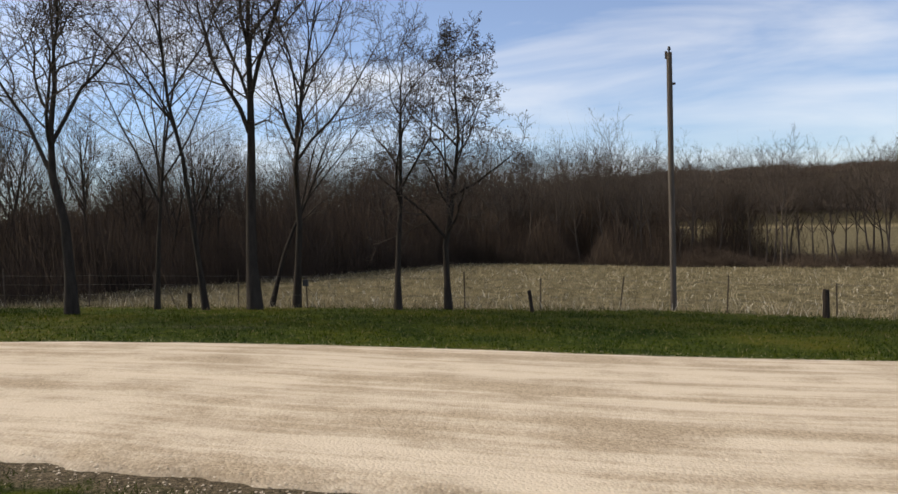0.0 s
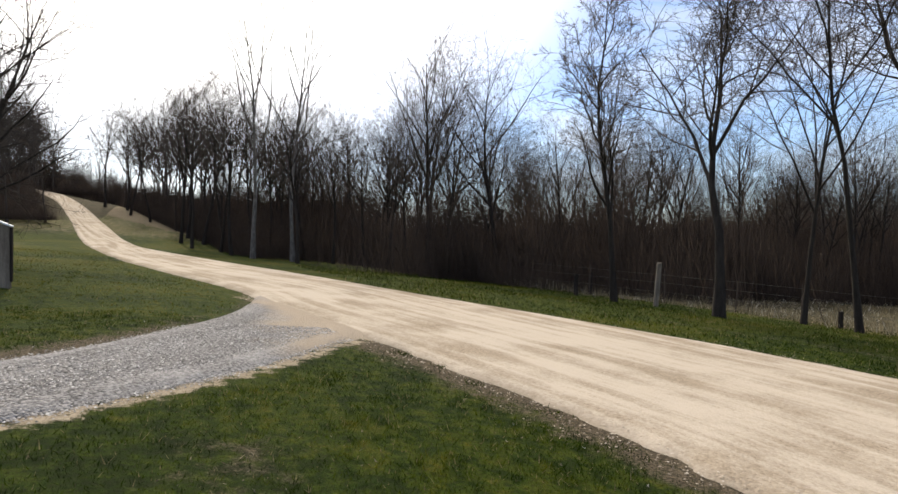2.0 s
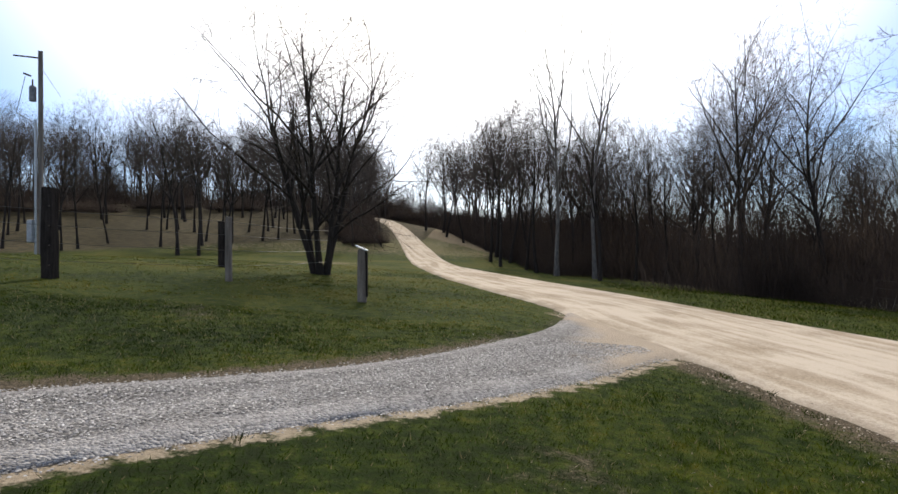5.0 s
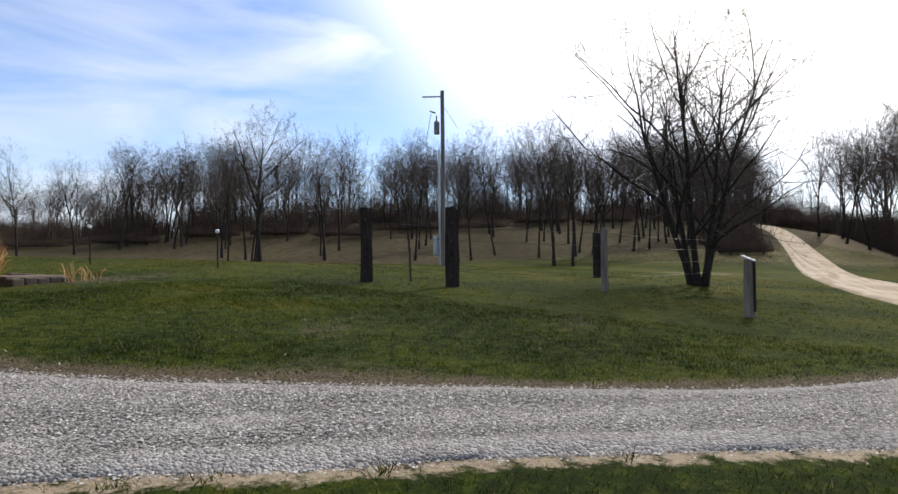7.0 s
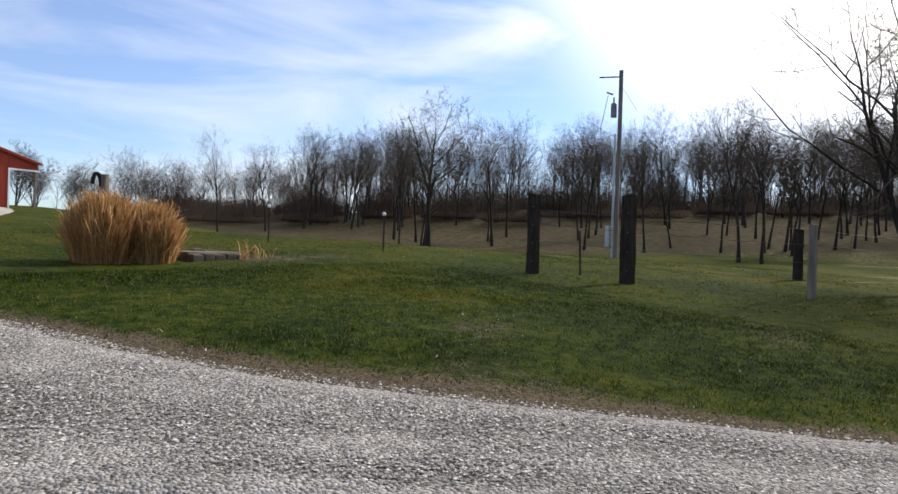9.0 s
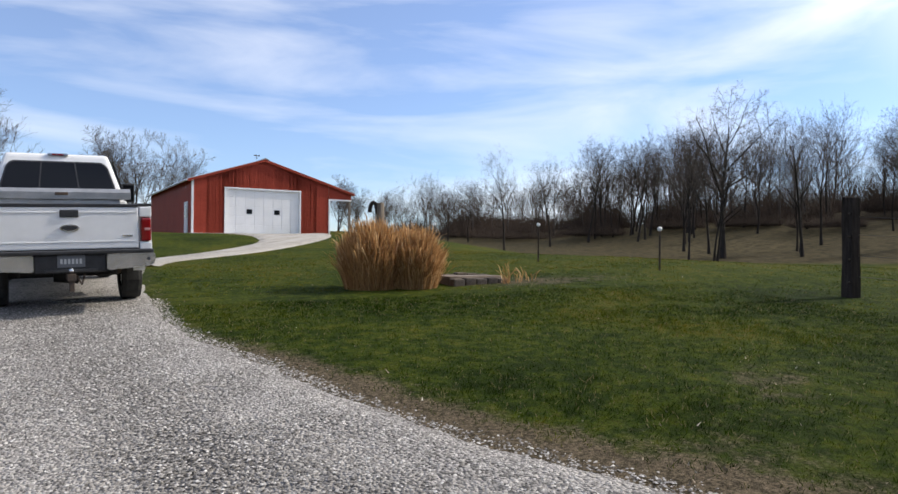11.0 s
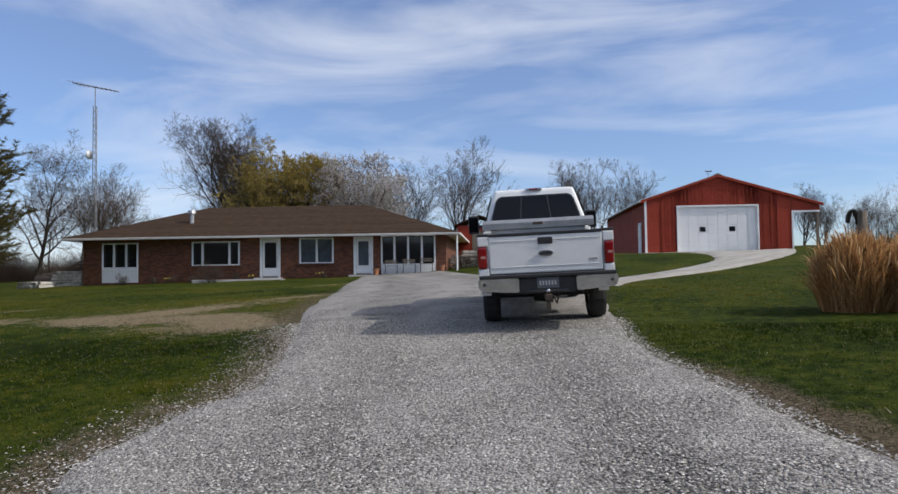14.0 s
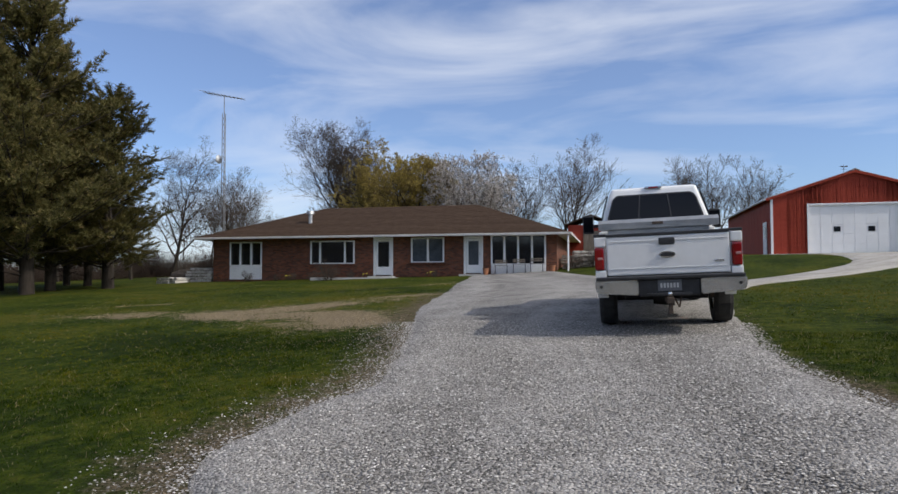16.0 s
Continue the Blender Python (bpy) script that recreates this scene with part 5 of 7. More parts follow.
# front gable as ribbed steel sheets, each a sheet of its own
sheets = [-8.95 + 8.95 * i / 10 for i in range(11)]
for a, b in zip(sheets, sheets[1:]):
    for x0, x1, z0, z1 in wall_pieces(a, b, BZ - 0.5, 99, [DOOR]):
        bm = bmesh.new()
        pts = []
        ribs = max(2, int((x1 - x0) / 0.225))
        for i in range(ribs):
            u = x0 + (x1 - x0) * i / ribs
            w = (x1 - x0) / ribs
            pts += [(u + 0.02, 0.0), (u + 0.03, 0.004), (u + 0.055, 0.004), (u + 0.065, 0.0), (u + w - 0.002, 0.0)]
        lo = [bm.verts.new((px, py, z0)) for px, py in pts]
        hi = [bm.verts.new((px, py, min(z1, barn_top(px)))) for px, py in pts]
        for i in range(len(pts) - 1):
            bm.faces.new((lo[i + 1], lo[i], hi[i], hi[i + 1]))
        part("front_sheet", bm, RED_STEEL, barn)
part("gable_backing", prism(bmesh.new(), [(-8.92, 5.8), (-0.03, 5.8), (-0.03, barn_top(0) - 0.05), (PEAK[0], PEAK[1] - 0.06), (-8.92, barn_top(-8.92) - 0.05)], "y", -0.1, -0.02), RED_STEEL, barn)
# gable end over the open lean-to
bm = prism(bmesh.new(), [(-10.6, 5.36), (-8.95, 5.40), (-8.95, barn_top(-8.95)), (-10.6, barn_top(-10.6))], "y", -0.03, 0.0)
part("lean_to_gable", bm, RED_STEEL, barn)
# east wall, with sheets along the length
for i in range(16):
    y0, y1 = -BL * i / 16, -BL * (i + 1) / 16
    bm = bmesh.new()
    pts = []
    for k in range(4):
        u = y0 + (y1 - y0) * k / 4
        pts += [(0.0, u - 0.02), (0.010, u - 0.03), (0.010, u - 0.055), (0.0, u - 0.065)]
    pts.append((0.0, y1 + 0.002))
    lo = [bm.verts.new((px, py, BZ - 0.5)) for px, py in pts]
    hi = [bm.verts.new((px, py, barn_top(0) - 0.03)) for px, py in pts]
    for k in range(len(pts) - 1):
        bm.faces.new((lo[k], lo[k + 1], hi[k + 1], hi[k]))
    part("side_sheet", bm, RED_STEEL, barn)
part("west_wall", boxed(-8.95, -8.89, -BL, -0.1, BZ - 0.5, barn_top(-8.92) - 0.1), RED_STEEL, barn)
part("back_wall", prism(bmesh.new(), [(-9.0, BZ - 0.5), (-0.03, BZ - 0.5), (-0.03, barn_top(0) - 0.05), (PEAK[0], PEAK[1] - 0.06), (-9.0, barn_top(-9.0) - 0.1)], "y", -BL, -BL + 0.06), RED_STEEL, barn)
# roof slabs and trim
for x0, x1 in ((PEAK[0], 0.28), (-10.8, PEAK[0])):
    z0, z1 = barn_top(x0), barn_top(x1)
    bm = prism(bmesh.new(), [(x0, z0), (x1, z1), (x1, z1 + 0.07), (x0, z0 + 0.07)], "y", -BL - 0.3, 0.10)
    part("roof_slope", bm, BARN_ROOF, barn, "pale ribbed steel roof")
    bm = prism(bmesh.new(), [(x0, z0 - 0.12), (x1, z1 - 0.12), (x1, z1 + 0.03), (x0, z0 + 0.03)], "y", 0.102, 0.14)
    part("rake_trim", bm, RED_STEEL, barn)
part("ridge_cap", prism(bmesh.new(), [(-4.75, 7.70), (-4.5, 7.80), (-4.25, 7.70), (-4.25, 7.74), (-4.5, 7.85), (-4.75, 7.74)], "y", -BL - 0.3, 0.15), BARN_ROOF, barn)
part("corner_trim", boxed(-0.10, 0.03, -0.08, 0.035, BZ - 0.1, barn_top(0), bevel=0.008), WHITE_PAINT, barn, "white corner trim")
part("corner_trim", boxed(-9.02, -8.92, -0.08, 0.035, BZ - 0.1, 5.40, bevel=0.008), WHITE_PAINT, barn, "white corner trim")
part("lean_to_trim", boxed(-10.6, -8.93, -0.04, 0.03, 5.30, 5.40, bevel=0.008), WHITE_PAINT, barn)
for y in (-0.1, -4, -8, -12, -15.8):
    part("lean_to_post", boxed(-10.57, -10.43, y - 0.07, y + 0.07, BZ - 0.8, barn_top(-10.5) - 0.02, bevel=0.01), OLD_WOOD, barn, "square timber post under the lean-to")
part("gutter", tube(bmesh.new(), (0.32, 0.1, barn_top(0.28) - 0.02), (0.32, -BL - 0.3, barn_top(0.28) - 0.02), 0.06, sides=8), WHITE_PAINT, barn)
# overhead door: four rows of panels, two small lights, white frame
od = part("overhead_door", boxed(DOOR[0], DOOR[1], -0.12, -0.09, DOOR[2], DOOR[3]), WHITE_PAINT, barn, "white panelled overhead door")
for r in range(5):
    h = (DOOR[3] - DOOR[2]) / 5
    for c in range(8):
        w = (DOOR[1] - DOOR[0]) / 8
        x, z = DOOR[0] + c * w, DOOR[2] + r * h
        if r == 2 and c in (2, 5):
            part("door_light", boxed(x + 0.12, x + w - 0.12, -0.088, -0.07, z + 0.15, z + h - 0.12, bevel=0.005), DARK_GLASS, od, "small dark window in the door")
        else:
            part("door_panel", boxed(x + 0.03, x + w - 0.03, -0.088, -0.075, z + 0.02, z + h - 0.008, bevel=0.005), WHITE_PAINT, od)
part("door_trim", boxed(DOOR[0] - 0.1, DOOR[0], -0.1, 0.04, DOOR[2] - 0.1, DOOR[3] + 0.1, bevel=0.005), WHITE_PAINT, barn)
part("door_trim", boxed(DOOR[1], DOOR[1] + 0.1, -0.1, 0.04, DOOR[2] - 0.1, DOOR[3] + 0.1, bevel=0.005), WHITE_PAINT, barn)
part("door_trim", boxed(DOOR[0], DOOR[1], -0.1, 0.04, DOOR[3], DOOR[3] + 0.1, bevel=0.005), WHITE_PAINT, barn)
sd = part("side_door", boxed(0.02, 0.06, -2.1, -1.1, BZ - 0.05, BZ + 2.0, bevel=0.005), WHITE_PAINT, barn, "white side door with a glass light")
part("pane", boxed(0.061, 0.07, -1.9, -1.3, BZ + 1.0, BZ + 1.8), DARK_GLASS, sd)
part("apron", boxed(-9.6, 0.3, 0.05, 0.9, BZ - 0.8, BZ - 0.02, bevel=0.02), CONCRETE, barn, "concrete apron before the door")
vane = thing("weathervane", BARN @ pose(-4.3, -1.2, 7.76) @ Matrix.Scale(0.62, 4), "small dark weathervane on the barn ridge", "weathervane")
part("rod", tube(bmesh.new(), (0, 0, -0.02), (0, 0, 0.75), 0.015, sides=6), RUST, vane)
part("pointer", prism(bmesh.new(), [(-0.35, 0.55), (0.2, 0.55), (0.35, 0.62), (0.2, 0.69), (-0.1, 0.62), (-0.35, 0.72)], "y", -0.01, 0.01), RUST, vane)
part("cross_arms", tube(tube(bmesh.new(), (-0.22, 0, 0.35), (0.22, 0, 0.35), 0.012, sides=6), (0, -0.22, 0.35), (0, 0.22, 0.35), 0.012, sides=6), RUST, vane)


# ---- the pickup ----
def tilted(x, y, turn, ahead=1.6, across=0.9):
    """A pose on the slope at x, y, leaning with the ground."""
    a = radians(turn)
    ux, uy = Vector((math.cos(a), math.sin(a), 0)), Vector((-math.sin(a), math.cos(a), 0))
    p = Vector((x, y, 0))
    dz = lambda u, k: (height(*(p + u * k).xy) - height(*(p - u * k).xy)) / (2 * k)
    X = (ux + Vector((0, 0, dz(ux, across)))).normalized()
    Y = (uy + Vector((0, 0, dz(uy, ahead)))).normalized()
    Z = X.cross(Y).normalized()
    Y = Z.cross(X)
    m = Matrix((X, Y, Z)).transposed().to_4x4()
    m.translation = (x, y, height(x, y) + 0.035)
    return m


TRUCK = tilted(0.20, -14.2, 12.0, 2.2) @ pose(0, 2.75, 0)
truck = thing("pickup_truck", TRUCK, "white crew-cab pickup truck parked on the gravel drive", "truck")


def taper_box(x, y0, y1, z0, z1, top_x, top_y0, top_y1, bevel=0.05):
    """A body block, drawn in towards its top."""
    bm = bmesh.new()
    v = [bm.verts.new(p) for p in ((-x, y0, z0), (x, y0, z0), (x, y1, z0), (-x, y1, z0), (-top_x, top_y0, z1), (top_x, top_y0, z1), (top_x, top_y1, z1), (-top_x, top_y1, z1))]
    for f in ((0, 3, 2, 1), (4, 5, 6, 7), (0, 1, 5, 4), (1, 2, 6, 5), (2, 3, 7, 6), (3, 0, 4, 7)):
        bm.faces.new([v[i] for i in f])
    bmesh.ops.bevel(bm, geom=list(bm.edges), offset=bevel, segments=3, affect="EDGES", profile=0.6)
    bmesh.ops.recalc_face_normals(bm, faces=bm.faces)
    return bm


def side_panel(s):
    """A bed side with its wheel arch cut in."""
    arch = [(-1.28 + 0.56 * math.cos(t), 0.47 + 0.53 * math.sin(t)) for t in [math.pi * k / 10 for k in range(11)]]
    line = [(-0.06, 0.62), (-0.06, 1.41), (-2.45, 1.44), (-2.45, 0.55), (-1.84, 0.50)] + arch[::-1] + [(-0.70, 0.58)]
    return prism(bmesh.new(), line, "x", s * 0.93 - 0.08, s * 0.93 + 0.08)


for s in (-1, 1):
    part("bed_side", side_panel(s), TRUCK_WHITE, truck)
    part("bed_rail", boxed(s * 0.93 - 0.09, s * 0.93 + 0.09, -2.45, -0.05, 1.415, 1.455, bevel=0.012), BLACK_PLASTIC, truck, "black bed rail cap")
    part("fender_flare", boxed(s * 1.02 - 0.02, s * 1.02 + 0.02, -2.0, -0.6, 0.98, 1.05, bevel=0.015), TRUCK_WHITE, truck)
# unseen fillers behind the wheel arches: keep sun from shining through the truck
for s in (-1, 1):
    part("wheel_housing", boxed(min(s * 0.60, s * 0.845), max(s * 0.60, s * 0.845), -2.44, -0.5, 0.86, 1.12, bevel=0.03), BLACK_PLASTIC, truck)
    part("arch_light_block", boxed(min(s * 0.58, s * 0.60), max(s * 0.58, s * 0.60), -2.3, -0.4, 0.45, 0.86), BLACK_PLASTIC, truck)
# added to close the gap, so no sun streak crosses the truck's shadow
part("cab_gap_light_block", boxed(-0.9, 0.9, -2.53, -2.46, 0.6, 1.45), BLACK_PLASTIC, truck)
part("bed_floor", boxed(-0.85, 0.85, -2.45, -0.1, 0.78, 0.84), BLACK_PLASTIC, truck)
part("bed_front", boxed(-0.85, 0.85, -2.47, -2.42, 0.84, 1.48), TRUCK_WHITE, truck)
gate = part("tailgate", boxed(-0.84, 0.84, -0.075, 0.0, 0.84, 1.40, bevel=0.02), TRUCK_WHITE, truck, "white tailgate")
part("gate_cap", boxed(-0.84, 0.84, -0.10, 0.012, 1.402, 1.445, bevel=0.012), BLACK_PLASTIC, gate, "black cap along the tailgate")
part("gate_crease", boxed(-0.80, 0.80, 0.001, 0.008, 1.325, 1.34, bevel=0.003), TRUCK_WHITE, gate)
part("gate_crease", boxed(-0.80, 0.80, 0.001, 0.007, 0.93, 0.945, bevel=0.003), TRUCK_WHITE, gate)
part("gate_handle", boxed(-0.11, 0.11, -0.01, 0.022, 1.265, 1.365, bevel=0.015), BLACK_PLASTIC, gate, "black tailgate handle")
bm = tube(bmesh.new(), (0, -0.005, 1.125), (0, 0.02, 1.125), 0.115, sides=24)
bmesh.ops.scale(bm, vec=(1, 1, 0.4), space=Matrix.Translation((0, 0, -1.125)), verts=bm.verts)
badge = part("oval_badge", bm, CHROME, gate, "chrome-rimmed dark oval badge")
bm = tube(bmesh.new(), (0, 0.0, 1.125), (0, 0.026, 1.125), 0.095, sides=24)
bmesh.ops.scale(bm, vec=(1, 1, 0.33), space=Matrix.Translation((0, 0, -1.125)), verts=bm.verts)
part("badge_field", bm, BLACK_PLASTIC, truck)
part("model_badge", boxed(-0.76, -0.63, 0.0, 0.012, 1.0, 1.025, bevel=0.003), CHROME, gate, "small chrome model badge")
for s in (-1, 1):
    lamp = part("tail_light", boxed(s * 0.94 - 0.06, s * 0.94 + 0.075, -0.17, 0.015, 0.93, 1.26, bevel=0.03), TAIL_RED, truck, "red tail light")
    part("reverse_lens", boxed(s * 0.94 - 0.045, s * 0.94 + 0.03, 0.0, 0.020, 1.08, 1.12, bevel=0.01), LENS_WHITE, lamp, "clear reversing lens")
    part("corner_post", boxed(s * 0.93 - 0.08, s * 0.93 + 0.08, -0.16, 0.0, 1.265, 1.408, bevel=0.02), TRUCK_WHITE, truck)
    part("corner_post", boxed(s * 0.93 - 0.08, s * 0.93 + 0.08, -0.16, 0.0, 0.80, 0.925, bevel=0.02), TRUCK_WHITE, truck)
# bumper: two chrome wings, black step between
for s in (-1, 1):
    bm = prism(bmesh.new(), [(s * 0.42, 0.56), (s * 0.98, 0.60), (s * 1.02, 0.66), (s * 1.02, 0.78), (s * 0.42, 0.78)], "y", -0.12, 0.19)
    bmesh.ops.bevel(bm, geom=list(bm.edges), offset=0.018, segments=2, affect="EDGES")
    w = part("bumper_wing", bm, CHROME, truck, "chrome bumper end")
    part("sensor", tube(bmesh.new(), (s * 0.93, 0.185, 0.70), (s * 0.93, 0.196, 0.70), 0.022, sides=12), BLACK_PLASTIC, w)
part("bumper_step", boxed(-1.0, 1.0, -0.10, 0.20, 0.785, 0.83, bevel=0.012), BLACK_PLASTIC, truck, "black step pad on the bumper")
part("bumper_centre", boxed(-0.415, 0.415, -0.10, 0.14, 0.54, 0.783, bevel=0.02), BLACK_PLASTIC, truck)
part("bumper_lip", boxed(-0.30, 0.30, 0.0, 0.17, 0.545, 0.59, bevel=0.012), BLACK_PLASTIC, truck)
plate = part("number_plate", boxed(-0.165, 0.155, 0.142, 0.152, 0.615, 0.775, bevel=0.003), PLATE, truck, "grey number plate with pale marks")
for k in range(6):
    x = -0.125 + 0.044 * k
    part("plate_mark", boxed(x, x + 0.026, 0.1525, 0.155, 0.66, 0.725), PLATE_INK, plate)
hitch = part("tow_hitch", boxed(-0.05, 0.05, -0.2, 0.26, 0.44, 0.53, bevel=0.01), RUST, truck, "rusty tow hitch with a ball")
bm = bmesh.new()
bmesh.ops.create_uvsphere(bm, u_segments=12, v_segments=8, radius=0.032)
bmesh.ops.translate(bm, vec=(0, 0.22, 0.58), verts=bm.verts)
part("hitch_ball", bm, CHROME, hitch)
part("hitch_shank", boxed(-0.03, 0.03, 0.16, 0.24, 0.30, 0.44, bevel=0.01), RUST, hitch)
part("chain_loop", tube(tube(bmesh.new(), (-0.16, 0.1, 0.52), (-0.12, 0.14, 0.38), 0.012, sides=6), (-0.12, 0.14, 0.38), (-0.07, 0.1, 0.50), 0.012, sides=6), RUST, hitch)
part("rear_axle", tube(tube(bmesh.new(), (-0.8, -1.28, 0.43), (0.8, -1.28, 0.43), 0.06, sides=10), (-0.16, -1.28, 0.43), (0.16, -1.28, 0.43), 0.17, 0.13, 12), BLACK_PLASTIC, truck)
part("frame_rail", boxed(-0.48, -0.40, -5.4, -0.1, 0.60, 0.74), BLACK_PLASTIC, truck)
part("frame_rail", boxed(0.40, 0.48, -5.4, -0.1, 0.60, 0.74), BLACK_PLASTIC, truck)
part("tail_pipe", tube(bmesh.new(), (-0.62, -1.9, 0.52), (-0.62, -0.45, 0.50), 0.045, sides=10), RUST, truck)
part("spare_wheel", tube(bmesh.new(), (0, -0.75, 0.60), (0, -0.75, 0.76), 0.36, 0.36, 18), RUBBER, truck)
# cab
part("cab_lower", taper_box(0.99, -5.0, -2.5, 0.55, 1.52, 1.0, -5.0, -2.5, 0.05), TRUCK_WHITE, truck)
part("cab_upper", taper_box(0.98, -4.95, -2.52, 1.50, 2.29, 0.74, -4.05, -2.76, 0.07), TRUCK_WHITE, truck)
part("bonnet", taper_box(0.99, -6.35, -4.95, 0.55, 1.42, 0.93, -6.28, -4.95, 0.08), TRUCK_WHITE, truck)
for s in (-1, 1):
    bm = bmesh.new()
    v = [bm.verts.new(p) for p in ((s * 0.965, -4.55, 1.58), (s * 0.965, -2.62, 1.58), (s * 0.80, -2.84, 2.17), (s * 0.80, -3.98, 2.17))]
    bm.faces.new(v)
    r = bmesh.ops.extrude_face_region(bm, geom=list(bm.faces))
    bmesh.ops.translate(bm, vec=(s * 0.022, 0, 0.004), verts=[q for q in r["geom"] if isinstance(q, bmesh.types.BMVert)])
    bmesh.ops.recalc_face_normals(bm, faces=bm.faces)
    part("side_window", bm, DARK_GLASS, truck)


def rear_pane(x0, x1, u0, u1, name, material, proud, cx=0.0, cu=0.0):
    """A pane lying on the sloping back of the cab, with rounded corners where cx and cu are given."""
    bm = bmesh.new()
    at = lambda x, u: (x * (0.93 - 0.17 * u), -2.535 - 0.215 * u + proud, 1.63 + 0.555 * u)
    ring = [(x0, u0), (x1, u0), (x1, u1), (x0, u1)]
    if cx:
        ring = [(mx + cx * math.cos(t), mu + cu * math.sin(t)) for mx, mu, t0 in ((x0 + cx, u0 + cu, 180), (x1 - cx, u0 + cu, 270), (x1 - cx, u1 - cu, 0), (x0 + cx, u1 - cu, 90)) for t in [radians(t0 + 18 * k) for k in range(6)]]
    f = [bm.verts.new(at(*q)) for q in ring]
    g = [bm.verts.new(Vector(v.co) + Vector((0, -0.02, 0))) for v in f]
    bm.faces.new(f)
    bm.faces.new(g[::-1])
    for i in range(len(f)):
        j = (i + 1) % len(f)
        bm.faces.new((f[j], f[i], g[i], g[j]))
    bmesh.ops.recalc_face_normals(bm, faces=bm.faces)
    return part(name, bm, material, truck)


rear_pane(-0.92, 0.92, 0.02, 0.96, "window_seal", BLACK_PLASTIC, 0.030, 0.13, 0.22)
rear_pane(-0.89, 0.89, 0.06, 0.92, "rear_window", DARK_GLASS, 0.036, 0.12, 0.20)
for x in (-0.31, 0.31):
    rear_pane(x - 0.012, x + 0.012, 0.07, 0.91, "slider_bar", BLACK_PLASTIC, 0.041)
bl = part("brake_light", boxed(-0.15, 0.15, -2.83, -2.715, 2.245, 2.298, bevel=0.02), CHROME, truck, "high-mounted brake light in a bright surround")
part("brake_lens", boxed(-0.08, 0.08, -2.72, -2.708, 2.258, 2.285, bevel=0.004), TAIL_RED, bl)
# chest across the bed
chest = thing("tool_chest", TRUCK, "bright aluminium tool chest across the truck bed", "tool chest")
part("body", boxed(-0.83, 0.83, -2.40, -1.92, 1.12, 1.53, bevel=0.015), ALU, chest)
part("lid", prism(bmesh.new(), [(-2.43, 1.533), (-1.88, 1.533), (-1.88, 1.64), (-1.98, 1.70), (-2.43, 1.70)], "x", -0.98, 0.98), ALU, chest, "bright diamond-plate lid")
part("lock", boxed(-0.09, 0.09, -1.915, -1.87, 1.59, 1.64, bevel=0.008), RUST, chest)
for s in (-1, 1):
    mir = part("towing_mirror", boxed(s * 1.24 - 0.11, s * 1.24 + 0.11, -4.42, -4.30, 1.50, 1.88, bevel=0.03), BLACK_PLASTIC, truck, "tall black towing mirror")
    part("mirror_arm", boxed(min(s * 0.98, s * 1.15), max(s * 0.98, s * 1.15), -4.40, -4.34, 1.62, 1.68, bevel=0.01), BLACK_PLASTIC, mir)
    part("mirror_glass", boxed(s * 1.24 - 0.09, s * 1.24 + 0.09, -4.299, -4.295, 1.54, 1.84), DARK_GLASS, mir)


def wheel(x, y):
    bm = bmesh.new()
    s = 1 if x > 0 else -1
    prof = [(0.22, -0.13), (0.34, -0.14), (0.395, -0.13), (0.415, -0.08), (0.418, 0.0), (0.415, 0.08), (0.395, 0.13), (0.34, 0.14), (0.22, 0.13)]
    rings = []
    for k in range(28):
        t = 2 * math.pi * k / 28
        lug = 0.006 if k % 2 else -0.004
        rings.append([bm.verts.new((x + w, y + (r + (lug if r > 0.4 else 0)) * math.cos(t), 0.412 + (r + (lug if r > 0.4 else 0)) * math.sin(t))) for r, w in prof])
    for k in range(28):
        a, b = rings[k], rings[(k + 1) % 28]
        for i in range(len(prof) - 1):
            bm.faces.new((a[i], a[i + 1], b[i + 1], b[i]))
    bmesh.ops.recalc_face_normals(bm, faces=bm.faces)
    w = part("wheel", bm, RUBBER, truck, "black tyre")
    bm = tube(tube(bmesh.new(), (x - 0.11, y, 0.412), (x + 0.11, y, 0.412), 0.225, sides=20), (x + s * 0.06, y, 0.412), (x + s * 0.125, y, 0.412), 0.08, sides=12)
    part("rim", bm, CHROME, w)


for y in (-1.28, -5.25):
    for s in (-1, 1):
        wheel(s * 0.86, y)


# ---- posts, poles and fences ----
def upright(name, label, category, x, y, tall, material, r=0.05, square=False, lean=(0, 0), group="", flat=False, sides=10):
    """A post with a worn, slightly uneven shaft, set in the ground."""
    rr = random.Random(int(abs(x * 31 + y * 17) * 10))
    top = thing(name, pose(x, y, height(x, y)), label, category, group)
    bm = bmesh.new()
    n = 4 if square else sides
    rings = []
    for i in range(6):
        u = i / 5
        z = -0.2 + (tall + 0.2) * u
        ring = []
        for k in range(n):
            t = 2 * math.pi * (k + 0.5) / n
            q = r * (1.41 if square else 1.0) * (1 + rr.uniform(-0.06, 0.06)) * (1 - 0.08 * u)
            ring.append(bm.verts.new((q * math.cos(t) + lean[0] * z, q * math.sin(t) + lean[1] * z, z + (rr.uniform(-0.03, 0.03) if i == 5 else 0))))
        rings.append(ring)
    for a, b in zip(rings, rings[1:]):
        for k in range(n):
            bm.faces.new((a[k], a[(k + 1) % n], b[(k + 1) % n], b[k]))
    bm.faces.new(rings[-1])
    bm.faces.new(rings[0][::-1])
    part("shaft", bm, material, top)
    return top


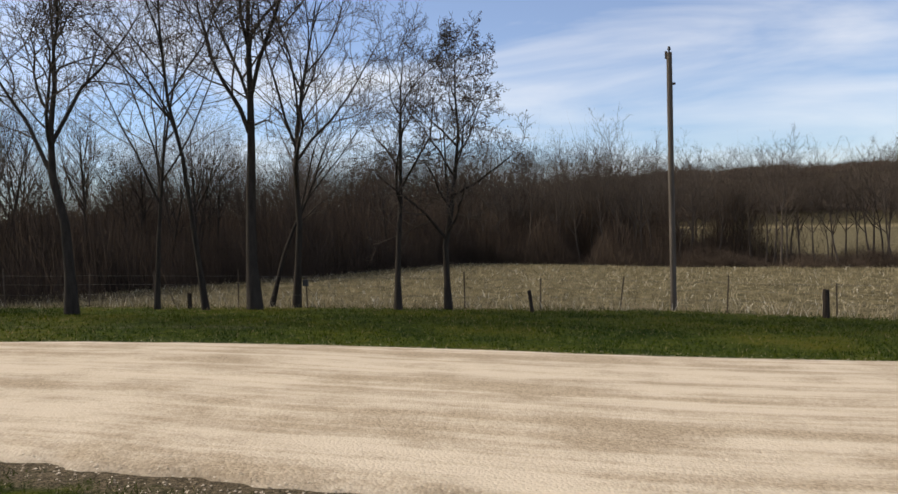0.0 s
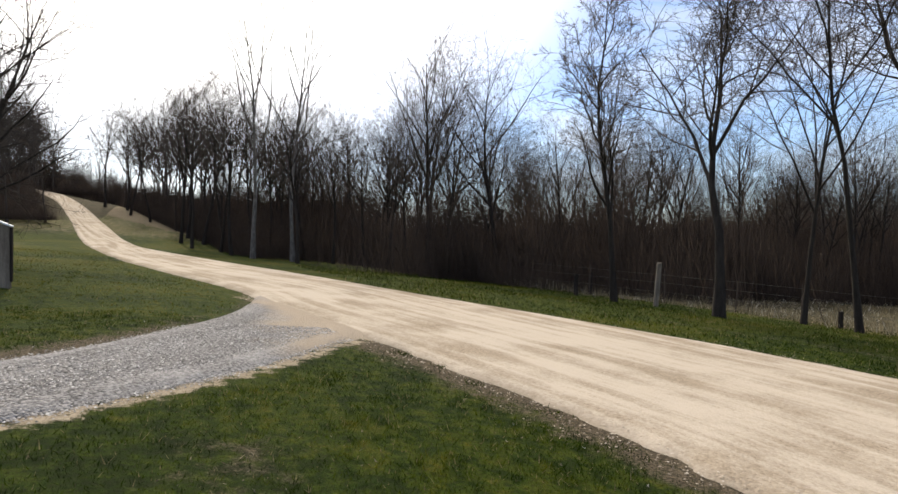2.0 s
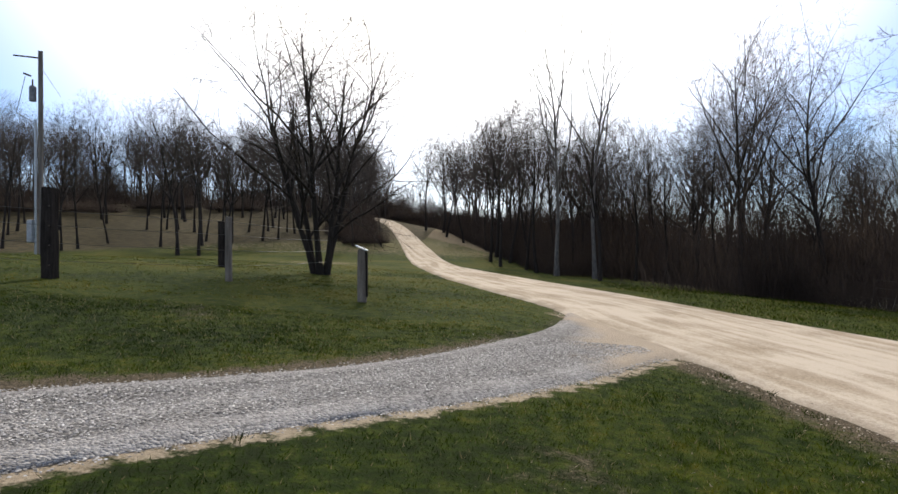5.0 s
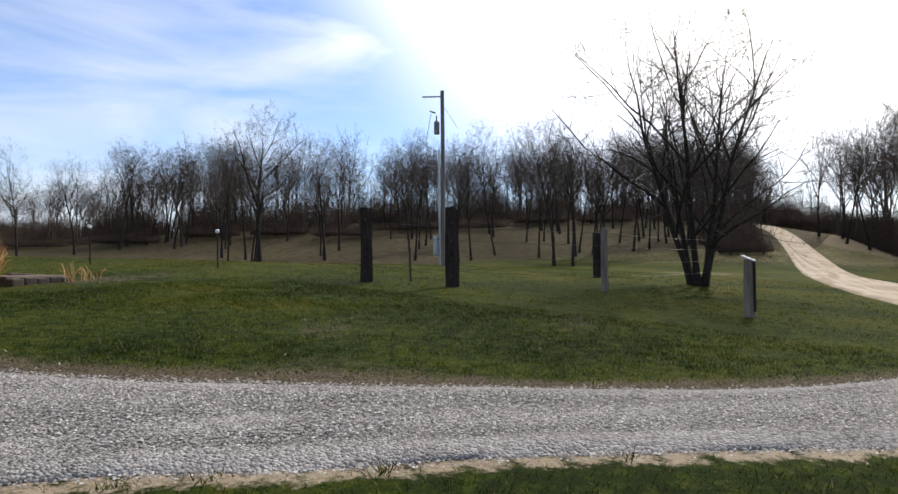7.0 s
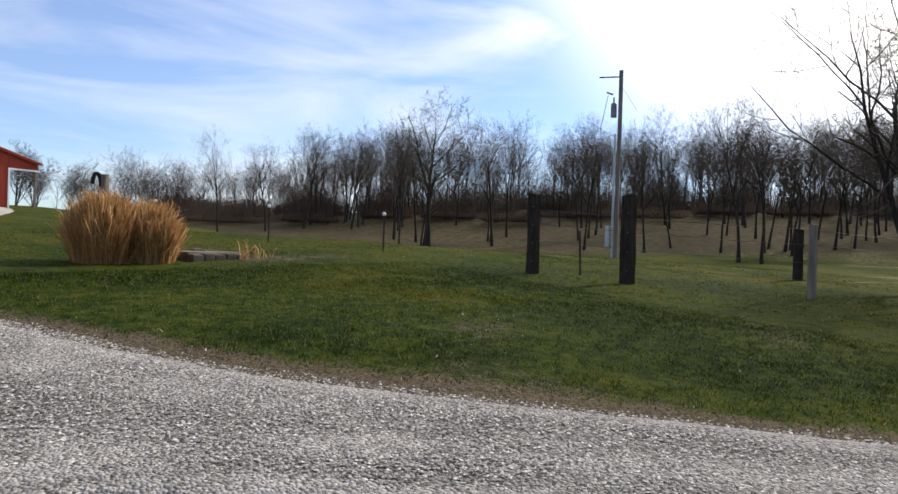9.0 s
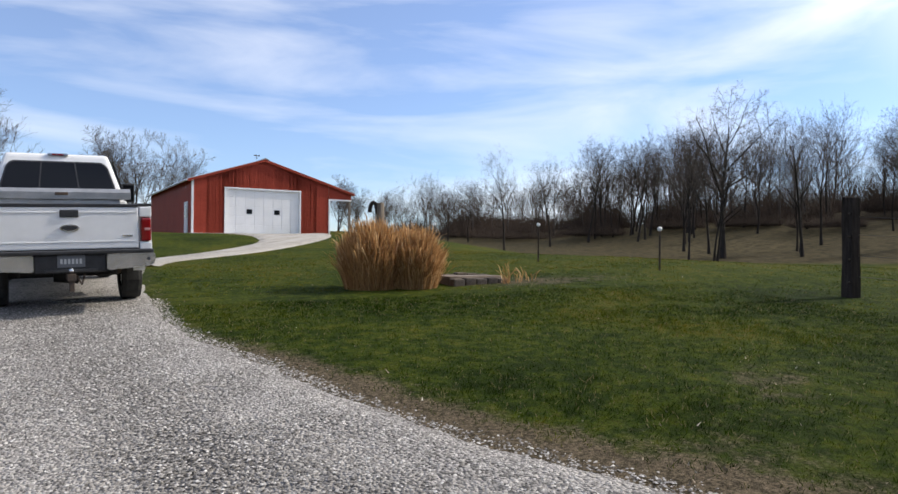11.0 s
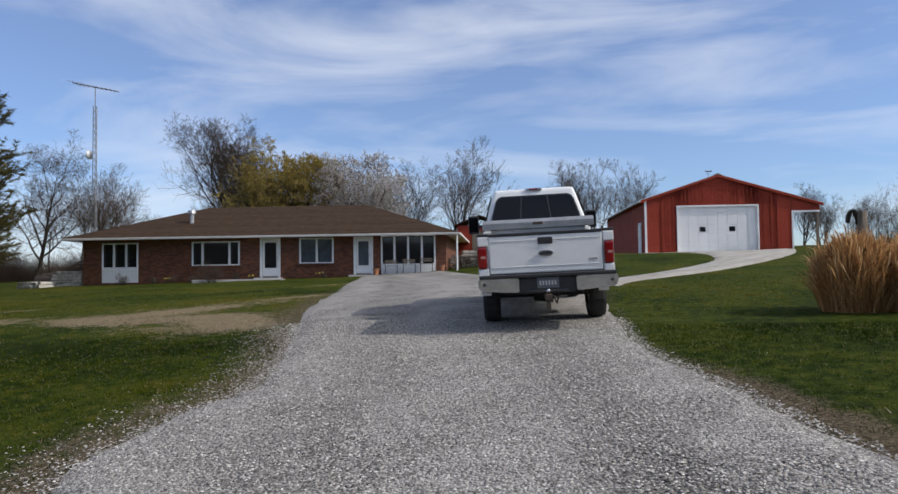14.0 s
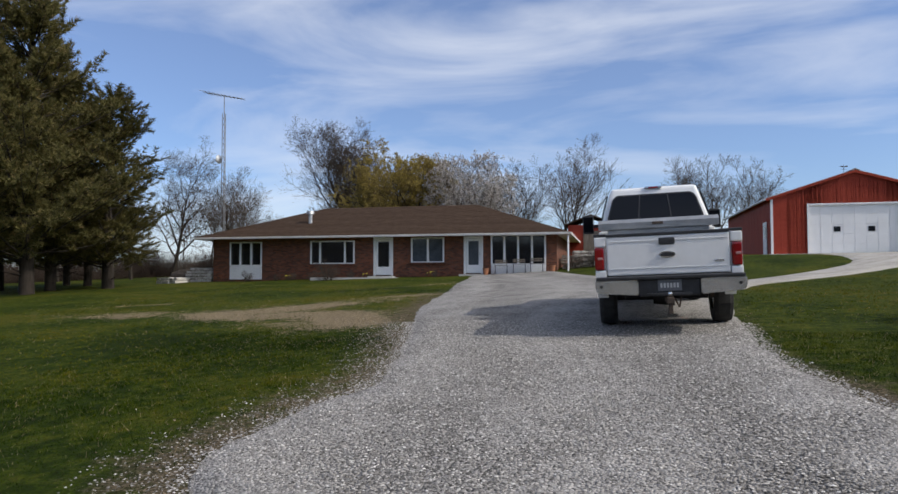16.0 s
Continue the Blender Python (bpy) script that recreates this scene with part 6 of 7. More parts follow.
def t_post(x, y, tall=1.25, lean=(0, 0), group="posts of the field fence", label="thin rusty steel fence post"):
    top = thing("steel_fence_post", pose(x, y, height(x, y)), label, "fence post", group)
    bm = bmesh.new()
    box(bm, -0.022, 0.022, -0.004, 0.004, -0.2, tall)
    box(bm, -0.005, 0.005, 0.004, 0.03, -0.2, tall - 0.002)
    bmesh.ops.transform(bm, matrix=Matrix(((1, 0, lean[0], 0), (0, 1, lean[1], 0), (0, 0, 1, 0), (0, 0, 0, 1))), verts=bm.verts)
    part("shaft", bm, RUST, top)
    bm = bmesh.new()
    for i in range(6):
        z = 0.25 + 0.16 * i
        box(bm, -0.012 + lean[0] * z, 0.012 + lean[0] * z, 0.03 + lean[1] * z, 0.042 + lean[1] * z, z, z + 0.03)
    part("studs", bm, RUST, top)
    return top


FENCE = [-26.5, -23.7, -20.6, -18.1, -16.1, -13.5, -11.3, -8.4, -6.1, -3.5, -0.7, 3.0, 6.4, 10.0, 14.0, 18.0]
for i, x in enumerate(FENCE):
    t_post(x, fence_y(x), 1.15 + 0.1 * ((i * 7) % 3), ((0.0, 0.02, -0.03, 0.05)[i % 4] + (0.16 if i == 10 else 0), 0.02))


def wire(name, label, points, r=0.004, category="wire"):
    """A thin wire through points, sagging a little between them."""
    line = [Vector(points[0])]
    for a, b in zip(points, points[1:]):
        a, b = Vector(a), Vector(b)
        sag = 0.006 * (b - a).length
        line += [a.lerp(b, k / 4) - Vector((0, 0, 4 * sag * (k / 4) * (1 - k / 4))) for k in range(1, 5)]
    return tagged(new(name, data_mesh(name, *skin([(line, [r] * len(line), 3)], lambda v: True), WIRE)), label, category)


for z in (0.45, 0.8, 1.1):
    wire("fence_wire", "thin fence wire strung along the field", [(x, fence_y(x) + 0.04, height(x, fence_y(x)) + z) for x in FENCE])
upright("wooden_fence_post", "leaning weathered wooden corner post", "fence post", -18.7, 16.05, 1.5, OLD_WOOD, 0.09, lean=(0.10, 0.0), group="wooden posts of the field fence")
upright("wooden_fence_post", "short dark wooden post stub in the fence", "fence post", -3.6, 23.5, 0.75, TIE_WOOD, 0.07, lean=(-0.12, 0), group="wooden posts of the field fence")
upright("wooden_fence_post", "stout dark wooden fence post", "fence post", 5.9, 24.8, 0.95, TIE_WOOD, 0.11, group="wooden posts of the field fence")
upright("wooden_fence_post", "short dark wooden post stub in the fence", "fence post", -14.8, 20.0, 0.5, TIE_WOOD, 0.08, group="wooden posts of the field fence")
upright("wooden_fence_post", "short weathered post at the edge of the woods", "fence post", -22.7, 15.5, 0.8, TIE_WOOD, 0.09, group="wooden posts of the field fence")
upright("wooden_fence_post", "short weathered post at the edge of the woods", "fence post", -23.9, 17.0, 0.9, TIE_WOOD, 0.09, lean=(0.05, 0), group="wooden posts of the field fence")
sign = thing("fence_box", pose(-11.3, fence_y(-11.3) - 0.05, height(-11.3, fence_y(-11.3)) + 0.78), "small dark box fixed to the field fence", "box")
part("box_body", boxed(-0.09, 0.09, -0.08, 0.02, 0, 0.22, bevel=0.01), BLACK_PLASTIC, sign)

# the roadside pole
pole = upright("utility_pole", "weathered wooden utility pole beside the field", "utility pole", 1.2, 26.1, 9.35, POLE_DARK, 0.11, sides=14)
part("insulator", tube(tube(bmesh.new(), (0, 0, 9.3), (0, 0, 9.46), 0.03, sides=8), (0, 0, 9.46), (0, 0, 9.58), 0.07, 0.04, 10), BLACK_PLASTIC, pole, "pin insulator on the pole top")
part("bracket", boxed(-0.15, -0.06, -0.05, 0.05, 9.15, 9.42, bevel=0.01), RUST, pole)
part("bolt", boxed(0.1, 0.2, -0.03, 0.03, 8.2, 8.28, bevel=0.01), RUST, pole)

# the yard pole with its transformer
P2 = (-25.4, -16.0)
pole2 = upright("transformer_pole", "grey wooden pole with transformer and meter box", "utility pole", *P2, 9.0 - height(*P2), POLE_WOOD, 0.09, sides=14, lean=(0.012, 0.008))
tp = 9.0 - height(*P2)
part("transformer", tube(tube(bmesh.new(), (0.16, -0.20, tp - 1.9), (0.16, -0.20, tp - 1.38), 0.125, sides=16), (0.16, -0.20, tp - 1.38), (0.16, -0.20, tp - 1.32), 0.13, 0.09, 16), MAST_STEEL, pole2, "grey transformer can")
part("bushing", tube(bmesh.new(), (0.17, -0.20, tp - 1.32), (0.17, -0.20, tp - 1.08), 0.03, sides=8), RUST, pole2)
part("cutout", boxed(0.08, 0.5, -0.35, -0.3, tp - 0.95, tp - 0.9), RUST, pole2)
part("conduit", tube(bmesh.new(), (0.12, -0.12, 0.0), (0.12, -0.12, tp - 2.6), 0.05, sides=8), ZINC, pole2, "grey conduit down the pole")
part("meter_box", boxed(0.0, 0.3, -0.36, -0.16, 0.6, 1.45, bevel=0.02), ZINC, pole2, "grey meter box")
part("drop_wire", tube(tube(bmesh.new(), (0.3, -0.4, tp - 1.0), (0.5, -0.6, tp - 2.4), 0.012, sides=5), (0.5, -0.6, tp - 2.4), (0.14, -0.14, tp - 2.7), 0.012, sides=5), BLACK_PLASTIC, pole2)
part("line_clamp", tube(bmesh.new(), (0.1, 0, tp - 0.25), (0.75, -0.55, tp - 0.32), 0.03, sides=6), RUST, pole2, "strain insulator at the pole top")
part("guy_stub", tube(bmesh.new(), (-0.1, 0.05, tp - 0.7), (-0.45, 0.5, tp - 1.6), 0.008, sides=5), WIRE, pole2)

# posts on the lawn
for x, y, h, r in ((-12.21, -9.71, 1.68, 0.10), (-13.02, -7.94, 1.74, 0.115)):
    q = upright("timber_gatepost", "thick dark creosoted timber gatepost on the lawn", "post", x, y, h, TIE_WOOD, r, square=True, group="dark gateposts")
    for k in range(4):
        part("hinge_bolt", tube(bmesh.new(), (r * 0.9, 0.06, 0.25 + 0.38 * k), (r + 0.05, 0.08, 0.25 + 0.38 * k), 0.014, sides=6), RUST, q)
t_post(-13.2, -9.2, 0.95, (0.06, 0), "posts on the lawn", "thin leaning steel post in the lawn")
POST1 = upright("wire_fence_post", "weathered wooden fence post with wire strands", "fence post", -15.23, -5.22, 1.45, OLD_WOOD, 0.085, group="posts on the lawn")
upright("wire_fence_post", "dark wooden fence post further back", "fence post", -20.0, -7.1, 1.35, TIE_WOOD, 0.13, group="posts on the lawn")
MAIL = upright("capped_post", "weathered square post with a slanting white cap", "post", -13.14, -1.88, 1.02, OLD_WOOD, 0.08, square=True)
bm = boxed(-0.11, 0.11, -0.12, 0.12, 1.03, 1.055, bevel=0.006)
bmesh.ops.rotate(bm, cent=(0, 0, 1.04), matrix=Matrix.Rotation(radians(-24), 3, "X"), verts=bm.verts)
part("cap", bm, WHITE_PAINT, MAIL, "white slanting cap")
part("side_board", boxed(-0.06, 0.06, 0.078, 0.11, 0.1, 0.98, bevel=0.006), TIE_WOOD, MAIL, "dark board on the side")
for z in (0.35, 0.7, 1.05, 1.35):
    wire("yard_wire", "fence wire between the lawn posts", [(-12.21, -9.71, height(-12.21, -9.71) + z), (-15.23, -5.22, height(-15.23, -5.22) + z), (-20.4, -3.9, height(-20.4, -3.9) + z * 0.9 + 0.1)], 0.005)
for x, y, h in ((-11.87, -14.32, 0.95), (-10.79, -18.23, 1.0), (-9.2, -22.5, 1.0)):
    q = t_post(x, y, h, (0, 0), "posts of the back fence", "thin steel post with a pale knob on top")
    bm = bmesh.new()
    bmesh.ops.create_uvsphere(bm, u_segments=8, v_segments=6, radius=0.055)
    bmesh.ops.translate(bm, vec=(0, 0, h + 0.03), verts=bm.verts)
    part("knob", bm, WHITE_PAINT, q, "pale knob")

# ---- the garden bed ----
def reeds(x, y, n, wide, deep, tall, seed):
    """A clump of dry ornamental grass: leaning blades and feathery tips."""
    r = np.random.default_rng(seed)
    top = thing("ornamental_grass", pose(x, y, height(x, y)), "clump of tall dry straw-coloured ornamental grass", "ornamental grass", "dry grass clumps")
    a, q = r.uniform(0, 6.283, n), np.sqrt(r.random(n))
    bx, by = np.cos(a) * q * wide * 0.48, np.sin(a) * q * deep * 0.48
    h = tall * (1.08 - 0.40 * q ** 2.6) * (0.32 + 0.76 * r.random(n) ** 0.75) * (1 + 0.07 * np.sin(5 * a + seed) + 0.05 * np.sin(9 * a))
    out = 0.03 * q ** 1.5 * h + 0.07 * q * r.random(n) - 0.03
    stray = r.random(n) < 0.2
    out, h = np.where(stray, out + 0.09 * h, out), np.where(stray, 0.82 * h, h)
    tx, ty = bx + np.cos(a) * out + r.normal(0, 0.11, n), by + np.sin(a) * out + r.normal(0, 0.11, n)
    w = r.uniform(0.003, 0.007, n)
    b = r.uniform(0, 3.1416, n)
    sx, sy = np.cos(b) * w, np.sin(b) * w
    mx, my = bx * 0.45 + tx * 0.55 + r.normal(0, 0.03, n), by * 0.45 + ty * 0.55
    droop = r.uniform(-0.05, 0.20, n)
    P = lambda px, py, pz: np.stack([px, py, pz], 1)
    v = np.stack([P(bx - sx, by - sy, 0 * h - 0.12), P(bx + sx, by + sy, 0 * h - 0.12), P(mx - sx, my - sy, h * 0.6), P(mx + sx, my + sy, h * 0.6), P(tx - sx * 1.6, ty - sy * 1.6, h * 0.93), P(tx + sx * 1.6, ty + sy * 1.6, h * 0.93), P(tx + np.cos(a) * droop, ty + np.sin(a) * droop, h)], 1).reshape(-1, 3)
    k = np.arange(n)[:, None] * 7
    f = np.concatenate([k + [0, 1, 3], k + [0, 3, 2], k + [2, 3, 5], k + [2, 5, 4], k + [4, 5, 6]])
    new("blades", data_mesh("blades", v, f, STRAW)).parent = top
    return top


reeds(-4.92, -13.45, 8500, 0.98, 1.08, 1.08, 3)
reeds(-5.66, -13.35, 7500, 0.88, 1.0, 0.96, 4)
bed = thing("raised_bed", pose(-6.95, -13.75, height(-6.95, -13.75), 0, 0, 10), "low garden bed edged with old timber blocks", "garden bed")
for i in range(5):
    part("edging_block", boxed(-0.62 + 0.25 * i, -0.385 + 0.25 * i, 0.28, 0.46, -0.1, 0.07 + 0.02 * (i % 2), bevel=0.03), BED_TIMBER, bed)
    part("edging_block", boxed(-0.62 + 0.25 * i, -0.385 + 0.25 * i, -0.46, -0.28, -0.1, 0.13 + 0.02 * (i % 3), bevel=0.03), BED_TIMBER, bed)
part("bed_soil", boxed(-0.62, 0.62, -0.275, 0.275, -0.1, 0.12, bevel=0.05), SOIL, bed)
for j in range(3):
    st = reeds(-7.55 - 0.32 * j, -13.3 - 0.12 * j, 18 - 4 * j, 0.22, 0.22, 0.44 - 0.10 * j, 20 + j)
    tagged(st, "small tuft of dry pale stalks", "dry stalks", "dry stalks")
yp = upright("yard_post", "weathered post with a dark iron hook behind the dry grass", "post", -5.75, -16.2, 1.55, OLD_WOOD, 0.10)
bm = bmesh.new()
arc = [(0.03 + 0.09 * math.cos(t), 1.30 + 0.28 * math.sin(t)) for t in [0.2 + 2.9 * k / 9 for k in range(10)]]
for (a, c), (b, d) in zip(arc, arc[1:]):
    tube(bm, (a + 0.12, 0, c), (b + 0.12, 0, d), 0.045, sides=6)
part("iron_hook", bm, TIE_WOOD, yp, "dark curved iron hook")

# ---- mast and garden things by the house ----
AX, AY = 37.6, -41.7
mast = thing("antenna_mast", pose(AX, AY, height(AX, AY)), "tall lattice mast with a television aerial and dish", "antenna mast")
mh = 15.6 - height(AX, AY)
legs = [Vector((0.17 * math.cos(t), 0.17 * math.sin(t), 0)) for t in (0.4, 2.5, 4.6)]
for q in legs:
    part("leg", tube(bmesh.new(), q, q * 0.8 + Vector((0, 0, mh - 1.1)), 0.03, sides=6), MAST_STEEL, mast)
bm = bmesh.new()
for i in range(24):
    z = 0.3 + (mh - 1.6) * i / 24
    for k in range(3):
        tube(bm, legs[k] * 0.9 + Vector((0, 0, z)), legs[(k + 1) % 3] * 0.9 + Vector((0, 0, z + 0.5)), 0.013, sides=4, caps=False)
part("lattice", bm, MAST_STEEL, mast)
part("top_pole", tube(bmesh.new(), (0, 0, mh - 1.3), (0, 0, mh + 0.35), 0.03, sides=8), MAST_STEEL, mast)
aer = part("aerial_boom", tube(bmesh.new(), (-1.7, -0.4, mh - 0.07), (1.7, 0.4, mh + 0.69), 0.035, sides=6), MAST_STEEL, mast, "long television aerial boom")
for i in range(11):
    u = -0.95 + 0.19 * i
    c = Vector((1.7 * u, 0.4 * u, mh + 0.31 + 0.38 * u))
    ln = 0.35 + 0.5 * (i / 10) ** 1.5
    part("element", tube(bmesh.new(), c + Vector((-0.23 * ln, ln, 0)), c + Vector((0.23 * ln, -ln, 0)), 0.016, sides=5), MAST_STEEL, aer)
bm = bmesh.new()
bowl = [[bm.verts.new((0.30 + 0.42 * d, 0.10 + q * math.cos(t), mh * 0.66 + q * math.sin(t))) for t in [6.2832 * k / 18 for k in range(18)]] for q, d in ((0.03, 0.0), (0.16, 0.05), (0.27, 0.14), (0.34, 0.26), (0.35, 0.27), (0.27, 0.10), (0.16, 0.02), (0.03, -0.03))]
for a, b in zip(bowl, bowl[1:]):
    for k in range(18):
        bm.faces.new((a[k], a[(k + 1) % 18], b[(k + 1) % 18], b[k]))
bmesh.ops.recalc_face_normals(bm, faces=bm.faces)
tube(bm, (0.1, 0.05, mh * 0.66), (0.31, 0.10, mh * 0.66), 0.03, sides=6)
part("dish", bm, ZINC, mast, "grey satellite dish")


def rock_heap(name, m, label, stone, wide, deep, tall, seed, category):
    """A dry-laid heap: separate rough stones in courses."""
    r = random.Random(seed)
    top = thing(name, m, label, category)
    rows = max(2, int(tall / 0.17))
    for k in range(rows):
        x = -wide / 2 + r.random() * 0.1
        while x < wide / 2:
            w = r.uniform(0.2, 0.42)
            y = r.uniform(-0.06, 0.06) - deep * 0.2 * k / rows
            bm = boxed(x, x + w - 0.02, y - deep / 2, y + deep / 2 * r.uniform(0.8, 1.05), k * 0.17 - 0.1 * (k == 0), k * 0.17 + r.uniform(0.13, 0.165), bevel=0.03)
            for v in bm.verts:
                v.co += Vector((r.uniform(-1, 1), r.uniform(-1, 1), 0)) * 0.018
            part("stone", bm, stone, top)
            x += w
    return top


hx = lambda x, y: (HOUSE @ Vector((x, y, 0))).xy
p = hx(20.9, -0.4)
rock_heap("stone_stack", pose(*p, height(*p), 0, 0, 12), "stack of pale flat stones at the house corner", PALE_ROCK, 1.5, 0.7, 0.95, 2, "stone stack")
p = hx(22.6, 0.2)
rock_heap("stone_heap", pose(*p, height(*p), 0, 0, -10), "low spread of pale rocks on the lawn", PALE_ROCK, 2.0, 0.9, 0.3, 3, "stone heap")
p = hx(-1.5, -1.6)
rock_heap("retaining_wall", pose(*p, height(*p) - 0.05, 0, 0, 12), "low dry-stone retaining wall beside the house", LIMESTONE, 2.6, 0.6, 0.7, 4, "stone wall")
p = hx(-1.9, -2.6)
rock_heap("white_rocks", pose(*p, height(*p) + 0.45, 0, 0, 20), "heap of whitish rocks above the retaining wall", PALE_ROCK, 2.4, 0.9, 0.5, 6, "rocks")
shed = thing("brown_shed", pose(9.6, -47.0, height(9.6, -47.0), 0, 0, 12), "small red-brown shed behind the house", "shed")
part("walls", boxed(-1.5, 1.5, -1.5, 1.5, -0.3, 2.3), RED_STEEL, shed)
part("roof", prism(bmesh.new(), [(-1.7, 2.25), (0, 2.9), (1.7, 2.25), (1.7, 2.33), (0, 2.99), (-1.7, 2.33)], "y", -1.7, 1.7), SHINGLE, shed)
part("shed_door", boxed(-0.5, 0.5, 1.5, 1.53, -0.1, 1.9, bevel=0.01), OLD_WOOD, shed)


def mound(x, y, wide, deep, tall, seed):
    """A rounded, lumpy heap of earth."""
    bm = bmesh.new()
    bmesh.ops.create_icosphere(bm, subdivisions=4, radius=1.0)
    for v in bm.verts:
        k = 1 + 0.22 * noise.noise(v.co * 2.2 + Vector((seed, 0, 0))) + 0.1 * noise.noise(v.co * 6)
        v.co = Vector((v.co.x * wide * k, v.co.y * deep * k, v.co.z * tall * k))
    ob = tagged(link_mesh("earth_mound", bm, SOIL), "low mound of dark garden earth beside the house", "mound")
    ob.matrix_world = pose(*hx(x, y), height(*hx(x, y)))


mound(22.4, -1.2, 1.4, 0.9, 0.75, 3)


def bench(x, y, wide):
    """A small folding garden seat with a dark frame and pale slats."""
    b = thing("folding_seat", HOUSE @ pose(x, y, 0) @ pose(0, 0, height(*hx(x, y)) + 0.03), "small folding garden seat with dark frame before the window", "garden seat", "seats before the window")
    for s in (-1, 1):
        part("frame", tube(tube(bmesh.new(), (s * wide / 2, -0.2, 0), (s * wide / 2, 0.18, 0.72), 0.014, sides=6), (s * wide / 2, 0.2, 0), (s * wide / 2, -0.18, 0.44), 0.014, sides=6), BLACK_PLASTIC, b, "dark folding frame")
    for k in range(4):
        part("seat_slat", boxed(-wide / 2, wide / 2, -0.18 + 0.09 * k, -0.11 + 0.09 * k, 0.43, 0.45), OLD_WOOD, b)
    for k in range(2):
        part("back_slat", boxed(-wide / 2, wide / 2, -0.03, -0.01, 0.56 + 0.1 * k, 0.63 + 0.1 * k), OLD_WOOD, b)
    return b


for x in (1.0, 1.9, 2.85):
    bench(x, 0.55, 0.62)


def pot(x, y, tall, r):
    q = thing("flower_pot", HOUSE @ pose(x, y, 0) @ pose(0, 0, height(*hx(x, y)) + 0.01), "terracotta flower pot by the door", "flower pot", "pots by the door")
    part("pot_body", tube(bmesh.new(), (0, 0, 0), (0, 0, tall), r * 0.7, r, 14), TERRACOTTA, q)
    part("rim", tube(bmesh.new(), (0, 0, tall - 0.05), (0, 0, tall + 0.01), r * 1.08, r * 1.1, 14), TERRACOTTA, q)
    part("pot_soil", tube(bmesh.new(), (0, 0, tall + 0.012), (0, 0, tall + 0.02), r * 0.9, r * 0.9, 14), SOIL, q)


pot(3.68, 0.35, 0.34, 0.17)
pot(3.62, 0.75, 0.26, 0.13)
pot(0.2, 0.35, 0.3, 0.15)
shrub_ = tree_kind("shrub", "leafless shrub in front of the house", grow(120, 1.1, 0.02, 3, (7, 6, 5), fork=0.1, open_angle=40, rise=0.5, stems=5, spread=0.35, twig=0.004), category="shrub", group="shrubs by the house")
p = hx(12.0, 1.7)
stand(shrub_, *p, 0, 1.0)
for x, y, k in ((13.4, 0.7, 0.5), (14.6, 0.6, 0.45), (11.2, 0.6, 0.5), (15.6, 0.7, 0.4), (6.4, 0.6, 0.4), (17.2, 0.9, 0.6), (-1.9, -0.7, 0.9), (-0.9, -0.8, 0.8), (-2.6, -0.9, 1.1)):
    p = hx(x, y)
    another(shrub_, *p, x * 40, k)


def daffodils(x, y, seed):
    r = random.Random(seed)
    q = thing("daffodils", HOUSE @ pose(x, y, 0) @ pose(0, 0, height(*hx(x, y))), "little clump of yellow spring flowers by the wall", "flowers", "flowers by the wall")
    for _ in range(5):
        a, b, h = r.uniform(-0.2, 0.2), r.uniform(-0.14, 0.14), r.uniform(0.2, 0.28)
        part("leaf", tube(bmesh.new(), (a, b, -0.02), (a * 1.5, b * 1.5, h), 0.012, 0.004, 4), LEAF_GREEN, q)
        part("bloom", tube(bmesh.new(), (a, b, h), (a, b + 0.04, h + 0.02), 0.012, 0.03, 6), YELLOW, q, "yellow bloom")


for i, x in enumerate((15.0, 10.4, 6.6)):
    daffodils(x, 0.35 + 0.1 * (i % 3), i)


# ---- grass, gravel and litter underfoot ----
def scatter(seed, n, x0, x1, y0, y1):
    r = np.random.default_rng(seed)
    return r, r.uniform(x0, x1, n), r.uniform(y0, y1, n)


def grid_height():
    """The bare slope and the finished ground on a fine net, to look up many places at once."""
    xs, ys = np.arange(-60, 40.01, 0.25), np.arange(-50, 70.01, 0.25)
    gx, gy = np.meshgrid(xs, ys)
    x, y = gx.ravel(), gy.ravel()
    base = vheight(x, y)
    near = np.max([band_mask(x, y, *b) for b in BANDS], axis=0)
    return xs, ys, base.reshape(gx.shape), (base + relief(x, y, near)).reshape(gx.shape)


NX, NY, NZ, GZ = grid_height()


def quick_height(x, y, net):
    i = np.clip((x - NX[0]) / 0.25, 0, len(NX) - 1.001)
    j = np.clip((y - NY[0]) / 0.25, 0, len(NY) - 1.001)
    a, b = i.astype(int), j.astype(int)
    u, v = i - a, j - b
    return (net[b, a] * (1 - u) + net[b, a + 1] * u) * (1 - v) + (net[b + 1, a] * (1 - u) + net[b + 1, a + 1] * u) * v


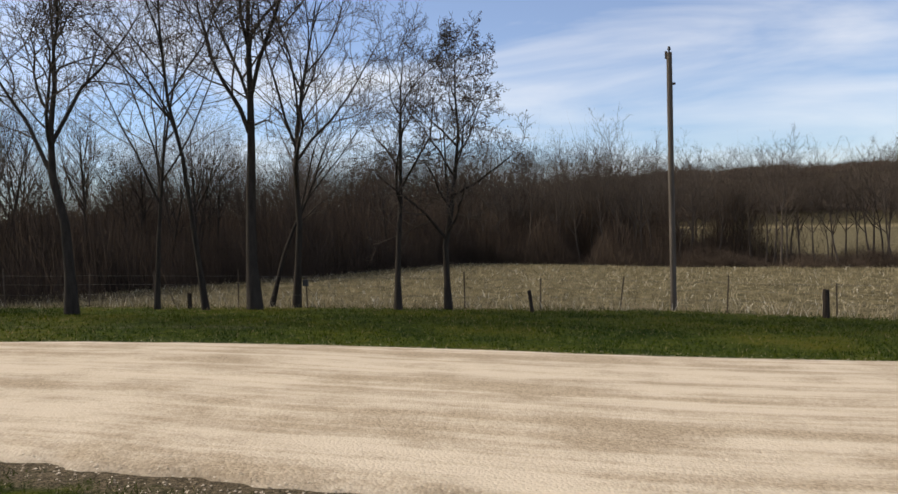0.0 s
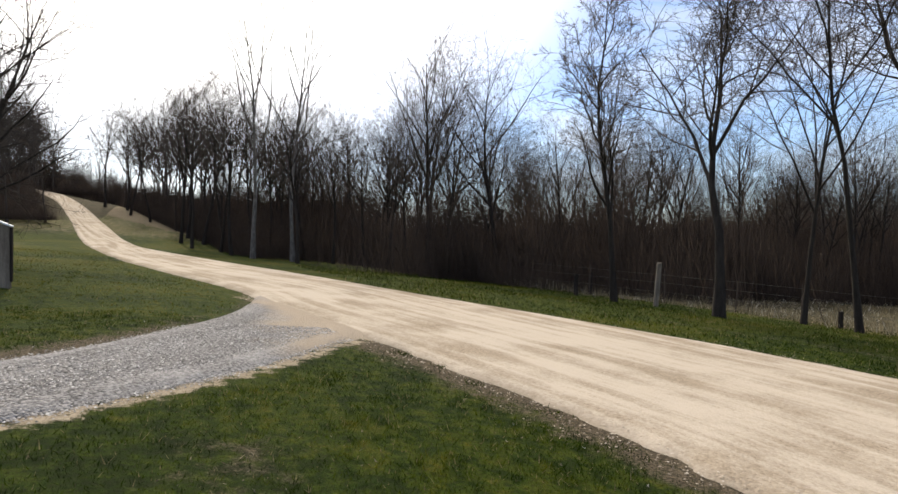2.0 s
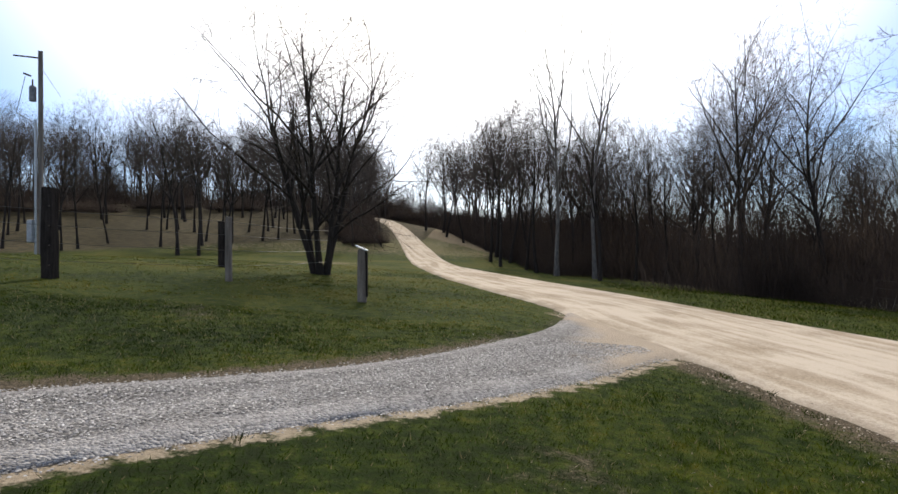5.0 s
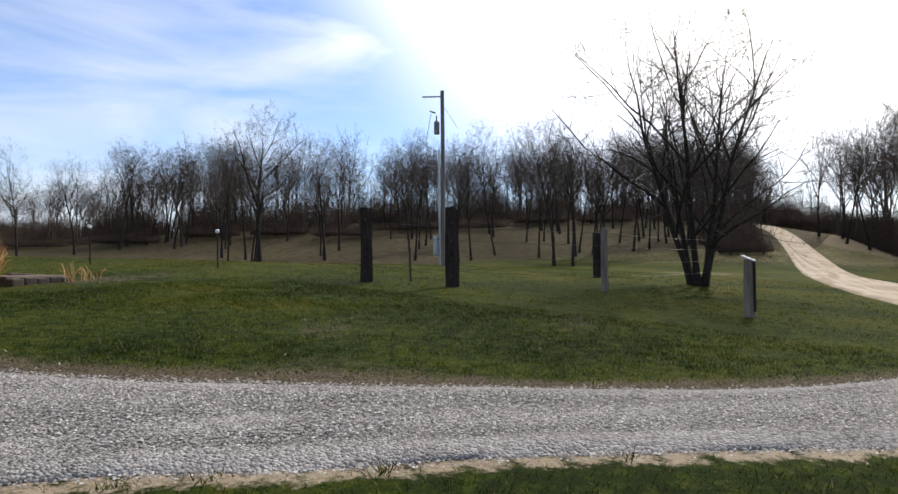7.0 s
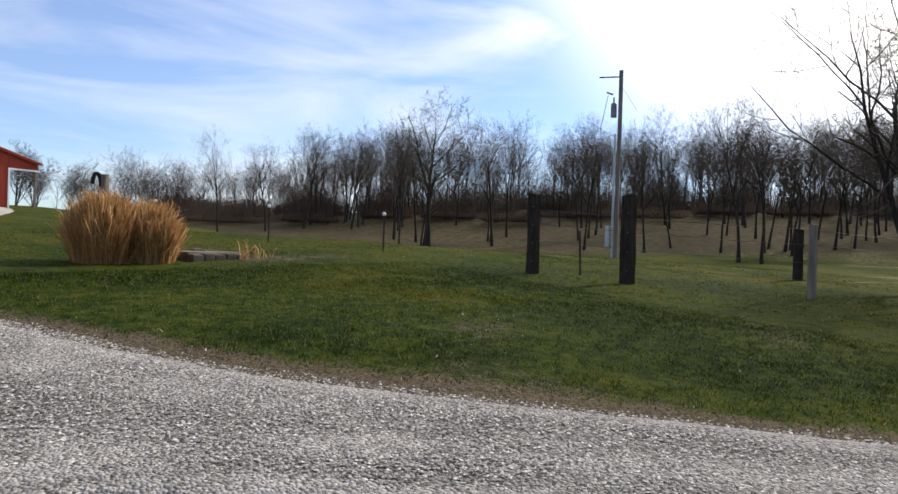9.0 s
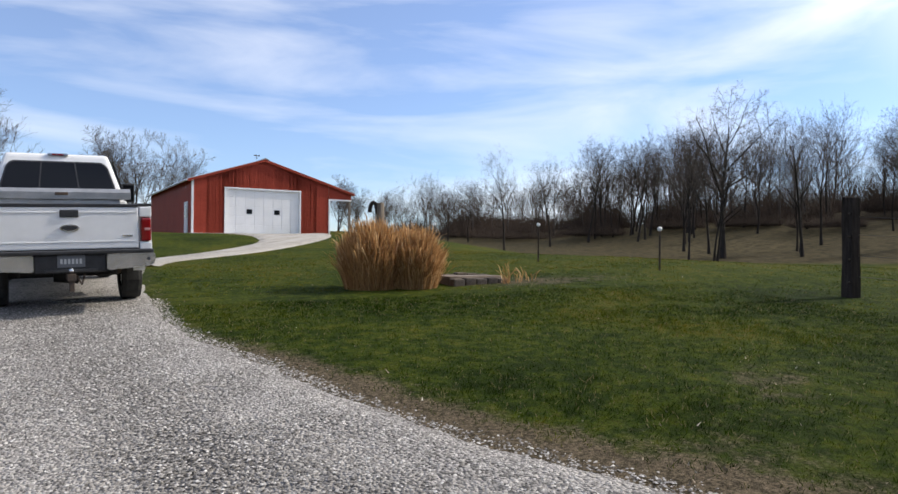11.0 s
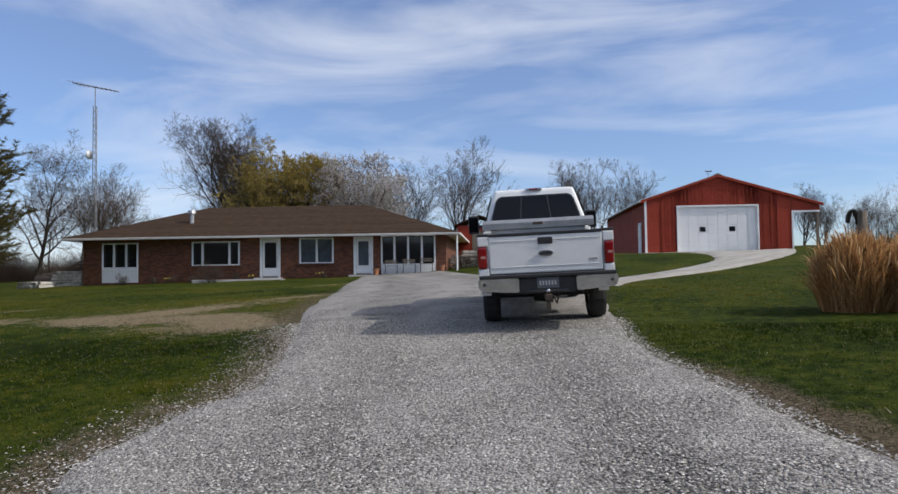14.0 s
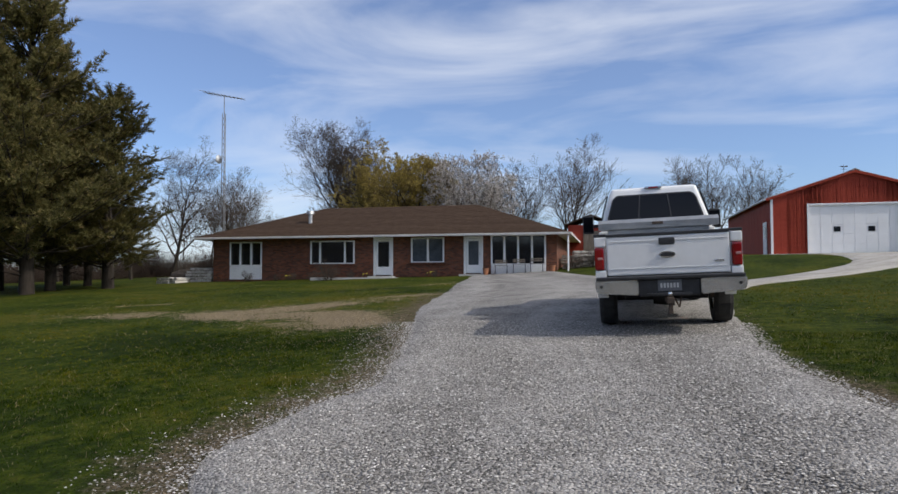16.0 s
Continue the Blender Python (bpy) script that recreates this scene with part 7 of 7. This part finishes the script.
def grass_material(name, depth):
    """Blades that take the turf's own drifts of green, each a little different, some of them dry."""
    m = bpy.data.materials.new(name)
    m.use_nodes = True
    n, l = m.node_tree.nodes, m.node_tree.links
    p = n["Principled BSDF"]
    p.inputs["Roughness"].default_value, p.inputs["Specular IOR Level"].default_value = 0.8, 0.05
    c, g = n.new("ShaderNodeTexCoord"), n.new("ShaderNodeNewGeometry")
    green = turf_green(n, l, c.outputs["Object"], depth)
    r = n.new("ShaderNodeValToRGB")
    e = r.color_ramp.elements
    e[0].color, e[1].color = (0.62, 0.66, 0.6, 1), (1.9, 1.6, 1.3, 1)
    l.new(g.outputs["Random Per Island"], r.inputs["Fac"])
    mx = n.new("ShaderNodeMix")
    mx.data_type, mx.blend_type = "RGBA", "MULTIPLY"
    mx.inputs["Factor"].default_value = 1.0
    l.new(green, mx.inputs["A"])
    l.new(r.outputs["Color"], mx.inputs["B"])
    dry = n.new("ShaderNodeMath")
    dry.operation = "GREATER_THAN"
    dry.inputs[1].default_value = 0.93
    l.new(g.outputs["Random Per Island"], dry.inputs[0])
    d = n.new("ShaderNodeMix")
    d.data_type = "RGBA"
    d.inputs["B"].default_value = (0.25, 0.20, 0.11, 1)
    l.new(dry.outputs[0], d.inputs["Factor"])
    l.new(mx.outputs["Result"], d.inputs["A"])
    l.new(d.outputs["Result"], p.inputs["Base Color"])
    t, mix = n.new("ShaderNodeBsdfTranslucent"), n.new("ShaderNodeMixShader")
    l.new(d.outputs["Result"], t.inputs["Color"])
    mix.inputs["Fac"].default_value = 0.4
    l.new(p.outputs[0], mix.inputs[1])
    l.new(t.outputs[0], mix.inputs[2])
    l.new(mix.outputs[0], n["Material Output"].inputs["Surface"])
    return m


def blades(name, label, x, y, r, lo, hi, w, material, lean=0.5):
    n = len(x)
    z = quick_height(x, y, GZ) - 0.008
    clump = np.clip(0.5 + 0.9 * ripple(x, y, 3.1, 0.7) * ripple(x, y, 2.3, 1.9), 0, 1) + 0.9 * np.clip(ripple(x, y, 9.7, 0.3) * ripple(x, y, 7.1, 2.2), 0, 1)
    h = r.uniform(lo, hi, n) * (0.5 + 0.75 * clump)
    a, b = r.uniform(0, 6.283, n), r.uniform(0, 6.283, n)
    k = r.uniform(0.15, lean, n) * h
    sx, sy = np.cos(a) * w, np.sin(a) * w
    v = np.stack([np.stack([x - sx, y - sy, z], 1), np.stack([x + sx, y + sy, z], 1), np.stack([x + np.cos(b) * k, y + np.sin(b) * k, z + h], 1)], 1).reshape(-1, 3)
    f = np.arange(3 * n).reshape(-1, 3)
    return tagged(new(name, data_mesh(name, v, f, material)), label, "grass", kind="stuff")


def lawn_points(seed, n, x0, x1, y0, y1, keep=0.02, tuft=0.03):
    """Places for blades, gathered into small tufts, thin where the turf is worn or buried."""
    r, cx, cy = scatter(seed, n // 5, x0, x1, y0, y1)
    cx, cy = np.repeat(cx, 5), np.repeat(cy, 5)
    x, y = cx + r.normal(0, tuft, len(cx)), cy + r.normal(0, tuft, len(cy))
    near = np.max([band_mask(x, y, *b) for b in BANDS], axis=0)
    worn = np.clip(1.0 * straw_places(cx, cy) + 0.95 * litter_places(cx, cy) + 1.3 * dust_places(cx, cy), 0, 0.97)
    thin = np.clip(0.25 + 0.75 * ripple(cx, cy, 0.7, 5.0) - 0.4 * lush_and_backlit_places(cx, cy), 0, 0.6)
    ok = (near < -keep - 0.12 * r.random(len(x)) ** 2) & (r.random(len(x)) > worn) & (r.random(len(x)) > thin)
    return r, x[ok], y[ok]


def pebbles(name, label, x, y, r, lo, hi, material, lift, seed_flat=0.6, category="gravel"):
    """Loose stones: squat irregular octahedra sunk a little in the surface."""
    n = len(x)
    z = quick_height(x, y, NZ) + lift
    s = r.uniform(lo, hi, n)
    a = r.uniform(0, 1.57, n)
    pts = []
    for k in range(4):
        t = a + k * 1.5708
        q = s * r.uniform(0.7, 1.2, n)
        pts.append(np.stack([x + np.cos(t) * q, y + np.sin(t) * q, z + r.uniform(-0.1, 0.25, n) * s], 1))
    pts.append(np.stack([x + r.normal(0, 0.2, n) * s, y + r.normal(0, 0.2, n) * s, z + s * seed_flat * r.uniform(0.8, 1.2, n)], 1))
    v = np.stack(pts, 1).reshape(-1, 3)
    k = np.arange(n)[:, None] * 5
    f = np.concatenate([k + [0, 1, 4], k + [1, 2, 4], k + [2, 3, 4], k + [3, 0, 4]])
    return tagged(new(name, data_mesh(name, v, f, material)), label, category, kind="stuff")


GRASS = grass_material("grass_blades", 0.07)
# far lawn's blades: backlight put in as a lighter green
BACKLIT_GRASS = grass_material("backlit_grass_blades", -0.10)
r, x, y = lawn_points(1, 520000, -11, 7.5, -12, 4.6)
blades("lawn_grass", "short green spring lawn grass", x, y, r, 0.015, 0.05, 0.0042, GRASS, 1.3)
r, x, y = lawn_points(12, 30000, -11, 7.5, -12, 4.6, tuft=0.05)
blades("lawn_tufts", "coarser tufts of green grass in the lawn", x, y, r, 0.035, 0.085, 0.004, GRASS, 1.1)
r, x, y = lawn_points(2, 260000, -28, 20, -26, 4.5, tuft=0.07)
far = np.hypot(x + 3, y + 4) > 9
blades("lawn_grass", "short green spring lawn grass", x[far], y[far], r, 0.015, 0.045, 0.010, BACKLIT_GRASS, 1.5)
r, x, y = scatter(3, 120000, -32, 16, 6, 27)
near = band_mask(x, y, ROAD_NEAR, ROAD_FAR)
ok = (near < -0.05) & (y > 5.5 + 0.3 * x) & (y < vfence(x) + 1.5) & (r.random(len(x)) > litter_places(x, y)) & (r.random(len(x)) > 0.5 * np.clip(ripple(x, y, 0.8, 1.0), 0, 1))
blades("verge_grass", "green verge grass between road and fence", x[ok], y[ok], r, 0.03, 0.11, 0.009, GRASS, 1.2)
r, x, y = scatter(4, 60000, -28, 22, 14, 31)
ok = np.abs(y - vfence(x) - 0.3) < 0.9 * r.random(len(x)) + 0.2
blades("dry_fence_grass", "tall dry grass along the fence", x[ok], y[ok], r, 0.15, 0.55, 0.007, STUBBLE, 0.6)
# stubble rows in the field
r, x, y = scatter(5, 60000, -34, 70, 22, 57)
y = np.where(r.random(len(y)) < 0.7, np.round(y / 0.76) * 0.76 + r.normal(0, 0.10, len(y)), y)
ok = (y > vfence(x) + 1.0) & (x > -30 - 0.12 * (y - 20))
blades("corn_stubble", "pale broken corn stalks left in the field", x[ok], y[ok], r, 0.05, 0.30, 0.014, STUBBLE, 1.6)
# dead pale grass where the lawn is worn beside the drive
r, x, y = scatter(9, 170000, 1, 24, -30, -8)
near = np.max([band_mask(x, y, *b) for b in BANDS], axis=0)
ok = (near < -0.1) & (r.random(len(x)) < 1.2 * straw_places(x, y) - 0.1 + 0.25 * ripple(x, y, 4.0, 1.0))
blades("dead_grass", "flattened pale dead grass in the worn lawn", x[ok], y[ok], r, 0.010, 0.03, 0.009, DEAD_GRASS, 2.6)
# leaf litter and pale bits in the lawn, thickest along the drive
r, x, y = scatter(6, 90000, -14, 9, -16, 5)
near = np.max([band_mask(x, y, *b) for b in BANDS], axis=0)
ok = (near < 0.05) & (r.random(len(x)) < 0.012 + 0.6 * litter_places(x, y))
blades("leaf_litter", "dry leaves and pale bits scattered in the grass", x[ok], y[ok], r, 0.005, 0.028, 0.010, LITTER, 2.4)
# loose stones on the drive, spilled over its rims, and along the road's shoulder
r, x, y = scatter(7, 540000, -10, 6, -13, 3)
near = band_mask(x, y, DRIVE_WEST, DRIVE_EAST)
road_in = band_mask(x, y, ROAD_NEAR, ROAD_FAR)
spill = np.where((x > 1.5) & (y < -4), 0.9, 0.12)
ok = (near > -spill * r.random(len(x)) ** 4) & (road_in < -0.2) & (r.random(len(x)) < 0.8 + 0.2 * smooth(-0.4, 0.4, ripple(x, y, 1.1, 0.5)))
bed_z = np.where(near > 0, 0.038 * smooth(0, 0.5, near) - 0.003, quick_height(x, y, GZ) - quick_height(x, y, NZ))
pebbles("drive_stones", "loose grey crushed stone on the drive", x[ok], y[ok], r, 0.004, 0.0155, STONE_BIT, bed_z[ok])
r, x, y = scatter(8, 70000, -14, 8, 2, 14)
road_in = band_mask(x, y, ROAD_NEAR, ROAD_FAR)
ok = (road_in > -0.7 * r.random(len(x))) & (r.random(len(x)) < 0.03 + 0.7 * np.exp(-np.abs(road_in) / 0.3))
bed_z = np.where(road_in > 0, 0.05 * smooth(0, 0.5, road_in), quick_height(x, y, GZ) - quick_height(x, y, NZ))
pebbles("road_stones", "loose tan stones along the road edge", x[ok], y[ok], r, 0.005, 0.016, TAN_BIT, bed_z[ok])
# dark weedy tufts on the drive, at its mouth and along the road's shoulder
TUFTS = [(-11.4, 3.0, 0.16, 60), (-8.3, 3.25, 0.13, 70), (-7.6, 3.45, 0.1, 50), (-6.7, 3.5, 0.14, 60), (-5.5, 3.75, 0.14, 60), (-9.7, 1.9, 0.45, 130), (-10.6, 1.6, 0.4, 90), (-3.6, -4.0, 0.22, 80), (-3.2, -4.3, 0.14, 40), (-5.0, -2.0, 0.16, 40), (-2.7, -3.2, 0.08, 40), (-2.3, -3.5, 0.09, 40), (-3.4, -2.5, 0.07, 40), (-4.6, -1.4, 0.06, 30)]
r = np.random.default_rng(51)
for cx, cy, wide, count in TUFTS:
    x, y = cx + r.normal(0, wide, count), cy + r.normal(0, wide * 0.5, count)
    blades("weed_tuft", "dark low tuft of weeds in the gravel", x, y, r, 0.03, 0.075, 0.005, GRASS, 1.6)
